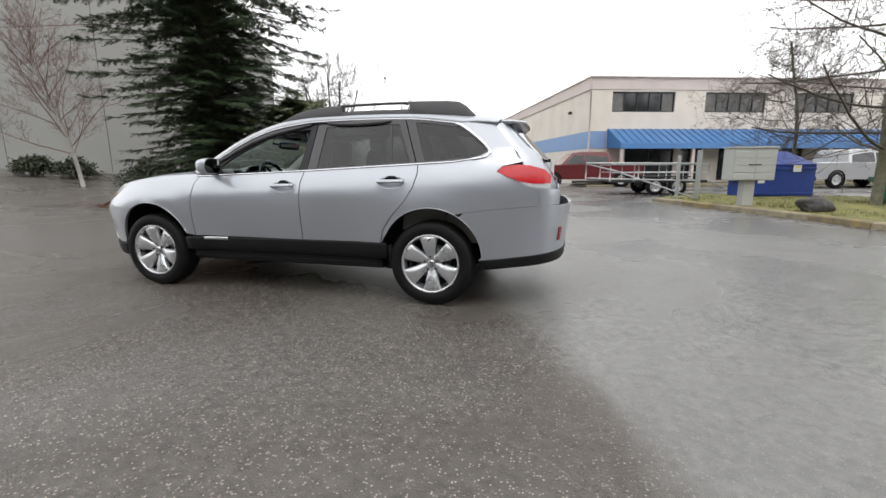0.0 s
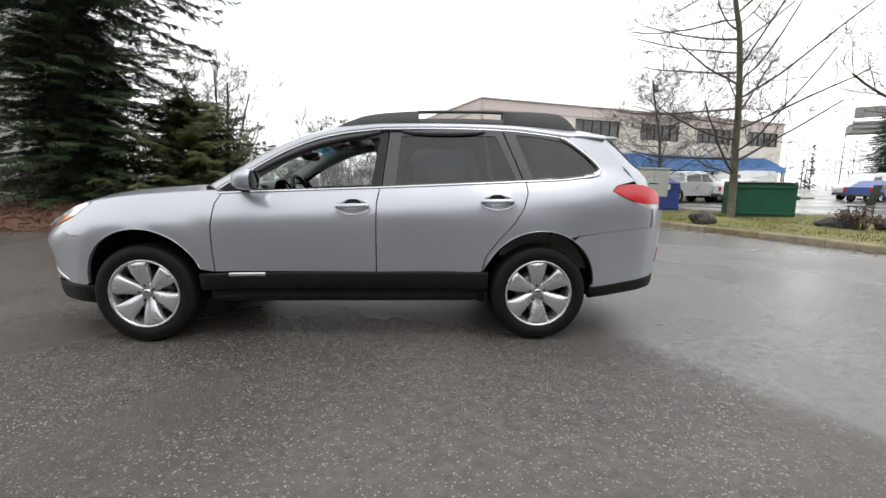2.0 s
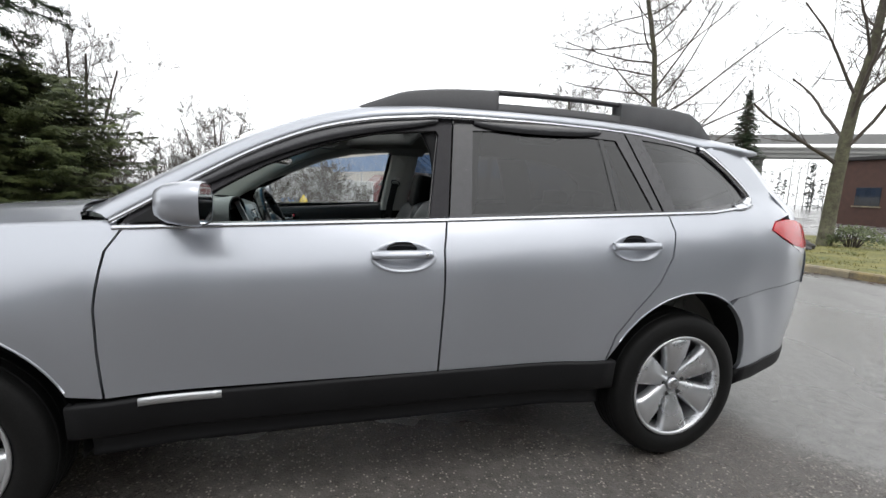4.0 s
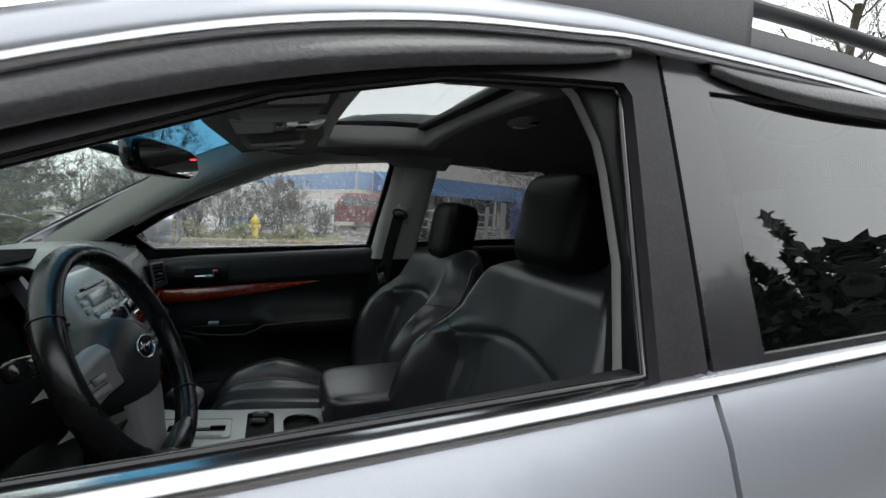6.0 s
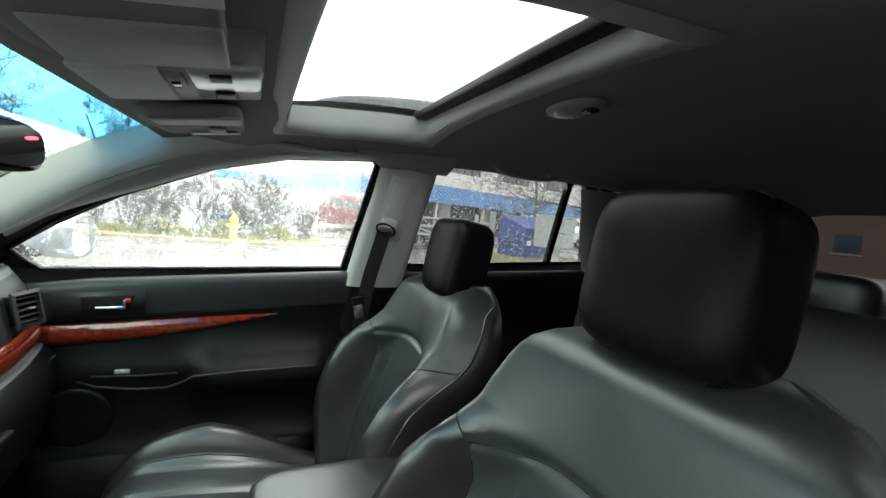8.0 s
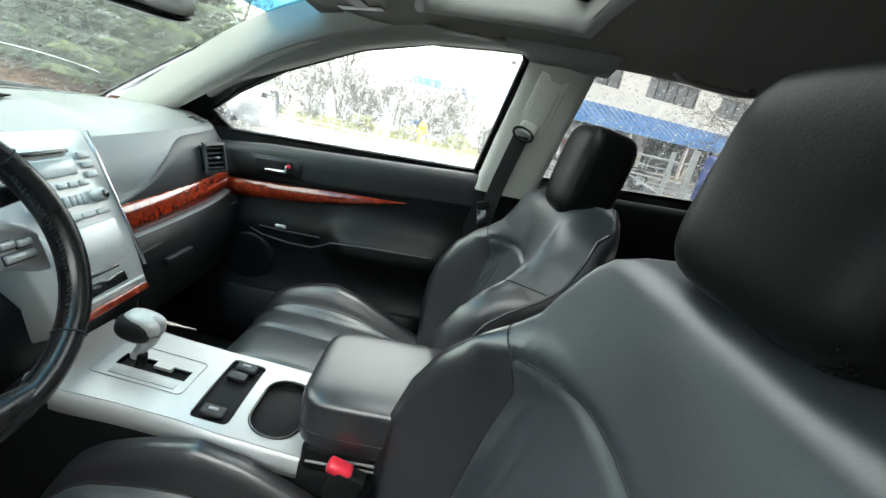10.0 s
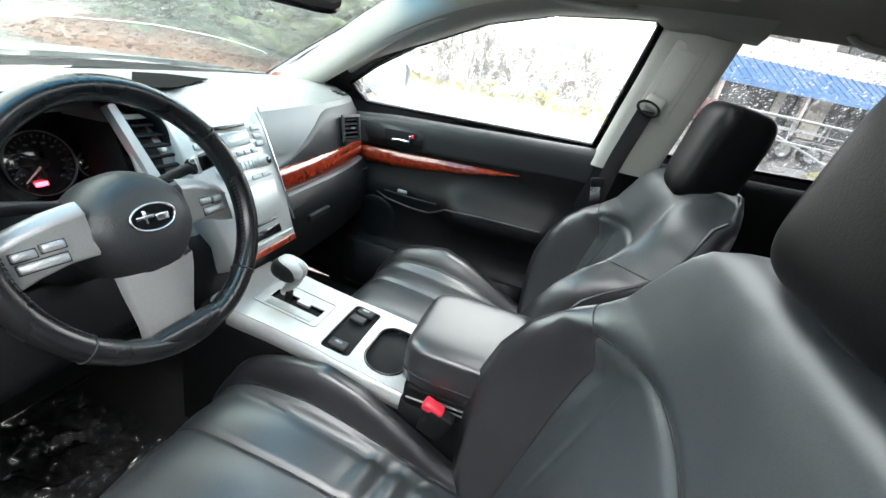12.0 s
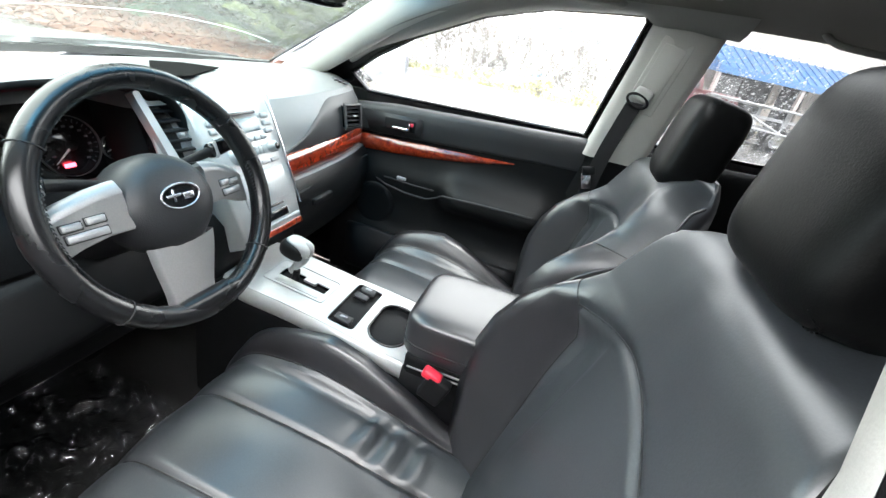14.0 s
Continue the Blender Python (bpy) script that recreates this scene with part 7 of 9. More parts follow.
def asphalt():
    m = bpy.data.materials.new("wet_asphalt")
    m.use_nodes = True
    n, l = m.node_tree.nodes, m.node_tree.links
    b = n["Principled BSDF"]
    tc = n.new("ShaderNodeTexCoord")

    def noise_of(scale, detail=4, dist=0.0):
        k = n.new("ShaderNodeTexNoise")
        k.inputs["Scale"].default_value, k.inputs["Detail"].default_value, k.inputs["Distortion"].default_value = scale, detail, dist
        l.new(tc.outputs["Object"], k.inputs["Vector"])
        return k.outputs["Fac"]

    def mix(fac, a, c, blend="MIX"):
        k = n.new("ShaderNodeMixRGB")
        k.blend_type = blend
        for i, v in ((0, fac), (1, a), (2, c)):
            if isinstance(v, (int, float)):
                k.inputs[i].default_value = v if i == 0 else (v, v, v, 1)
            elif isinstance(v, tuple):
                k.inputs[i].default_value = (*v, 1)
            else:
                l.new(v, k.inputs[i])
        return k.outputs[0]

    def ramp(v, lo, hi):
        k = n.new("ShaderNodeMapRange")
        k.interpolation_type = "SMOOTHSTEP"
        k.inputs["From Min"].default_value, k.inputs["From Max"].default_value = lo, hi
        l.new(v, k.inputs["Value"])
        return k.outputs[0]

    stones = n.new("ShaderNodeTexVoronoi")
    stones.inputs["Scale"].default_value = 88
    l.new(tc.outputs["Object"], stones.inputs["Vector"])
    pebble = ramp(stones.outputs["Distance"], 0.62, 0.15)
    sep = n.new("ShaderNodeSeparateColor")
    l.new(stones.outputs["Color"], sep.inputs[0])
    pale = n.new("ShaderNodeMath")
    pale.operation = "MULTIPLY"
    l.new(ramp(sep.outputs[0], 0.74, 0.96), pale.inputs[0])
    l.new(pebble, pale.inputs[1])
    # an older, coarser surface under the car and a newer one beyond a curved joint
    xyz = n.new("ShaderNodeSeparateXYZ")
    l.new(tc.outputs["Object"], xyz.inputs[0])
    joint = n.new("ShaderNodeMath")
    joint.operation = "MULTIPLY_ADD"
    joint.inputs[1].default_value = 0.47
    l.new(xyz.outputs["Y"], joint.inputs[0])
    l.new(xyz.outputs["X"], joint.inputs[2])
    wob = n.new("ShaderNodeMath")
    wob.operation = "MULTIPLY_ADD"
    wob.inputs[1].default_value = 0.7
    l.new(noise_of(0.9, 3), wob.inputs[0])
    l.new(joint.outputs[0], wob.inputs[2])
    newer = ramp(wob.outputs[0], 1.80, 2.16)
    big, mid = noise_of(0.33, 4, 0.6), noise_of(2.2, 5)
    tone = mix(mid, (0.052, 0.045, 0.040), (0.102, 0.089, 0.079))
    tone = mix(ramp(big, 0.42, 0.66), tone, (0.112, 0.105, 0.098), "MIX")
    tone = mix(newer, tone, mix(mid, (0.122, 0.121, 0.117), (0.168, 0.166, 0.161)))
    tone = mix(0.5, tone, noise_of(16, 4, 0.4), "OVERLAY")
    grit = noise_of(260, 2)
    tone = mix(0.55, tone, grit, "OVERLAY")
    pale_k = n.new("ShaderNodeMath")
    pale_k.operation = "MULTIPLY"
    l.new(pale.outputs[0], pale_k.inputs[0])
    inv = n.new("ShaderNodeMapRange")
    inv.inputs["To Min"].default_value, inv.inputs["To Max"].default_value = 0.9, 0.35
    l.new(newer, inv.inputs["Value"])
    l.new(inv.outputs[0], pale_k.inputs[1])
    tone = mix(pale_k.outputs[0], tone, (0.38, 0.345, 0.30))
    l.new(tone, b.inputs["Base Color"])
    wet = ramp(big, 0.36, 0.60)
    rough = n.new("ShaderNodeMapRange")
    rough.inputs["To Min"].default_value, rough.inputs["To Max"].default_value = 0.40, 0.17
    l.new(wet, rough.inputs["Value"])
    l.new(rough.outputs[0], b.inputs["Roughness"])
    b.inputs["Specular IOR Level"].default_value = 0.5
    h = n.new("ShaderNodeMath")
    h.operation = "ADD"
    l.new(pebble, h.inputs[0])
    l.new(grit, h.inputs[1])
    bump = n.new("ShaderNodeBump")
    bump.inputs["Distance"].default_value = 0.004
    st = n.new("ShaderNodeMapRange")
    st.inputs["To Min"].default_value, st.inputs["To Max"].default_value = 0.75, 0.32
    l.new(newer, st.inputs["Value"])
    l.new(st.outputs[0], bump.inputs["Strength"])
    l.new(h.outputs[0], bump.inputs["Height"])
    l.new(bump.outputs[0], b.inputs["Normal"])
    return m


def graded(far, near, steps):
    k = np.linspace(0, 1, steps)
    p = near * k + (far - near) * k ** 5
    return sorted([*-p[1:], *p])


gx = graded(900, 34, 46)
bm = bmesh.new()
grid(bm, [[Vector((x, y, rise(x, y) if math.hypot(x, y) < 300 else 1.0 * (x < 0))) for y in gx] for x in gx])
solo("ground", bm, asphalt(), "wet dark grey asphalt lot with pale aggregate and a patched joint", "ground", kind="structure")

GRASS = mat("wet_grass", (0.10, 0.13, 0.025), 0.8, var=0.35, scale=3, fine=70, bump=0.6, second=(0.20, 0.17, 0.05), amount=0.6)
BLADE = mat("grass_blade", (0.10, 0.15, 0.03), 0.6, var=0.4, scale=2, fine=30, second=(0.24, 0.20, 0.07), amount=0.6)
CONCRETE = mat("kerb_concrete", (0.20, 0.18, 0.15), 0.75, var=0.3, scale=5, fine=80, bump=0.4, second=(0.30, 0.25, 0.15))
KERB_YELLOW = mat("worn_yellow_paint", (0.17, 0.145, 0.11), 0.7, var=0.3, scale=4, fine=60, bump=0.4, second=(0.27, 0.20, 0.07), amount=0.7)
MULCH = mat("red_bark_mulch", (0.080, 0.034, 0.023), 0.85, var=0.4, scale=14, fine=60, bump=0.9, second=(0.135, 0.065, 0.042))
BARK = mat("bark", (0.10, 0.085, 0.065), 0.85, var=0.35, scale=8, fine=40, bump=0.8, second=(0.13, 0.13, 0.08))
TWIG = mat("twig_bark", (0.095, 0.08, 0.068), 0.85, var=0.25, scale=6)
BIRCH = mat("birch_bark", (0.50, 0.48, 0.44), 0.7, var=0.3, scale=5, fine=30, second=(0.2, 0.18, 0.16), amount=0.4)
RED_TWIG = mat("reddish_twig", (0.16, 0.10, 0.09), 0.85, var=0.25)
NEEDLE = mat("conifer_needles", (0.020, 0.042, 0.020), 0.6, var=0.45, scale=1.5, fine=20, second=(0.055, 0.085, 0.035), amount=0.5)
NEEDLE_PALE = mat("yew_needles", (0.045, 0.075, 0.026), 0.6, var=0.45, scale=1.8, fine=20, second=(0.12, 0.14, 0.05), amount=0.6)
SHRUB = mat("shrub_leaf", (0.025, 0.04, 0.018), 0.6, var=0.4, scale=3, fine=25, second=(0.05, 0.06, 0.03))
ROCK = mat("dark_rock", (0.05, 0.047, 0.045), 0.6, var=0.35, scale=9, fine=60, bump=0.8)

# the kerbed island with grass
KERB = [(5.35, 10.9), (5.9, 9.7), (6.55, 8.3), (7.15, 6.95), (7.65, 5.7), (8.1, 4.4), (8.5, 3.0), (8.85, 1.5), (9.6, 0.3), (11.0, -0.5), (14.5, -1.0)]
BACK = [(17.5, -0.5), (17.8, 4.0), (17.2, 9.0), (14.0, 11.8), (10.0, 13.8), (7.4, 13.5), (6.0, 12.2)]


def kerb_stones(path, name_label, w=0.16, h=0.13, length=1.2):
    line = spline([(x, y, 0) for x, y in path], 10)
    k = thing("kerb", name_label, "kerb", kind="structure")
    seg, run = [line[0]], 0
    n = 0
    for a, b in zip(line, line[1:]):
        run += (b - a).length
        seg.append(b)
        if run > length or b is line[-1]:
            bm = bmesh.new()
            rows = []
            for i, p in enumerate(seg):
                d = (seg[min(i + 1, len(seg) - 1)] - seg[max(i - 1, 0)]).normalized()
                q = p - d * 0.006 if i == len(seg) - 1 else p + d * 0.006 if i == 0 else p
                s = Vector((-d.y, d.x, 0))
                z = rise(q.x, q.y)
                rows.append([q + s * o + Vector((0, 0, z + zz)) for o, zz in ((w / 2, -0.05), (w / 2, h - 0.015), (w / 2 - 0.02, h), (-w / 2 + 0.03, h - 0.004), (-w / 2, h - 0.03), (-w / 2 - 0.015, -0.05))])
            g = grid(bm, rows)
            cap(bm, g[0])
            cap(bm, g[-1][::-1])
            part("kerb_stone", bm, KERB_YELLOW if n % 3 == 1 else CONCRETE, k, smooth=False)
            seg, run, n = [b], 0, n + 1
    return k


kerb_stones(KERB, "weathered concrete kerb with traces of yellow paint")


def turf(outline, label, lift=0.10, step=0.35):
    surf = lambda a, b, d=0: Vector((a, b, rise(a, b) + lift + 0.05 * noise.noise(Vector((a * 0.7, b * 0.7, 3))) - d))
    return solo("grass", sheet(outline, surf, step, 0.15), GRASS, label, "grass", kind="structure")


isl = [(p.x, p.y) for p in spline([(x + 0.06, y + 0.03, 0) for x, y in KERB], 3)] + BACK
turf(isl, "wet yellow-green grass on a kerbed island")
VERGE_K = [(-16, 13.3), (-8, 12.9), (-3, 12.6), (0.5, 12.6), (1.6, 12.9), (2.1, 13.8)]
kerb_stones(VERGE_K, "low concrete kerb along a grass verge", h=0.10)
turf([(p.x, p.y) for p in spline([(x, y + 0.05, 0) for x, y in VERGE_K], 4)] + [(1.9, 15.6), (-4, 16.2), (-16, 17.2)], "weedy wet grass verge with dead leaves", 0.08, 0.5)


def blades(count, poly, seed, lift, tall, material, label):
    r, bm = random.Random(seed), bmesh.new()
    lo = [min(p[i] for p in poly) for i in (0, 1)]
    hi = [max(p[i] for p in poly) for i in (0, 1)]
    k = 0
    while k < count:
        x, y = r.uniform(lo[0], hi[0]), r.uniform(lo[1], hi[1])
        if not inside((x, y), poly):
            continue
        k += 1
        if noise.noise(Vector((x * 0.8, y * 0.8, 7))) < -0.25:
            continue
        a, h = r.uniform(0, 6.28), tall * r.uniform(0.4, 1.2)
        z = rise(x, y) + lift
        w = 0.008 + 0.008 * r.random()
        d = Vector((math.cos(a), math.sin(a), 0))
        lean = Vector((r.uniform(-0.6, 0.6), r.uniform(-0.6, 0.6), 1)) * h
        p = Vector((x, y, z - 0.02))
        bm.faces.new([bm.verts.new(q) for q in (p - d * w, p + d * w, p + lean)])
    return solo("grass_blades", bm, material, label, "grass", kind="stuff", smooth=False)


blades(14000, isl, 11, 0.10, 0.07, BLADE, "short wet grass blades on the island")
blades(9000, [(-12, 13.2), (-3, 12.75), (0.5, 12.75), (1.9, 15.0), (-12, 16)], 12, 0.08, 0.16, BLADE, "tall weeds and grass on the verge")

# bark bed under the tall conifer
bm = bmesh.new()
n = 26
rows = []
for i in range(n):
    k = i / (n - 1)
    rows.append([Vector((-8.9 + 3.4 * k * math.cos(a) * (1 + 0.12 * math.sin(3 * a)), 7.7 + 2.2 * k * math.sin(a), rise(-9, 8) + 0.55 * (1 - k ** 2) + 0.05 * noise.noise(Vector((k * 9 * math.cos(a), k * 9 * math.sin(a), 1))) * (1 - k) - 0.02 * (k == 1))) for a in np.linspace(0, 2 * math.pi, 60, endpoint=False)])
grid(bm, rows, closed_v=True)
solo("mulch_bed", bm, MULCH, "mounded bed of reddish bark mulch", "mulch bed", kind="structure")
r = random.Random(4)
bm = bmesh.new()
for _ in range(2600):
    a, k = r.uniform(0, 6.283), math.sqrt(r.random()) * 1.06
    x, y = -8.9 + 3.4 * k * math.cos(a) * (1 + 0.12 * math.sin(3 * a)), 7.7 + 2.2 * k * math.sin(a)
    z = 0.55 * max(0, 1 - k ** 2) + 0.012
    rbox(bm, (x, y, z), (0.05 + 0.08 * r.random(), 0.02 + 0.02 * r.random(), 0.012), 0, rot3(r.uniform(-30, 30), r.uniform(-30, 30), r.uniform(0, 180)))
solo("bark_chips", bm, MULCH, "loose reddish bark chips on the bed", "bark chips", kind="stuff", smooth=False)
r = random.Random(21)
bm = bmesh.new()
for _ in range(900):
    t = r.random()
    if t < 0.5:
        i = r.uniform(0, 1)
        x, y = -13 + 6 * i + r.gauss(0, 0.5), 5.9 + r.gauss(0, 0.35) - 0.1 * i
    else:
        p = spline([(a, b, 0) for a, b in KERB], 4)[r.randrange(6, 36)]
        x, y = p.x - abs(r.gauss(0, 0.25)) - 0.1, p.y + r.gauss(0, 0.15)
    a, s = r.uniform(0, 6.28), 0.02 + 0.03 * r.random()
    z = rise(x, y) + 0.008
    bm.faces.new([bm.verts.new((x + s * math.cos(a + k) * (1 if i % 2 else 0.6), y + s * math.sin(a + k) * 0.8, z + 0.01 * r.random())) for i, k in enumerate((0, 1.2, 2.6, 4.0, 5.2))])
DEAD = mat("dead_leaf", (0.07, 0.035, 0.02), 0.7, var=0.4)
solo("fallen_leaves", bm, DEAD, "wet brown fallen leaves and debris by the kerb", "leaves", kind="stuff", smooth=False)

# ---- trees ----
def bare_tree(seed, height, spread, limbs, first, twig=TWIG, lean=0.0, stems=1, depth=5, thick=0.035, level_limbs=False):
    """A leafless tree: returns the trunk's mesh and the mesh of all its branches."""
    r = random.Random(seed)
    trunk, crown = bmesh.new(), bmesh.new()

    def grow(bm, p, d, length, rad, level):
        n = 7 if level < 2 else 4 if level < 3 else 3
        pts, rs = [p], [rad]
        for i in range(n):
            d = (d + Vector((r.gauss(0, 0.10), r.gauss(0, 0.10), r.gauss(0.05, 0.06))) * (0.5 + 0.35 * level)).normalized()
            pts.append(pts[-1] + d * (length / n))
            rs.append(rad * (1 - 0.55 * (i + 1) / n))
        sweep(bm, pts, rs, 8 if level == 0 else 5 if level < 3 else 3, caps=level < 2)
        if level >= depth:
            return
        kids = (limbs if level == 0 else r.randint(8, 10) if level == 1 else r.randint(5, 7) if level < 3 else r.randint(3, 4))
        for k in range(kids):
            t = (first + (1 - first) * (k + r.random() * 0.7) / kids) if level == 0 else r.uniform(0.12, 1.0)
            i = min(int(t * n), n - 1)
            q = pts[i].lerp(pts[i + 1], t * n - i)
            a = r.uniform(0, 6.283) if level else 2.4 * k + r.uniform(-0.4, 0.4)
            side = d.orthogonal().normalized()
            side.rotate(Matrix.Rotation(a, 3, d))
            up = 0.55 if level == 0 else 0.35
            along = r.uniform(0.0, 0.35) if level_limbs and level == 0 else r.uniform(0.35, 0.8)
            nd = (d * along + side * spread + Vector((0, 0, (0.3 if level_limbs else 1.0) * up * r.random()))).normalized()
            grow(crown, q, nd, length * (r.uniform(0.38, 0.55) * (1.15 - 0.5 * t) if level == 0 else r.uniform(0.26, 0.52)), max(0.0052, rs[i] * r.uniform(0.24, 0.40)), level + 1)

    for s in range(stems):
        a = 2.1 * s + 0.7
        d = Vector((lean + (0.22 * math.cos(a) if stems > 1 else 0), 0.22 * math.sin(a) if stems > 1 else 0, 1)).normalized()
        grow(trunk, Vector((0.06 * s, 0, -0.1)), d, height * r.uniform(0.85, 1.0), height * thick * (1 if s == 0 else 0.8), 0)
    return trunk, crown


def plant(name, label, m, trunk, crown, bark, twig, category="tree", group=""):
    t = thing(name, label, category, m, group)
    part("trunk", trunk, bark, t)
    part("crown", crown, twig, t)
    return t


def conifer(seed, height, radius, skirt, droop=0.35, dense=1.0, top=0.02, shape=None):
    """A spruce-like tree: drooping boughs set with flat sprays of needles."""
    r = random.Random(seed)
    trunk, crown = bmesh.new(), bmesh.new()
    sweep(trunk, [(0, 0, -0.1), (0.03, 0, height * 0.4), (0, 0.02, height)], [height * 0.022, height * 0.015, 0.02], 10)
    n = int(height * 22 * dense)
    verts, faces = [], []
    for b in range(n):
        k = (b + r.random()) / n
        z = skirt + (height - skirt) * k
        reach = radius * (table(k, shape) if shape else (1 - k) ** 0.75 + top) * r.uniform(0.45, 1.15)
        a = 2.4 * b + r.uniform(-0.3, 0.3)
        out = Vector((math.cos(a), math.sin(a), 0))
        side = Vector((-math.sin(a), math.cos(a), 0))
        pts = []
        for i in range(7):
            f = i / 6
            pts.append(Vector((0, 0, z)) + out * (reach * f) + Vector((0, 0, reach * (0.10 * f - droop * f * f + 0.14 * f ** 4))) + side * (0.06 * reach * math.sin(3 * f + b)))
        if b % 2 == 0:
            sweep(trunk, pts[:6], [0.03 * reach / radius + 0.012, 0.022, 0.016, 0.012, 0.009, 0.006], 4, caps=False)
        m = int(10 + reach * 17 * dense)
        for s in range(m):
            f = r.uniform(0.05, 1.0) ** 0.9
            i = min(int(f * 6), 5)
            p = pts[i].lerp(pts[i + 1], f * 6 - i)
            sg = r.choice((-1, 1))
            ln = (0.16 + 0.30 * (1 - 0.6 * f)) * r.uniform(0.6, 1.2) * min(1, 0.4 + reach * 0.35)
            d = (out * r.uniform(0.35, 0.9) + side * sg * r.uniform(0.5, 1.1) + Vector((0, 0, r.uniform(-0.55, 0.12)))).normalized()
            w = d.cross(Vector((0, 0, 1)) + out * 0.3).normalized()
            for t in range(5):
                q = p + d * (ln * (t + 0.2) / 5)
                for e in (-1, 1):
                    l2 = ln * 0.36 * (1 - 0.13 * t)
                    tip = q + (d * 0.75 + w * e * 0.8 + Vector((0, 0, r.uniform(-0.5, 0.1)))) * l2
                    c = len(verts)
                    verts += [q - d * 0.012, q + d * 0.035, tip]
                    faces.append((c, c + 1, c + 2))
    me = bpy.data.meshes.new("crown")
    me.from_pydata(verts, [], faces)
    return trunk, me


def plant_conifer(name, label, m, made, needles):
    t = thing(name, label, "tree", m)
    part("trunk", made[0], BARK, t)
    made[1].materials.append(needles)
    c = new("crown", made[1])
    c.parent = t
    return t


def bush(seed, size, leaves, leaf, material, label, m, name="shrub", twigs=True):
    """Leaves in loose clumps on a few stems."""
    r = random.Random(seed)
    t = thing(name, label, "shrub", m)
    st = bmesh.new()
    verts, faces = [], []
    clumps = []
    for k in range(26):
        a, e = r.uniform(0, 6.283), r.uniform(0.1, 1.45)
        q = Vector((math.cos(a) * math.cos(e) * size[0], math.sin(a) * math.cos(e) * size[1], 0.15 + math.sin(e) * size[2])) * r.uniform(0.55, 1.0)
        clumps.append(q)
        if twigs:
            sweep(st, [(0.1 * math.cos(a), 0.1 * math.sin(a), -0.05), q * 0.5 + Vector((0, 0, 0.08)), q], [0.02, 0.012, 0.005], 4, caps=False)
    for k in range(leaves):
        q = r.choice(clumps) + Vector((r.gauss(0, 0.16 * size[0]), r.gauss(0, 0.16 * size[1]), r.gauss(0, 0.13 * size[2])))
        if q.z < 0.0:
            q.z = abs(q.z)
        u = Vector((r.gauss(0, 1), r.gauss(0, 1), r.gauss(0, 0.7))).normalized() * leaf * r.uniform(0.6, 1.3)
        w = u.orthogonal().normalized() * leaf * 0.45
        c = len(verts)
        verts += [q - u * 0.5, q + w, q + u * 0.6, q - w]
        faces.append((c, c + 1, c + 2, c + 3))
    part("stem", st, TWIG, t)
    me = bpy.data.meshes.new("foliage")
    me.from_pydata(verts, [], faces)
    me.materials.append(material)
    f = new("foliage", me)
    f.parent = t
    return t


def at(x, y, rz=0, dz=0.0):
    return pose(x, y, rise(x, y) + dz, 0, 0, rz)


plant_conifer("spruce", "tall dark green spruce with drooping boughs over a bark bed", at(-8.7, 8.4, 20, 0.3), conifer(3, 18.0, 3.9, 0.35, 0.34, 1.75, shape=[(0, 0.58), (0.06, 0.62), (0.2, 0.84), (0.36, 1.0), (0.5, 0.92), (1.0, 0.04)]), NEEDLE)
plant_conifer("spruce", "dense low conifer with pale green tips beside the tall spruce", at(-6.4, 9.6, 70, 0.1), conifer(8, 3.3, 2.7, 0.1, 0.16, 2.4, shape=[(0, 1.0), (0.4, 0.92), (0.75, 0.7), (1.0, 0.35)]), NEEDLE_PALE)
plant_conifer("spruce", "broad dark conifer at the end of the bark bed", at(-10.4, 10.4, 130, 0.1), conifer(9, 6.0, 2.9, 0.2, 0.28, 1.3), NEEDLE)
plant("bare_shrub", "tall leafless shrub with a haze of fine twigs", at(-7.6, 14.2), *bare_tree(12, 5.4, 0.75, 9, 0.08, stems=5, depth=4, thick=0.014), TWIG, TWIG)
plant("bare_shrub", "leafless grey shrub behind the conifers", at(-4.4, 17.5), *bare_tree(13, 4.2, 0.8, 9, 0.08, stems=4, depth=4, thick=0.014), TWIG, TWIG)
plant("maple_tree", "leafless street tree with mossy bark on the grass island", at(10.55, 9.9, 40, 0.1), *bare_tree(31, 9.6, 1.0, 34, 0.16, lean=0.02, depth=4, thick=0.0135, level_limbs=True), BARK, TWIG)
plant("maple_tree", "slender leafless tree behind the blue bin", at(10.6, 14.6, 10), *bare_tree(33, 6.0, 1.0, 30, 0.2, depth=4, thick=0.012, level_limbs=True), BARK, TWIG)
plant("maple_tree", "leafless tree with a leaning trunk by the rocks", at(13.6, 6.4, 110, 0.1), *bare_tree(35, 8.0, 0.8, 14, 0.3, depth=4, thick=0.024), BARK, TWIG)
plant("birch_tree", "leafless white birch with drooping reddish twigs before a grey wall", at(-19.2, 11.6, 50), *bare_tree(41, 7.6, 0.7, 26, 0.2, lean=-0.12, depth=4, thick=0.012), BIRCH, RED_TWIG)
plant_conifer("spruce", "slim dark conifer beyond the parked vans", at(40.0, 31.6), conifer(5, 12.0, 2.7, 0.4, 0.3, 2.2), NEEDLE)
for x, y, s, k in ((-24.1, 12.8, 1.0, 70), (-22.4, 13.5, 1.1, 71), (-19.4, 15.6, 1.0, 72), (-18.0, 14.2, 1.5, 52), (-28.5, 9.8, 1.6, 53), (-15.6, 15.5, 1.5, 54)):
    bush(k, (s, s, s * 0.75), 3200, 0.10, SHRUB, "rounded evergreen shrub against a grey wall", at(x, y))
bush(61, (0.7, 0.7, 0.45), 900, 0.07, NEEDLE_PALE, "small green shrub at a tree's foot", at(13.9, 5.9, 0, 0.12))
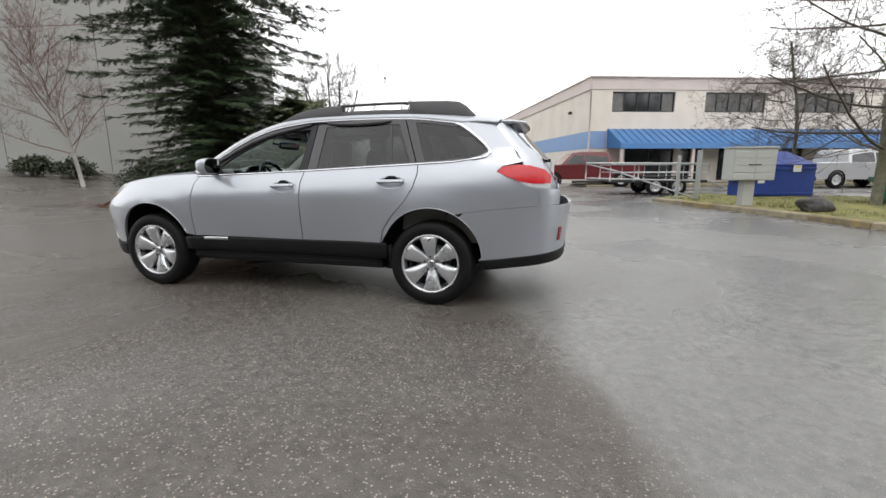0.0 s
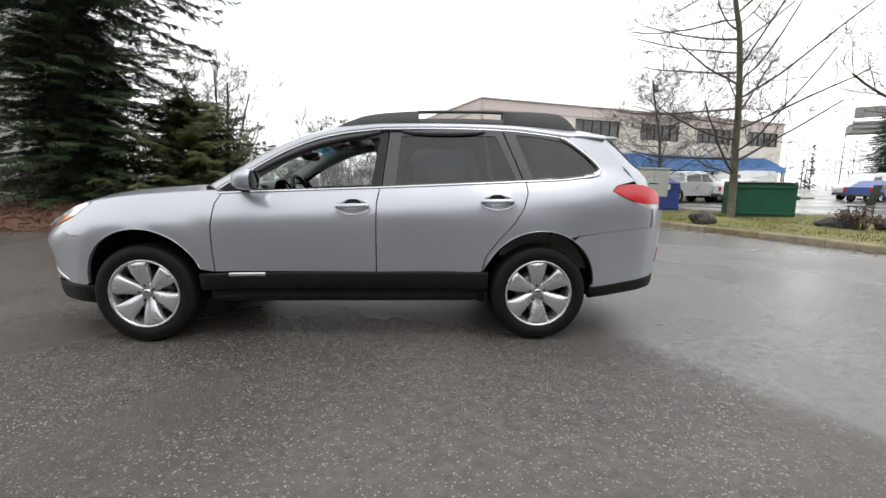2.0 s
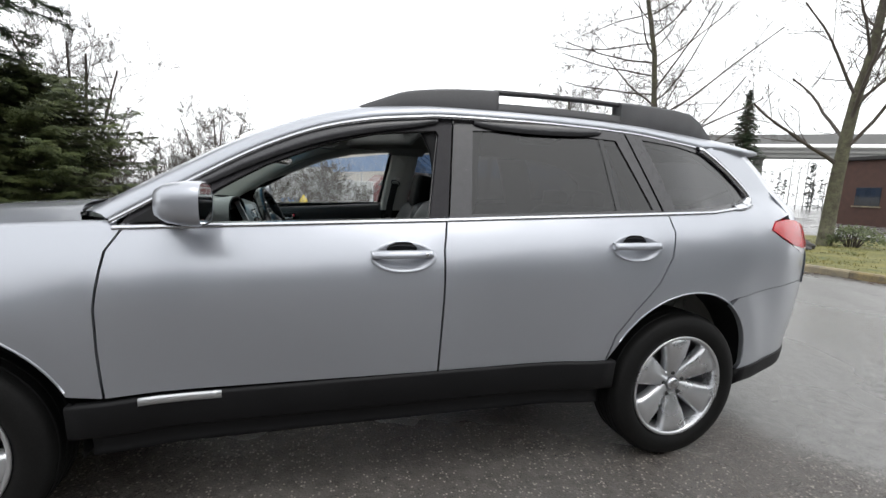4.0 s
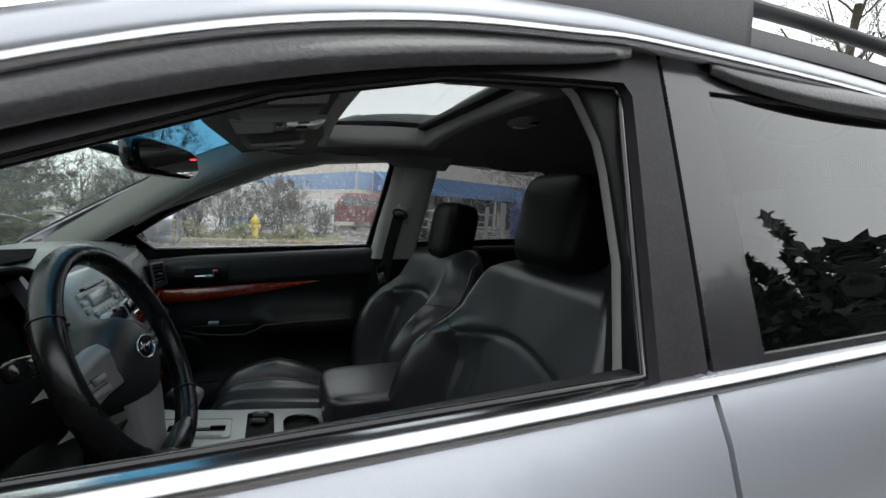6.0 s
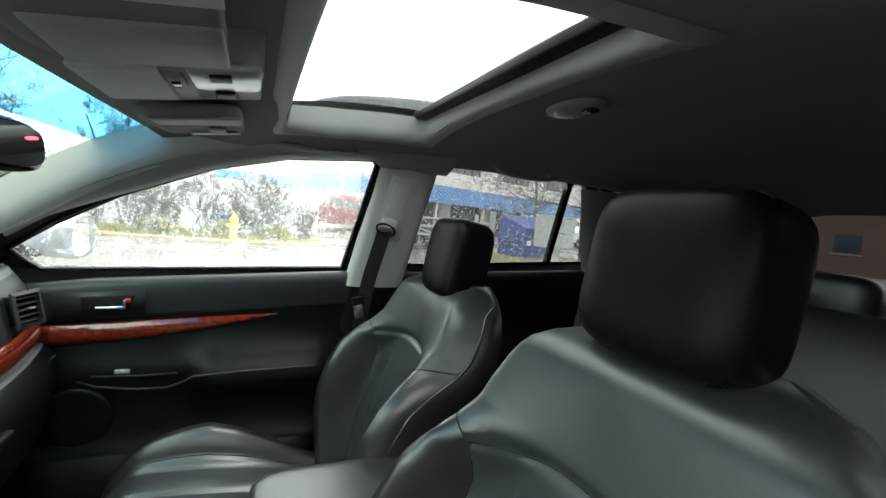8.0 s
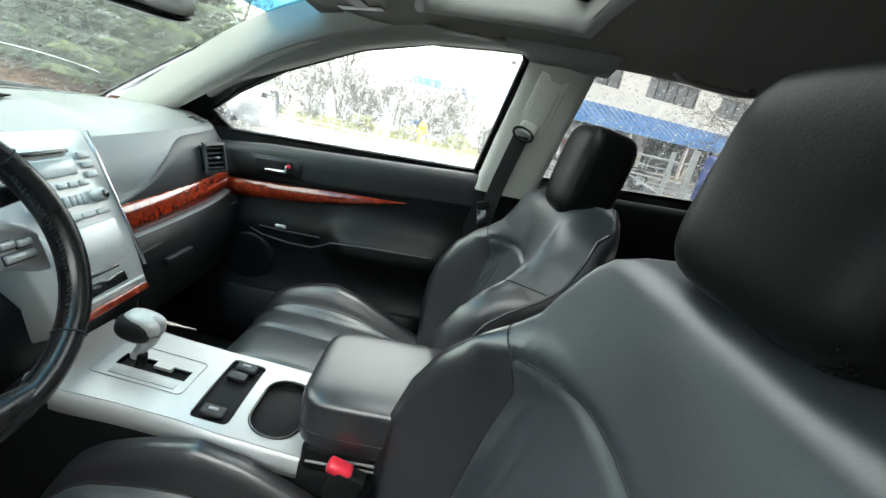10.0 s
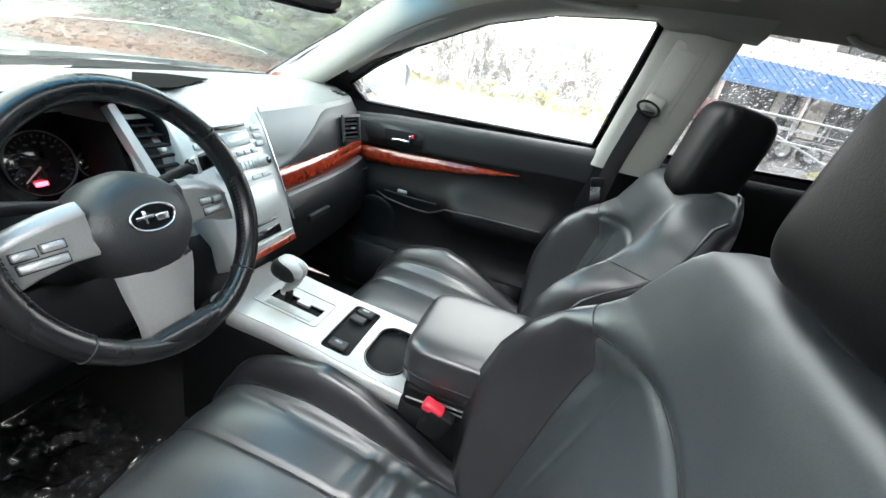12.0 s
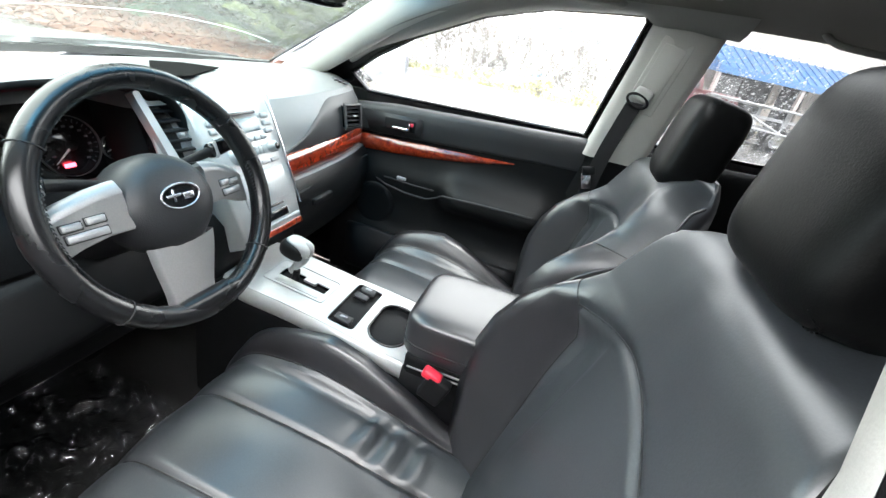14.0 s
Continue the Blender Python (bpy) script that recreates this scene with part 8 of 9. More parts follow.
bush(62, (0.5, 0.5, 0.35), 600, 0.06, DEAD, "clump of withered brown plants on the grass", at(10.9, 6.0, 0, 0.12))
for k, (x, y, s) in enumerate(((-3.4, 14.2, 1.0), (-1.9, 14.9, 1.2), (0.3, 14.8, 1.1), (1.2, 14.2, 0.7), (-5.6, 14.6, 1.2), (-8.2, 15.6, 1.3), (-2.7, 13.8, 0.9), (-4.5, 13.9, 0.9), (-0.9, 14.0, 1.0), (-6.8, 14.2, 1.1), (-0.2, 15.3, 1.2))):
    plant("bare_shrub", "leafless brown brush on the weedy verge", at(x, y), *bare_tree(70 + k, 1.7 * s, 0.7, 7, 0.05, stems=6, depth=3, thick=0.010), TWIG, TWIG, "shrub", "brush on the verge")
for k in range(3):
    bush(80 + k, (0.5, 0.4, 0.3), 500, 0.07, BLADE, "yellow-green weeds on the verge", at(-2.5 + 1.5 * k, 13.4 + 0.3 * k, 0, 0.06))

# far belts of trees: one joined mesh each
FAR_TREE = mat("far_bare_woods", (0.13, 0.12, 0.115), 0.9, var=0.3, scale=0.3, fine=3)
FAR_GREEN = mat("far_conifer_woods", (0.045, 0.06, 0.05), 0.9, var=0.4, scale=0.3, fine=3)


def woods(seed, line, tall, material, label, count, needle, fine=1):
    r = random.Random(seed)
    verts, faces = [], []
    pts = spline([(x, y, 0) for x, y in line], 20)
    for _ in range(count):
        p = pts[r.randrange(len(pts))] + Vector((r.gauss(0, 2.5), r.gauss(0, 2.5), 0))
        h = tall * r.uniform(0.55, 1.15)
        w = h * (0.16 if needle else 0.30)
        for k in range(70 * fine):
            f = r.random()
            rad = w * ((1 - f) if needle else math.sin(math.pi * min(1, 0.15 + 0.85 * f)) ** 0.6) * math.sqrt(r.random())
            a = r.uniform(0, 6.283)
            q = p + Vector((rad * math.cos(a), rad * math.sin(a), h * (0.08 + 0.92 * f) if needle else h * (0.25 + 0.75 * f)))
            u = Vector((r.gauss(0, 1), r.gauss(0, 1), r.gauss(0.2 if not needle else -0.3, 0.8))).normalized() * h * (0.07 if needle else 0.10) / math.sqrt(fine)
            e = u.orthogonal().normalized() * h * (0.018 if needle else 0.006)
            c = len(verts)
            verts += [q - u, q + e, q + u, q - e]
            faces.append((c, c + 1, c + 2, c + 3))
        c = len(verts)
        t = h * 0.012
        verts += [p + Vector((-t, 0, -0.5)), p + Vector((t, 0, -0.5)), p + Vector((t * 0.4, 0, h)), p + Vector((-t * 0.4, 0, h)), p + Vector((0, -t, -0.5)), p + Vector((0, t, -0.5)), p + Vector((0, t * 0.4, h)), p + Vector((0, -t * 0.4, h))]
        faces += [(c, c + 1, c + 2, c + 3), (c + 4, c + 5, c + 6, c + 7)]
    me = bpy.data.meshes.new("woods")
    me.from_pydata(verts, [], faces)
    me.materials.append(material)
    return tagged(new("woods", me), label, "woods", kind="stuff")


woods(1, [(40, 95), (75, 75), (105, 40), (115, 0)], 10, FAR_TREE, "hazy leafless woods in the distance", 150, False)
woods(2, [(-60, 80), (-10, 95), (40, 95)], 9, FAR_TREE, "hazy leafless woods in the distance", 130, False)
woods(3, [(60, 90), (95, 60), (110, 20)], 9, FAR_GREEN, "far dark conifers in the haze", 36, True)
woods(4, [(-45, -24), (-10, -30), (25, -30), (60, -22)], 12.5, FAR_GREEN, "line of dark conifers across the lot", 520, True)
woods(6, [(13, -20), (24, -18.5), (42, -14)], 11.5, FAR_GREEN, "dark conifers beside the lot", 230, True, 3)
woods(5, [(-50, -20), (0, -27), (50, -24)], 8, FAR_TREE, "leafless trees across the lot", 60, False)

# ---- buildings ----
CREAM = mat("cream_render", (0.66, 0.60, 0.53), 0.8, var=0.06, scale=0.8, fine=30, bump=0.15, second=(0.72, 0.67, 0.60))
CREAM_TRIM = mat("pinkish_parapet", (0.60, 0.52, 0.49), 0.75, var=0.07, scale=1.0)
BLUE_BAND = mat("pale_blue_band", (0.22, 0.34, 0.56), 0.7, var=0.08, scale=1.2)
BLUE_ROOF = mat("blue_metal_roofing", (0.06, 0.18, 0.40), 0.35, 0.2, var=0.12, scale=2.0, fine=40)
DARK_PANE = mat("dark_window_glass", (0.025, 0.027, 0.03), 0.08, var=0.4, scale=1.5, coat=0.4)
BLIND = mat("window_blind", (0.16, 0.155, 0.15), 0.6, var=0.3, scale=2.5, fine=30)
FRAME_DARK = mat("bronze_frame", (0.03, 0.028, 0.026), 0.4, 0.3, var=0.1)
GREY_WALL = mat("grey_concrete_wall", (0.30, 0.30, 0.285), 0.85, var=0.08, scale=0.5, fine=12, bump=0.15, second=(0.26, 0.26, 0.25))
BRICK_BROWN = mat("brown_brick", (0.085, 0.045, 0.035), 0.8, var=0.25, scale=3, fine=25)

BA = 19.0
BM = pose(4.05, 23.1, rise(8, 24), 0, 0, BA)
office = thing("office_building", "two-storey cream office block with a blue metal canopy and dark windows", "building", BM)
LEN, DEEP, TALL = 28.0, 24.0, 6.05


def wall_with_holes(x0, x1, z0, z1, holes, y=0.0, t=0.25):
    """A wall in the local xz plane with openings that go through it."""
    bm = bmesh.new()
    xs = sorted({x0, x1, *[h[0] for h in holes], *[h[1] for h in holes]})
    zs = sorted({z0, z1, *[h[2] for h in holes], *[h[3] for h in holes]})
    for i in range(len(xs) - 1):
        for j in range(len(zs) - 1):
            cx, cz = (xs[i] + xs[i + 1]) / 2, (zs[j] + zs[j + 1]) / 2
            if any(h[0] < cx < h[1] and h[2] < cz < h[3] for h in holes):
                continue
            bm.faces.new([bm.verts.new(p) for p in ((xs[i], y, zs[j]), (xs[i + 1], y, zs[j]), (xs[i + 1], y, zs[j + 1]), (xs[i], y, zs[j + 1]))])
    for a, b, c, d in holes:
        ring = [(a, c), (b, c), (b, d), (a, d)]
        for k in range(4):
            (p, q), (r_, s) = ring[k], ring[(k + 1) % 4]
            bm.faces.new([bm.verts.new(v) for v in ((p, y, q), (r_, y, s), (r_, y + t, s), (p, y + t, q))])
    return bm


WIN = [(1.25 + 5.6 * k, 1.25 + 5.6 * k + 3.75, 4.18, 5.30) for k in range(5)]
SHOP = [(2.2, 5.2, 0.25, 2.2), (5.6, 7.0, 0.05, 2.2), (8.0, 11.5, 0.25, 2.2), (12.0, 13.4, 0.05, 2.2), (14.6, 18.4, 0.25, 2.2), (19.0, 20.4, 0.05, 2.2), (21.2, 25.5, 0.25, 2.2)]
part("front_wall", wall_with_holes(0, LEN, -0.3, TALL, WIN + SHOP), CREAM, office, smooth=False)
bm = box_of((0.125, DEEP / 2, TALL / 2 - 0.1), (0.25, DEEP - 0.02, TALL + 0.2))
part("side_wall", bm, CREAM, office, smooth=False)
part("side_wall", box_of((LEN - 0.125, DEEP / 2, TALL / 2 - 0.1), (0.25, DEEP - 0.02, TALL + 0.2)), CREAM, office, smooth=False)
part("back_wall", box_of((LEN / 2, DEEP, TALL / 2 - 0.1), (LEN, 0.25, TALL + 0.2)), CREAM, office, smooth=False)
part("roof", box_of((LEN / 2, DEEP / 2, TALL - 0.25), (LEN - 0.6, DEEP - 0.3, 0.2)), GREY_WALL, office, smooth=False)
part("parapet", box_of((LEN / 2, 0.06, TALL - 0.32), (LEN + 0.04, 0.20, 0.66), 0.02), CREAM_TRIM, office, smooth=False)
part("parapet_cap", box_of((LEN / 2, 0.06, TALL + 0.04), (LEN + 0.2, 0.4, 0.08), 0.02), CREAM_TRIM, office, smooth=False)
part("parapet", box_of((-0.02, DEEP / 2, TALL - 0.32), (0.12, DEEP, 0.66), 0.02), CREAM_TRIM, office, smooth=False)
part("parapet_cap", box_of((0.05, DEEP / 2, TALL + 0.04), (0.4, DEEP, 0.08), 0.02), CREAM_TRIM, office, smooth=False)
part("painted_band", box_of((-0.012, DEEP / 2, 2.62), (0.02, DEEP, 0.98)), BLUE_BAND, office, smooth=False)
part("painted_band", box_of((0.5, -0.012, 2.62), (1.0, 0.02, 0.98)), BLUE_BAND, office, smooth=False)
part("downpipe", tube([(-0.05, -0.06, 0.1), (-0.05, -0.06, 5.3)], 0.05), CREAM_TRIM, office)
part("wall_lamp", box_of((-0.12, 3.0, 4.45), (0.2, 0.22, 0.16), 0.02), GREY_PLASTIC, office)
for a, b, c, d in WIN:
    bm = bmesh.new()
    for k in range(6):
        x = a + (b - a) * k / 5
        rbox(bm, (x + (0.03 if k == 0 else -0.03 if k == 5 else 0), 0.12, (c + d) / 2), (0.06 if k in (0, 5) else 0.045, 0.06, d - c - 0.1))
    rbox(bm, ((a + b) / 2, 0.12, c + 0.03), (b - a, 0.08, 0.06))
    rbox(bm, ((a + b) / 2, 0.12, d - 0.03), (b - a, 0.08, 0.06))
    w = part("window", bm, FRAME_DARK, office, "long dark upper window", smooth=False)
    for k in range(5):
        x0 = a + (b - a) * k / 5
        part("pane", box_of((x0 + (b - a) / 10, 0.15, (c + d) / 2), ((b - a) / 5 - 0.05, 0.012, d - c - 0.12)), DARK_PANE if k % 4 else BLIND, w, smooth=False)
for i, (a, b, c, d) in enumerate(SHOP):
    n = max(2, int((b - a) / 1.1))
    bm = bmesh.new()
    for k in range(n + 1):
        rbox(bm, (a + (b - a) * k / n, 0.12, (c + d) / 2), (0.07, 0.07, d - c))
    rbox(bm, ((a + b) / 2, 0.12, c + 0.04), (b - a, 0.08, 0.08))
    rbox(bm, ((a + b) / 2, 0.12, d - 0.04), (b - a, 0.08, 0.08))
    w = part("shop_window", bm, FRAME_DARK, office, smooth=False)
    for k in range(n):
        x0 = a + (b - a) * k / n
        part("pane", box_of((x0 + (b - a) / n / 2, 0.16, (c + d) / 2), ((b - a) / n - 0.06, 0.012, d - c - 0.1)), DARK_PANE, w, smooth=False)
# canopy of standing-seam metal
CX0, CX1 = 1.05, 26.0
bm = bmesh.new()
vs = grid(bm, [[Vector((x, y, z)) for y, z in ((-0.02, 3.22), (-1.75, 2.32), (-1.78, 2.05), (-1.70, 2.05), (-0.02, 2.15))] for x in (CX0, CX1)])
cap(bm, vs[0])
cap(bm, vs[1][::-1])
can = part("canopy", bm, BLUE_ROOF, office, "blue standing-seam metal canopy", smooth=False)
slope = math.degrees(math.atan2(0.90, 1.73))
for k in range(60):
    x = CX0 + 0.02 + (CX1 - CX0 - 0.04) * k / 59
    part("seam_rib", box_of((x, -0.885, 2.79), (0.035, 1.96, 0.05), 0, rot3(slope, 0, 0)), BLUE_ROOF, can, smooth=False)
for k in range(7):
    x = CX0 + 0.15 + (CX1 - CX0 - 0.3) * k / 6
    part("post", box_of((x, -1.62, 1.0), (0.16, 0.16, 2.15), 0.01), CREAM_TRIM, can, smooth=False)
part("sidewalk", box_of((LEN / 2, -1.2, 0.06), (LEN + 2, 2.4, 0.14), 0.02), CONCRETE, office, smooth=False)

# plain grey hall at the lot's far left
hall = thing("grey_hall", "large plain grey windowless hall with a flat roof", "building", pose(-46, 11.6, rise(-30, 14) - 0.2, 0, 0, 14.5))
part("wall", box_of((13.4, 8, 5.3), (26.8, 16, 10.9)), GREY_WALL, hall, smooth=False)
part("roof_edge", box_of((13.4, 8, 10.82), (26.95, 16.2, 0.16), 0.02), GREY_PLASTIC, hall, smooth=False)
for k in range(4):
    part("wall_joint", box_of((3.2 + 6.4 * k, -0.004, 5.3), (0.03, 0.012, 10.7)), GREY_PLASTIC, hall, smooth=False)
CABLE = mat("rusty_cable", (0.12, 0.06, 0.05), 0.7, var=0.2)
for z in (8.9, 7.45):
    solo("cable", tube([(-48 + 2.0 * k, 9.6 + 0.42 * k, rise(-30, 14) + z - 0.10 * math.sin(math.pi * k / 14)) for k in range(15)], 0.022, 5), CABLE, "thin brown cable strung before the grey wall", "cable")

# brown brick building behind the car
brick = thing("brick_building", "low brown brick building with small windows", "building", pose(38, 12.5, 0, 0, 0, 84))
part("wall", box_of((0, 0, 2.1), (13, 8, 4.4)), BRICK_BROWN, brick, smooth=False)
part("roof", box_of((0, 0, 4.4), (13.6, 8.6, 0.25), 0.03), FRAME_DARK, brick, smooth=False)
for k in range(4):
    part("window", box_of((-4.6 + 3.1 * k, 3.99, 1.9), (1.5, 0.06, 1.2), 0.01), DARK_PANE, brick, smooth=False)
    part("window_sill", box_of((-4.6 + 3.1 * k, 4.03, 1.24), (1.7, 0.14, 0.09), 0.01), CONCRETE, brick, smooth=False)

# raised road in the distance
DECK = mat("weathered_steel_grey", (0.27, 0.27, 0.265), 0.7, 0.1, var=0.15, scale=0.6)
via = thing("viaduct", "grey elevated road on round columns in the haze", "viaduct", pose(62, 40, -0.8, 0, 0, -38))
part("deck", box_of((11, 0, 8.6), (48, 5, 1.0), 0.05), DECK, via, smooth=False)
part("railing", box_of((11, -2.5, 10.2), (48, 0.15, 1.2), 0.02), DECK, via, smooth=False)
for k in range(3):
    part("beam", box_of((11, -2.62, 8.0 + 0.55 * k), (48, 0.12, 0.22), 0.02), GREY_WALL, via, smooth=False)
for k in range(5):
    part("column", lathe(bmesh.new(), [(0.55, -1), (0.55, 7.6), (1.0, 8.1), (0, 8.1)], Matrix.Translation((-6 + 10 * k, 0, 0)), 16), GREY_WALL, via)

# ---- things on the lot ----
PAINT_BLUE = mat("blue_bin_paint", (0.018, 0.05, 0.26), 0.45, var=0.15, scale=2, fine=30, bump=0.1)
PAINT_GREEN = mat("green_bin_paint", (0.012, 0.10, 0.055), 0.45, var=0.2, scale=2, fine=30, bump=0.1)
BOX_GREY = mat("mailbox_enamel", (0.42, 0.43, 0.41), 0.5, var=0.06, scale=3)
GALV = mat("galvanised_steel", (0.45, 0.46, 0.47), 0.45, 0.6, var=0.15, scale=8)
HYD_YELLOW = mat("hydrant_yellow", (0.78, 0.58, 0.05), 0.5, var=0.12, scale=9)
WHITE_PAINT = mat("white_car_paint", (0.68, 0.69, 0.70), 0.25, var=0.04, coat=0.6)
SILVER_CAR = mat("grey_car_paint", (0.52, 0.53, 0.55), 0.3, 0.4, var=0.04, coat=0.7)
BLUE_CAR = mat("blue_car_paint", (0.03, 0.08, 0.30), 0.3, 0.2, var=0.05, coat=0.7)
RED_CAR = mat("red_car_paint", (0.13, 0.018, 0.02), 0.3, var=0.05, coat=0.7)
DARK_CAR = mat("dark_car_paint", (0.03, 0.032, 0.035), 0.3, var=0.05, coat=0.7)

mail = thing("cluster_mailbox", "pale grey cluster mailbox on a pedestal behind the kerb", "mailbox", at(6.95, 8.45, 12, 0.10))
part("pedestal", box_of((0, 0, 0.33), (0.28, 0.22, 0.70), 0.015), BOX_GREY, mail, smooth=False)
part("foot", box_of((0, 0, 0.015), (0.4, 0.34, 0.04), 0.01), CONCRETE, mail, smooth=False)
part("cabinet", box_of((0, 0, 1.04), (1.02, 0.46, 0.78), 0.02), BOX_GREY, mail, smooth=False)
part("hood", box_of((0, -0.01, 1.445), (1.06, 0.50, 0.035), 0.01), BOX_GREY, mail, smooth=False)
for i in range(4):
    for j in range(2):
        part("letter_door", box_of((-0.25 + 0.5 * j, -0.235, 0.745 + 0.175 * i), (0.47, 0.012, 0.155), 0.006), BOX_GREY, mail, smooth=False)
        part("lock", lathe(bmesh.new(), [(0, 0.006), (0.012, 0.006), (0.013, 0)], Matrix.Translation((-0.08 + 0.5 * j, -0.241, 0.745 + 0.175 * i)) @ rot3(90, 0, 0).to_4x4(), 10), GALV, mail)
part("slot", box_of((0.0, -0.243, 1.03), (0.30, 0.006, 0.02)), GLOSS_BLACK, mail, smooth=False)


def skip_bin(name, label, m, w, d, h, paint, ribs, sloped):
    t = thing(name, label, "bin", m)
    bm = bmesh.new()
    back, front = h, h * (0.72 if sloped else 0.97)
    rows = [[Vector(p) for p in ((-w / 2 + k * 0.02, -d / 2, 0.08), (-w / 2, d / 2, 0.08), (-w / 2, d / 2, back), (-w / 2, -d / 2, front))] for k in (0,)]
    prism(bm, [(-d / 2, 0.08), (d / 2, 0.08), (d / 2, back), (-d / 2, front)], w, Matrix(((0, 0, 1, -w / 2), (1, 0, 0, 0), (0, 1, 0, 0), (0, 0, 0, 1))))
    part("body", bm, paint, t, smooth=False)
    for k in range(ribs):
        z = 0.2 + (front - 0.3) * k / max(1, ribs - 1)
        part("rib", box_of((0, -d / 2 - 0.02, z), (w, 0.045, 0.07), 0.008), paint, t, smooth=False)
    for s in (-1, 1):
        part("fork_pocket", box_of((s * (w / 2 + 0.06), 0, front * 0.62), (0.13, d * 0.85, 0.13), 0.012), paint, t, smooth=False)
        part("lid", box_of((s * w / 4, 0, (back + front) / 2 + 0.03), (w / 2 - 0.02, math.hypot(d, back - front) + 0.06, 0.04), 0.012, rot3(math.degrees(math.atan2(back - front, d)), 0, 0)), paint if sloped else BLACK_PLASTIC, t, smooth=False)
        for e in (-1, 1):
            part("skid", box_of((s * (w / 2 - 0.12), e * (d / 2 - 0.15), 0.045), (0.14, 0.14, 0.09), 0.01), DARK_METAL, t, smooth=False)
    return t


bb = skip_bin("blue_dumpster", "bright blue steel dumpster with sloped lids and a white label", at(9.25, 12.9, 14), 1.95, 1.25, 1.52, PAINT_BLUE, 2, True)
part("label", box_of((0.35, -0.665, 1.0), (0.26, 0.006, 0.20)), WHITE_INK, bb, smooth=False)
part("label", box_of((-0.75, -0.665, 0.62), (0.22, 0.006, 0.16)), WHITE_INK, bb, smooth=False)
part("label_band", box_of((0.35, -0.669, 1.06), (0.20, 0.004, 0.05)), YELLOW_INK, bb, smooth=False)
skip_bin("green_dumpster", "dark green steel dumpster standing on the grass edge", at(11.75, 10.35, -22), 1.75, 1.2, 1.18, PAINT_GREEN, 2, False)


def boulder(seed, size, m, label):
    bm = bmesh.new()
    bmesh.ops.create_icosphere(bm, subdivisions=4, radius=1)
    for v in bm.verts:
        q = v.co.normalized()
        k = 1 + 0.35 * noise.noise(q * 1.3 + Vector((seed, 0, 0))) + 0.10 * noise.noise(q * 4 + Vector((seed, 0, 0)))
        v.co = Vector((q.x * size[0], q.y * size[1], q.z * size[2])) * k
    return solo("boulder", bm, ROCK, label, "rock", m=m)


boulder(3, (0.38, 0.25, 0.22), at(7.95, 7.35, 25, 0.22), "dark angular boulder on the grass behind the kerb")
boulder(6, (0.45, 0.35, 0.18), at(10.9, 6.6, 10, 0.16), "low grey boulder on the grass")
boulder(9, (0.55, 0.36, 0.20), at(11.7, 5.9, 60, 0.16), "low grey boulder on the grass")

hyd = thing("fire_hydrant", "yellow fire hydrant on a weedy verge", "hydrant", at(-0.7, 13.45, 0, 0.08))
part("barrel", lathe(bmesh.new(), [(0.14, 0), (0.14, 0.04), (0.10, 0.06), (0.095, 0.45), (0.13, 0.47), (0.13, 0.52), (0.10, 0.60), (0.05, 0.66), (0.03, 0.72), (0, 0.72)], None, 20), HYD_YELLOW, hyd)
for s in (-1, 1):
    part("outlet", lathe(bmesh.new(), [(0.0, 0.17), (0.05, 0.17), (0.06, 0.15), (0.05, 0.08)], Matrix.Translation((0, 0, 0.36)) @ rot3(0, 90 * s, 0).to_4x4(), 14), HYD_YELLOW, hyd)
part("outlet", lathe(bmesh.new(), [(0.0, 0.19), (0.065, 0.19), (0.075, 0.16), (0.06, 0.08)], Matrix.Translation((0, 0, 0.33)) @ rot3(90, 0, 0).to_4x4(), 14), HYD_YELLOW, hyd)

# swing gate by the kerb's end
gate = thing("swing_gate", "galvanised pipe swing gate hung on a square post", "gate", at(6.55, 11.0, 168))
part("post", box_of((0, 0, 0.78), (0.14, 0.14, 1.6), 0.008), GALV, gate, smooth=False)
part("post", box_of((0.55, 0.1, 0.70), (0.10, 0.10, 1.45), 0.008), GALV, gate, smooth=False)
part("rail", tube([(0.05, 0, 1.18), (3.4, -0.4, 1.22)], 0.03), GALV, gate)
part("rail", tube([(0.05, 0, 0.66), (3.4, -0.4, 0.70)], 0.025), GALV, gate)
part("brace", tube([(0.05, 0, 0.12), (2.4, -0.3, 0.95), (3.4, -0.4, 1.2)], 0.025), GALV, gate)
part("upright", tube([(3.4, -0.4, 0.62), (3.4, -0.4, 1.24)], 0.025), GALV, gate)
part("upright", tube([(1.7, -0.2, 0.66), (1.7, -0.2, 1.2)], 0.02), GALV, gate)


def simple_wheel(host, x, y, r, w, side):
    m = Matrix.Translation((x, y, r)) @ rot3(90, 0, 0).to_4x4()
    t = part("wheel", lathe(bmesh.new(), [(r * 0.62, -w / 2), (r * 0.95, -w / 2), (r, -w * 0.35), (r, w * 0.35), (r * 0.95, w / 2), (r * 0.62, w / 2)], m, 24), RUBBER, host)
    s = 1 if side < 0 else -1
    part("rim", lathe(bmesh.new(), [(0.0, s * w * 0.36), (r * 0.2, s * w * 0.38), (r * 0.5, s * w * 0.3), (r * 0.62, s * w * 0.5), (r * 0.64, s * w * 0.3)], m, 20), ALLOY, t)


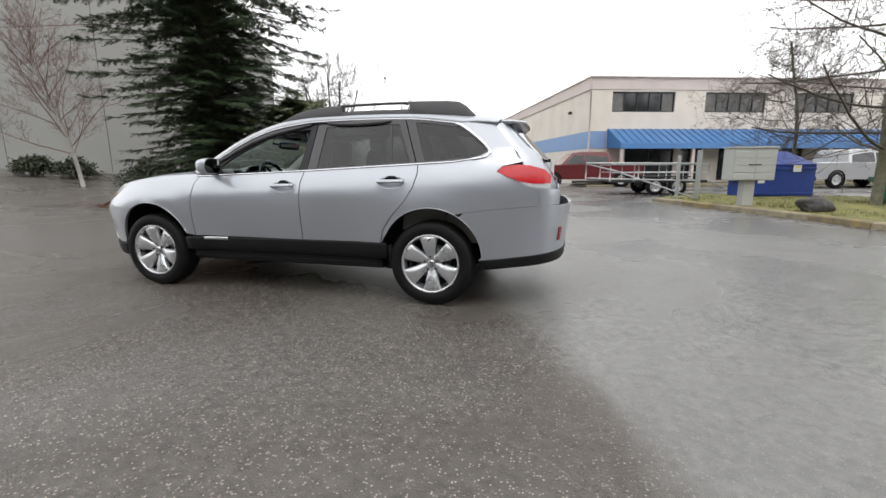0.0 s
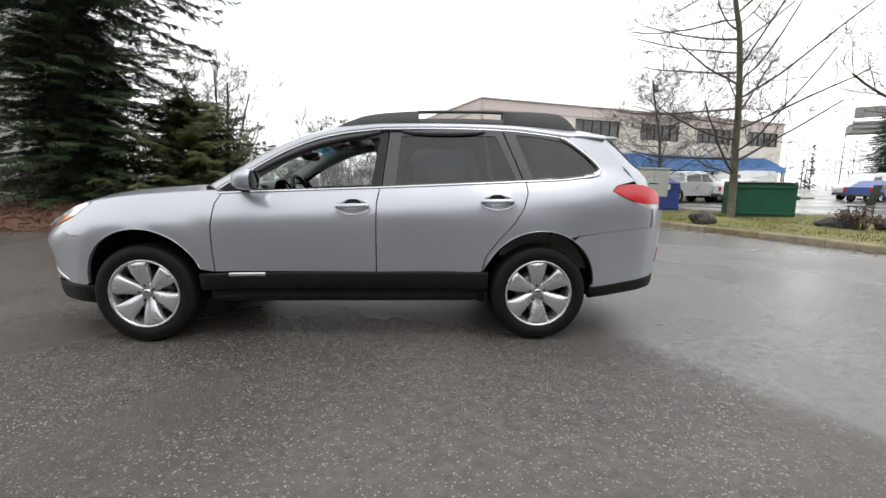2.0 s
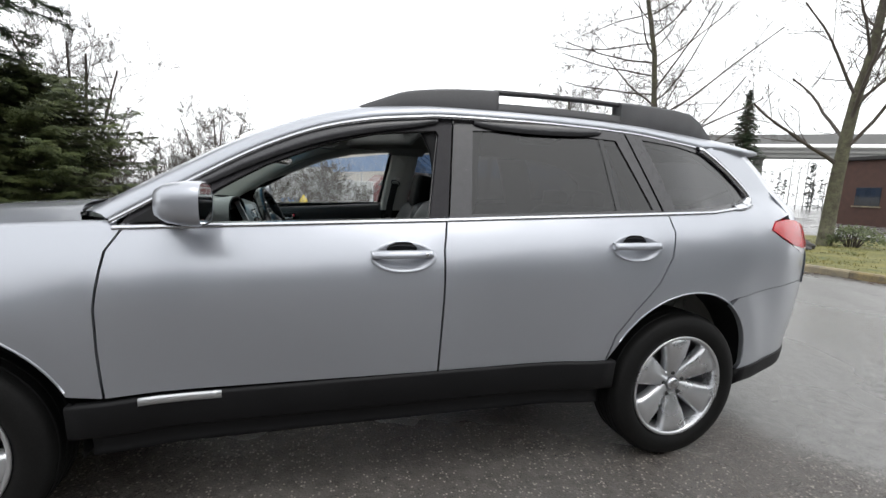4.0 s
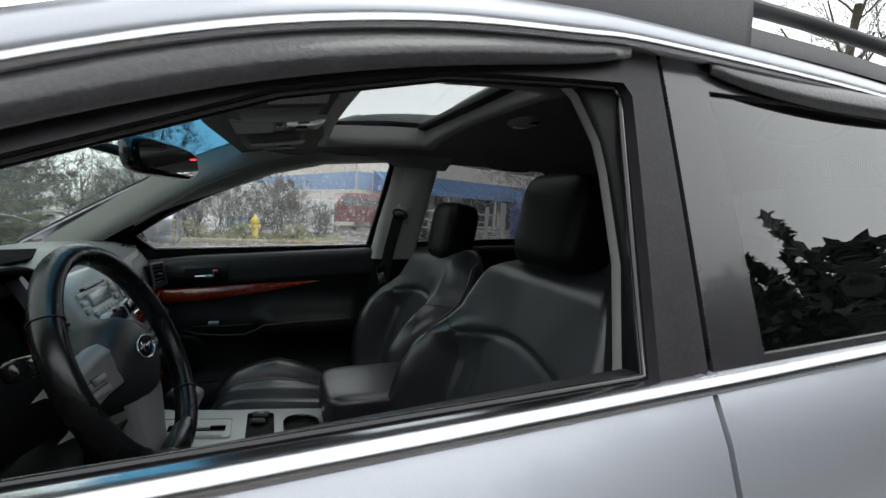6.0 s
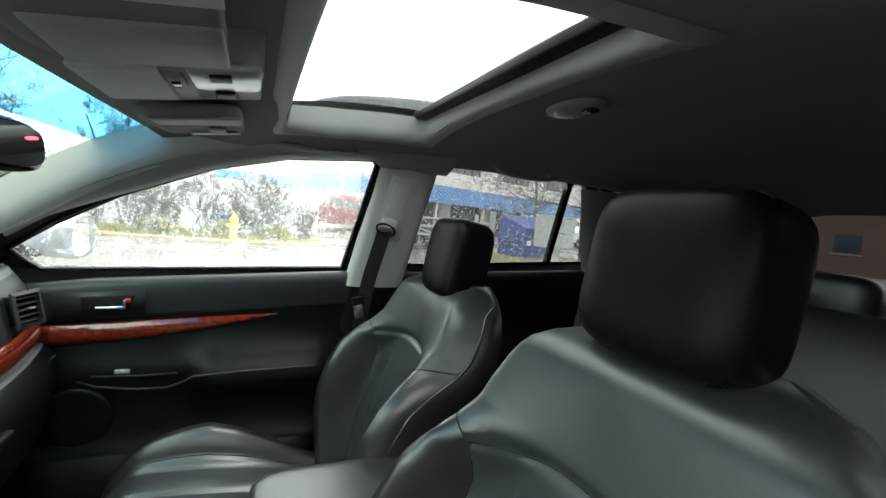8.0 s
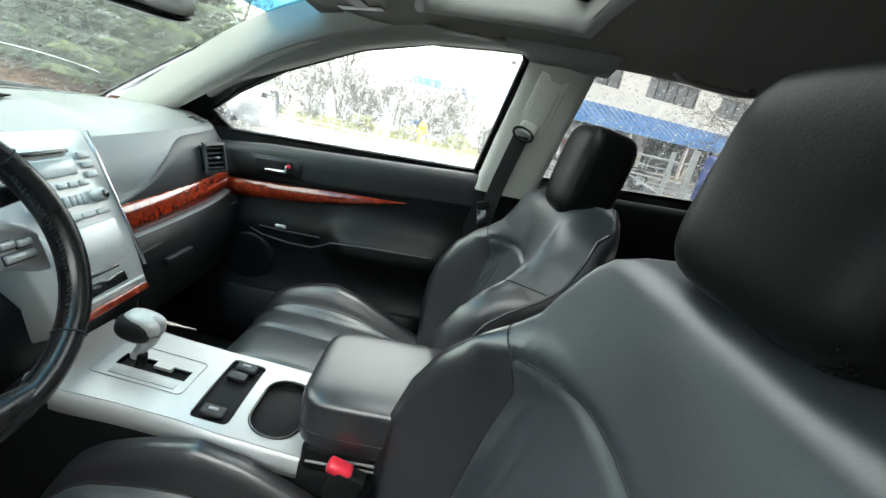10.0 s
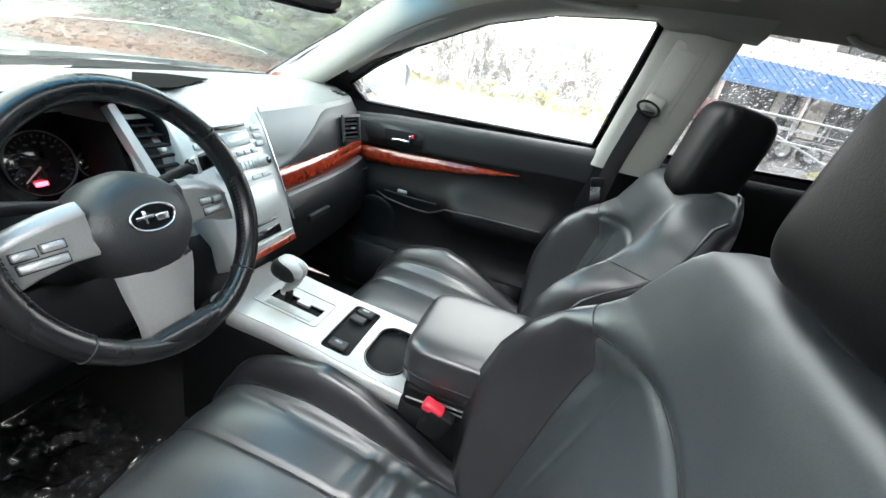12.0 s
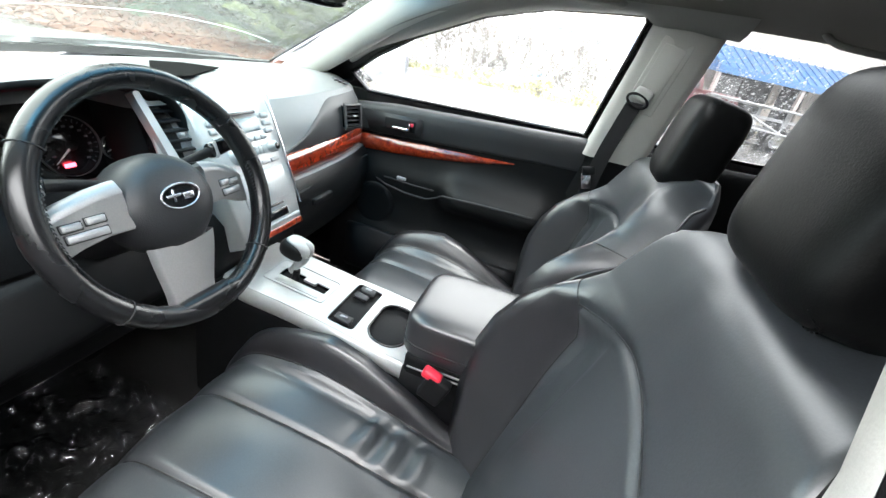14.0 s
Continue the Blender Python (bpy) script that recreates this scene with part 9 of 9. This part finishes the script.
trailer = thing("utility_trailer", "black tandem-axle utility trailer with pipe rails", "trailer", at(6.0, 15.2, 8))
part("bed", box_of((0, 0, 0.52), (3.6, 1.7, 0.10), 0.01), DARK_METAL, trailer, smooth=False)
part("drawbar", tube([(-1.8, 0, 0.5), (-3.1, 0, 0.48)], 0.05), DARK_METAL, trailer)
for y in (-0.95, 0.95):
    part("fender", box_of((0.25, y, 0.70), (1.7, 0.24, 0.05), 0.01), DARK_METAL, trailer, smooth=False)
    for x in (-0.15, 0.65):
        simple_wheel(trailer, x, y, 0.33, 0.2, y)
    for z in (0.85, 1.15):
        part("rail", tube([(-1.8, y * 0.88, z), (1.8, y * 0.88, z)], 0.022), GALV, trailer)
    for k in range(5):
        part("stake", tube([(-1.8 + 0.9 * k, y * 0.88, 0.52), (-1.8 + 0.9 * k, y * 0.88, 1.15)], 0.022), GALV, trailer)
part("ramp_rail", tube([(1.8, -0.84, 0.55), (2.9, -0.9, 0.1)], 0.025), GALV, trailer)


def vehicle(name, label, m, prof, cabin, wheels, paint, width=1.85, r=0.37, glass_from=1.0):
    """prof: the body's outline in xz; cabin: outlines of its side windows."""
    t = thing(name, label, "car" if "truck" not in name and "van" not in name else name.split("_")[-1], m)
    bm = bmesh.new()
    k = len(prof)
    zt = max(p[1] for p in prof)
    inset = lambda z: 0.16 * ease((z - glass_from) / max(0.05, zt - glass_from)) + 0.02
    rings = []
    for y, e in ((-1, 1.0), (-0.94, 0.25), (0.94, 0.25), (1, 1.0)):
        rings.append([Vector((x, (width / 2 - inset(z) - (0.03 if e < 1 else 0.0) * 0) * (1 if y > 0 else -1) * (1.0 if e == 1.0 else 0.96), z + (0.0 if e == 1 else 0.03 * (1 if z > 0.5 else 0)))) for x, z in prof])
    vs = grid(bm, rings, closed_v=True)
    cap(bm, vs[0][::-1])
    cap(bm, vs[-1])
    part("body", bm, paint, t, smooth=False)
    for s in (-1, 1):
        for poly in cabin:
            w = bmesh.new()
            w.faces.new([w.verts.new((x, s * (width / 2 - inset(z) + 0.012), z)) for x, z in poly])
            part("window", w, DARK_PANE, t, smooth=False)
        for x in wheels:
            simple_wheel(t, x, s * (width / 2 - 0.10), r, 0.22, s)
            part("wheel_arch", lathe(bmesh.new(), [(r * 1.02, 0.0), (r * 1.2, 0.0), (r * 1.2, 0.012)], Matrix.Translation((x, s * (width / 2 - 0.016), r)) @ rot3(90 if s < 0 else -90, 0, 0).to_4x4(), 24), BLACK_PLASTIC, t)
        x0, x1 = min(p[0] for p in prof), max(p[0] for p in prof)
        part("headlamp", box_of((x0 + 0.05, s * (width / 2 - 0.28), 0.78), (0.14, 0.34, 0.16), 0.03), CLEAR_LENS, t)
        part("tail_lamp", box_of((x1 - 0.04, s * (width / 2 - 0.14), 0.85), (0.10, 0.16, 0.26), 0.02), RED_LENS, t)
    part("front_bumper", box_of((min(p[0] for p in prof) + 0.02, 0, 0.47), (0.16, width * 0.98, 0.22), 0.04), GREY_PLASTIC, t)
    part("rear_bumper", box_of((max(p[0] for p in prof) - 0.02, 0, 0.47), (0.16, width * 0.98, 0.2), 0.04), GREY_PLASTIC, t)
    return t


TRUCK = [(-2.75, 0.4), (-2.8, 0.75), (-2.72, 1.05), (-2.2, 1.13), (-1.45, 1.18), (-0.85, 1.78), (-0.4, 1.84), (0.9, 1.84), (1.12, 1.74), (1.22, 1.22), (2.85, 1.20), (2.85, 0.45)]
TRUCK_W = [[(-1.22, 1.24), (-0.78, 1.70), (-0.25, 1.74), (-0.25, 1.24)], [(-0.17, 1.24), (-0.17, 1.74), (0.80, 1.74), (0.98, 1.66), (1.05, 1.24)]]
VAN = [(-2.5, 0.4), (-2.55, 0.9), (-2.3, 1.1), (-1.75, 1.25), (-1.1, 1.95), (-0.6, 2.05), (2.6, 2.05), (2.68, 1.9), (2.7, 0.45)]
VAN_W = [[(-1.55, 1.30), (-1.05, 1.85), (-0.45, 1.88), (-0.45, 1.30)]]
SEDAN = [(-2.2, 0.35), (-2.3, 0.62), (-2.1, 0.82), (-1.1, 0.95), (-0.45, 1.38), (0.2, 1.45), (0.9, 1.40), (1.6, 1.02), (2.2, 0.98), (2.25, 0.4)]
SEDAN_W = [[(-0.85, 1.0), (-0.4, 1.32), (0.1, 1.37), (0.1, 1.0)], [(0.17, 1.0), (0.17, 1.37), (0.8, 1.33), (1.2, 1.03)]]
vehicle("pickup_truck", "silver crew-cab pickup truck parked before the canopy", at(16.6, 22.5, 200), TRUCK, TRUCK_W, (-1.85, 1.75), SILVER_CAR, 1.98, 0.40, 1.2)
vehicle("pickup_truck", "dark red pickup truck parked beyond the trailer", at(3.75, 21.6, 12), TRUCK, TRUCK_W, (-1.85, 1.75), RED_CAR, 1.95, 0.38, 1.2)
vehicle("cargo_van", "plain white panel van on the lot's far side", at(35.0, 28.5, 12), VAN, VAN_W, (-1.65, 1.65), WHITE_PAINT, 1.95, 0.36, 1.2)
vehicle("cargo_van", "plain white panel van with a roof rack", at(23.0, 27.0, 10), VAN, VAN_W, (-1.65, 1.65), WHITE_PAINT, 1.95, 0.36, 1.2)
vehicle("cargo_van", "white panel van beyond the weedy verge", at(-2.2, 22.5, 15), VAN, VAN_W, (-1.65, 1.65), WHITE_PAINT, 1.95, 0.36, 1.2)
vehicle("sedan", "blue saloon car parked beside a white van", at(32.5, 25.6, 195), SEDAN, SEDAN_W, (-1.35, 1.35), BLUE_CAR, 1.78, 0.32, 0.95)
vehicle("sedan", "white saloon car parked behind the street tree", at(20.2, 22.6, 190), SEDAN, SEDAN_W, (-1.35, 1.35), WHITE_PAINT, 1.78, 0.32, 0.95)
vehicle("sedan", "dark parked car beside the office's corner", at(0.9, 21.6, 100), SEDAN, SEDAN_W, (-1.35, 1.35), DARK_CAR, 1.78, 0.32, 0.95)

# white storage boxes, a blue cabin and mesh fence beyond the verge
for x, y, s, rz in ((1.0, 18.0, (2.2, 1.4, 1.35), 8), (-5.4, 20.5, (2.6, 1.8, 2.1), 20)):
    c = thing("storage_box", "white steel storage box beyond the verge", "container", at(x, y, rz))
    part("body", box_of((0, 0, s[2] / 2 + 0.05), s, 0.02), WHITE_PAINT, c, smooth=False)
    for k in range(7):
        part("rib", box_of((-s[0] / 2 + s[0] * (k + 0.5) / 7, -s[1] / 2 - 0.01, s[2] / 2 + 0.05), (0.05, 0.03, s[2] - 0.1), 0.004), BOX_GREY, c, smooth=False)
cab = thing("portable_cabin", "blue portable cabin with a pale roof", "cabin", at(-1.6, 25.5, 10))
part("body", box_of((0, 0, 1.35), (1.5, 1.4, 2.6), 0.03), mat("blue_cabin_plastic", (0.05, 0.22, 0.55), 0.5, var=0.1), cab)
part("roof", blob((0, 0, 2.7), (1.6, 1.5, 0.3), 0.5), WHITE_PAINT, cab)
part("door", box_of((0, -0.71, 1.3), (0.8, 0.03, 2.0), 0.01), BLUE_ROOF, cab)

fence = thing("mesh_fence", "galvanised pipe fence with wire strands beyond the verge", "fence", at(-9.5, 17.2, 3))
for k in range(8):
    part("post", tube([(1.6 * k, 0, 0), (1.6 * k, 0, 1.75)], 0.028), GALV, fence)
for z in (0.15, 0.95, 1.72):
    part("rail", tube([(0, 0, z), (11.2, 0, z)], 0.018), GALV, fence)
for k in range(16):
    part("wire", tube([(0, 0, 0.2 + 0.095 * k), (11.2, 0, 0.2 + 0.095 * k)], 0.003, 4), GALV, fence)

chair = thing("garden_chair", "grey slatted garden chair standing on the grass", "chair", at(13.6, 8.6, 200, 0.1))
part("seat", box_of((0, 0, 0.42), (0.5, 0.48, 0.03), 0.008), GREY_PLASTIC, chair)
for k in range(5):
    part("slat", box_of((-0.2 + 0.1 * k, 0.26, 0.75), (0.07, 0.02, 0.62), 0.006, rot3(-12, 0, 0)), GREY_PLASTIC, chair)
for x in (-0.22, 0.22):
    for y in (-0.2, 0.2):
        part("leg", tube([(x, y, 0), (x, y, 0.42)], 0.018), DARK_METAL, chair)
    part("armrest", box_of((x * 1.15, 0.0, 0.64), (0.05, 0.46, 0.025), 0.006), GREY_PLASTIC, chair)
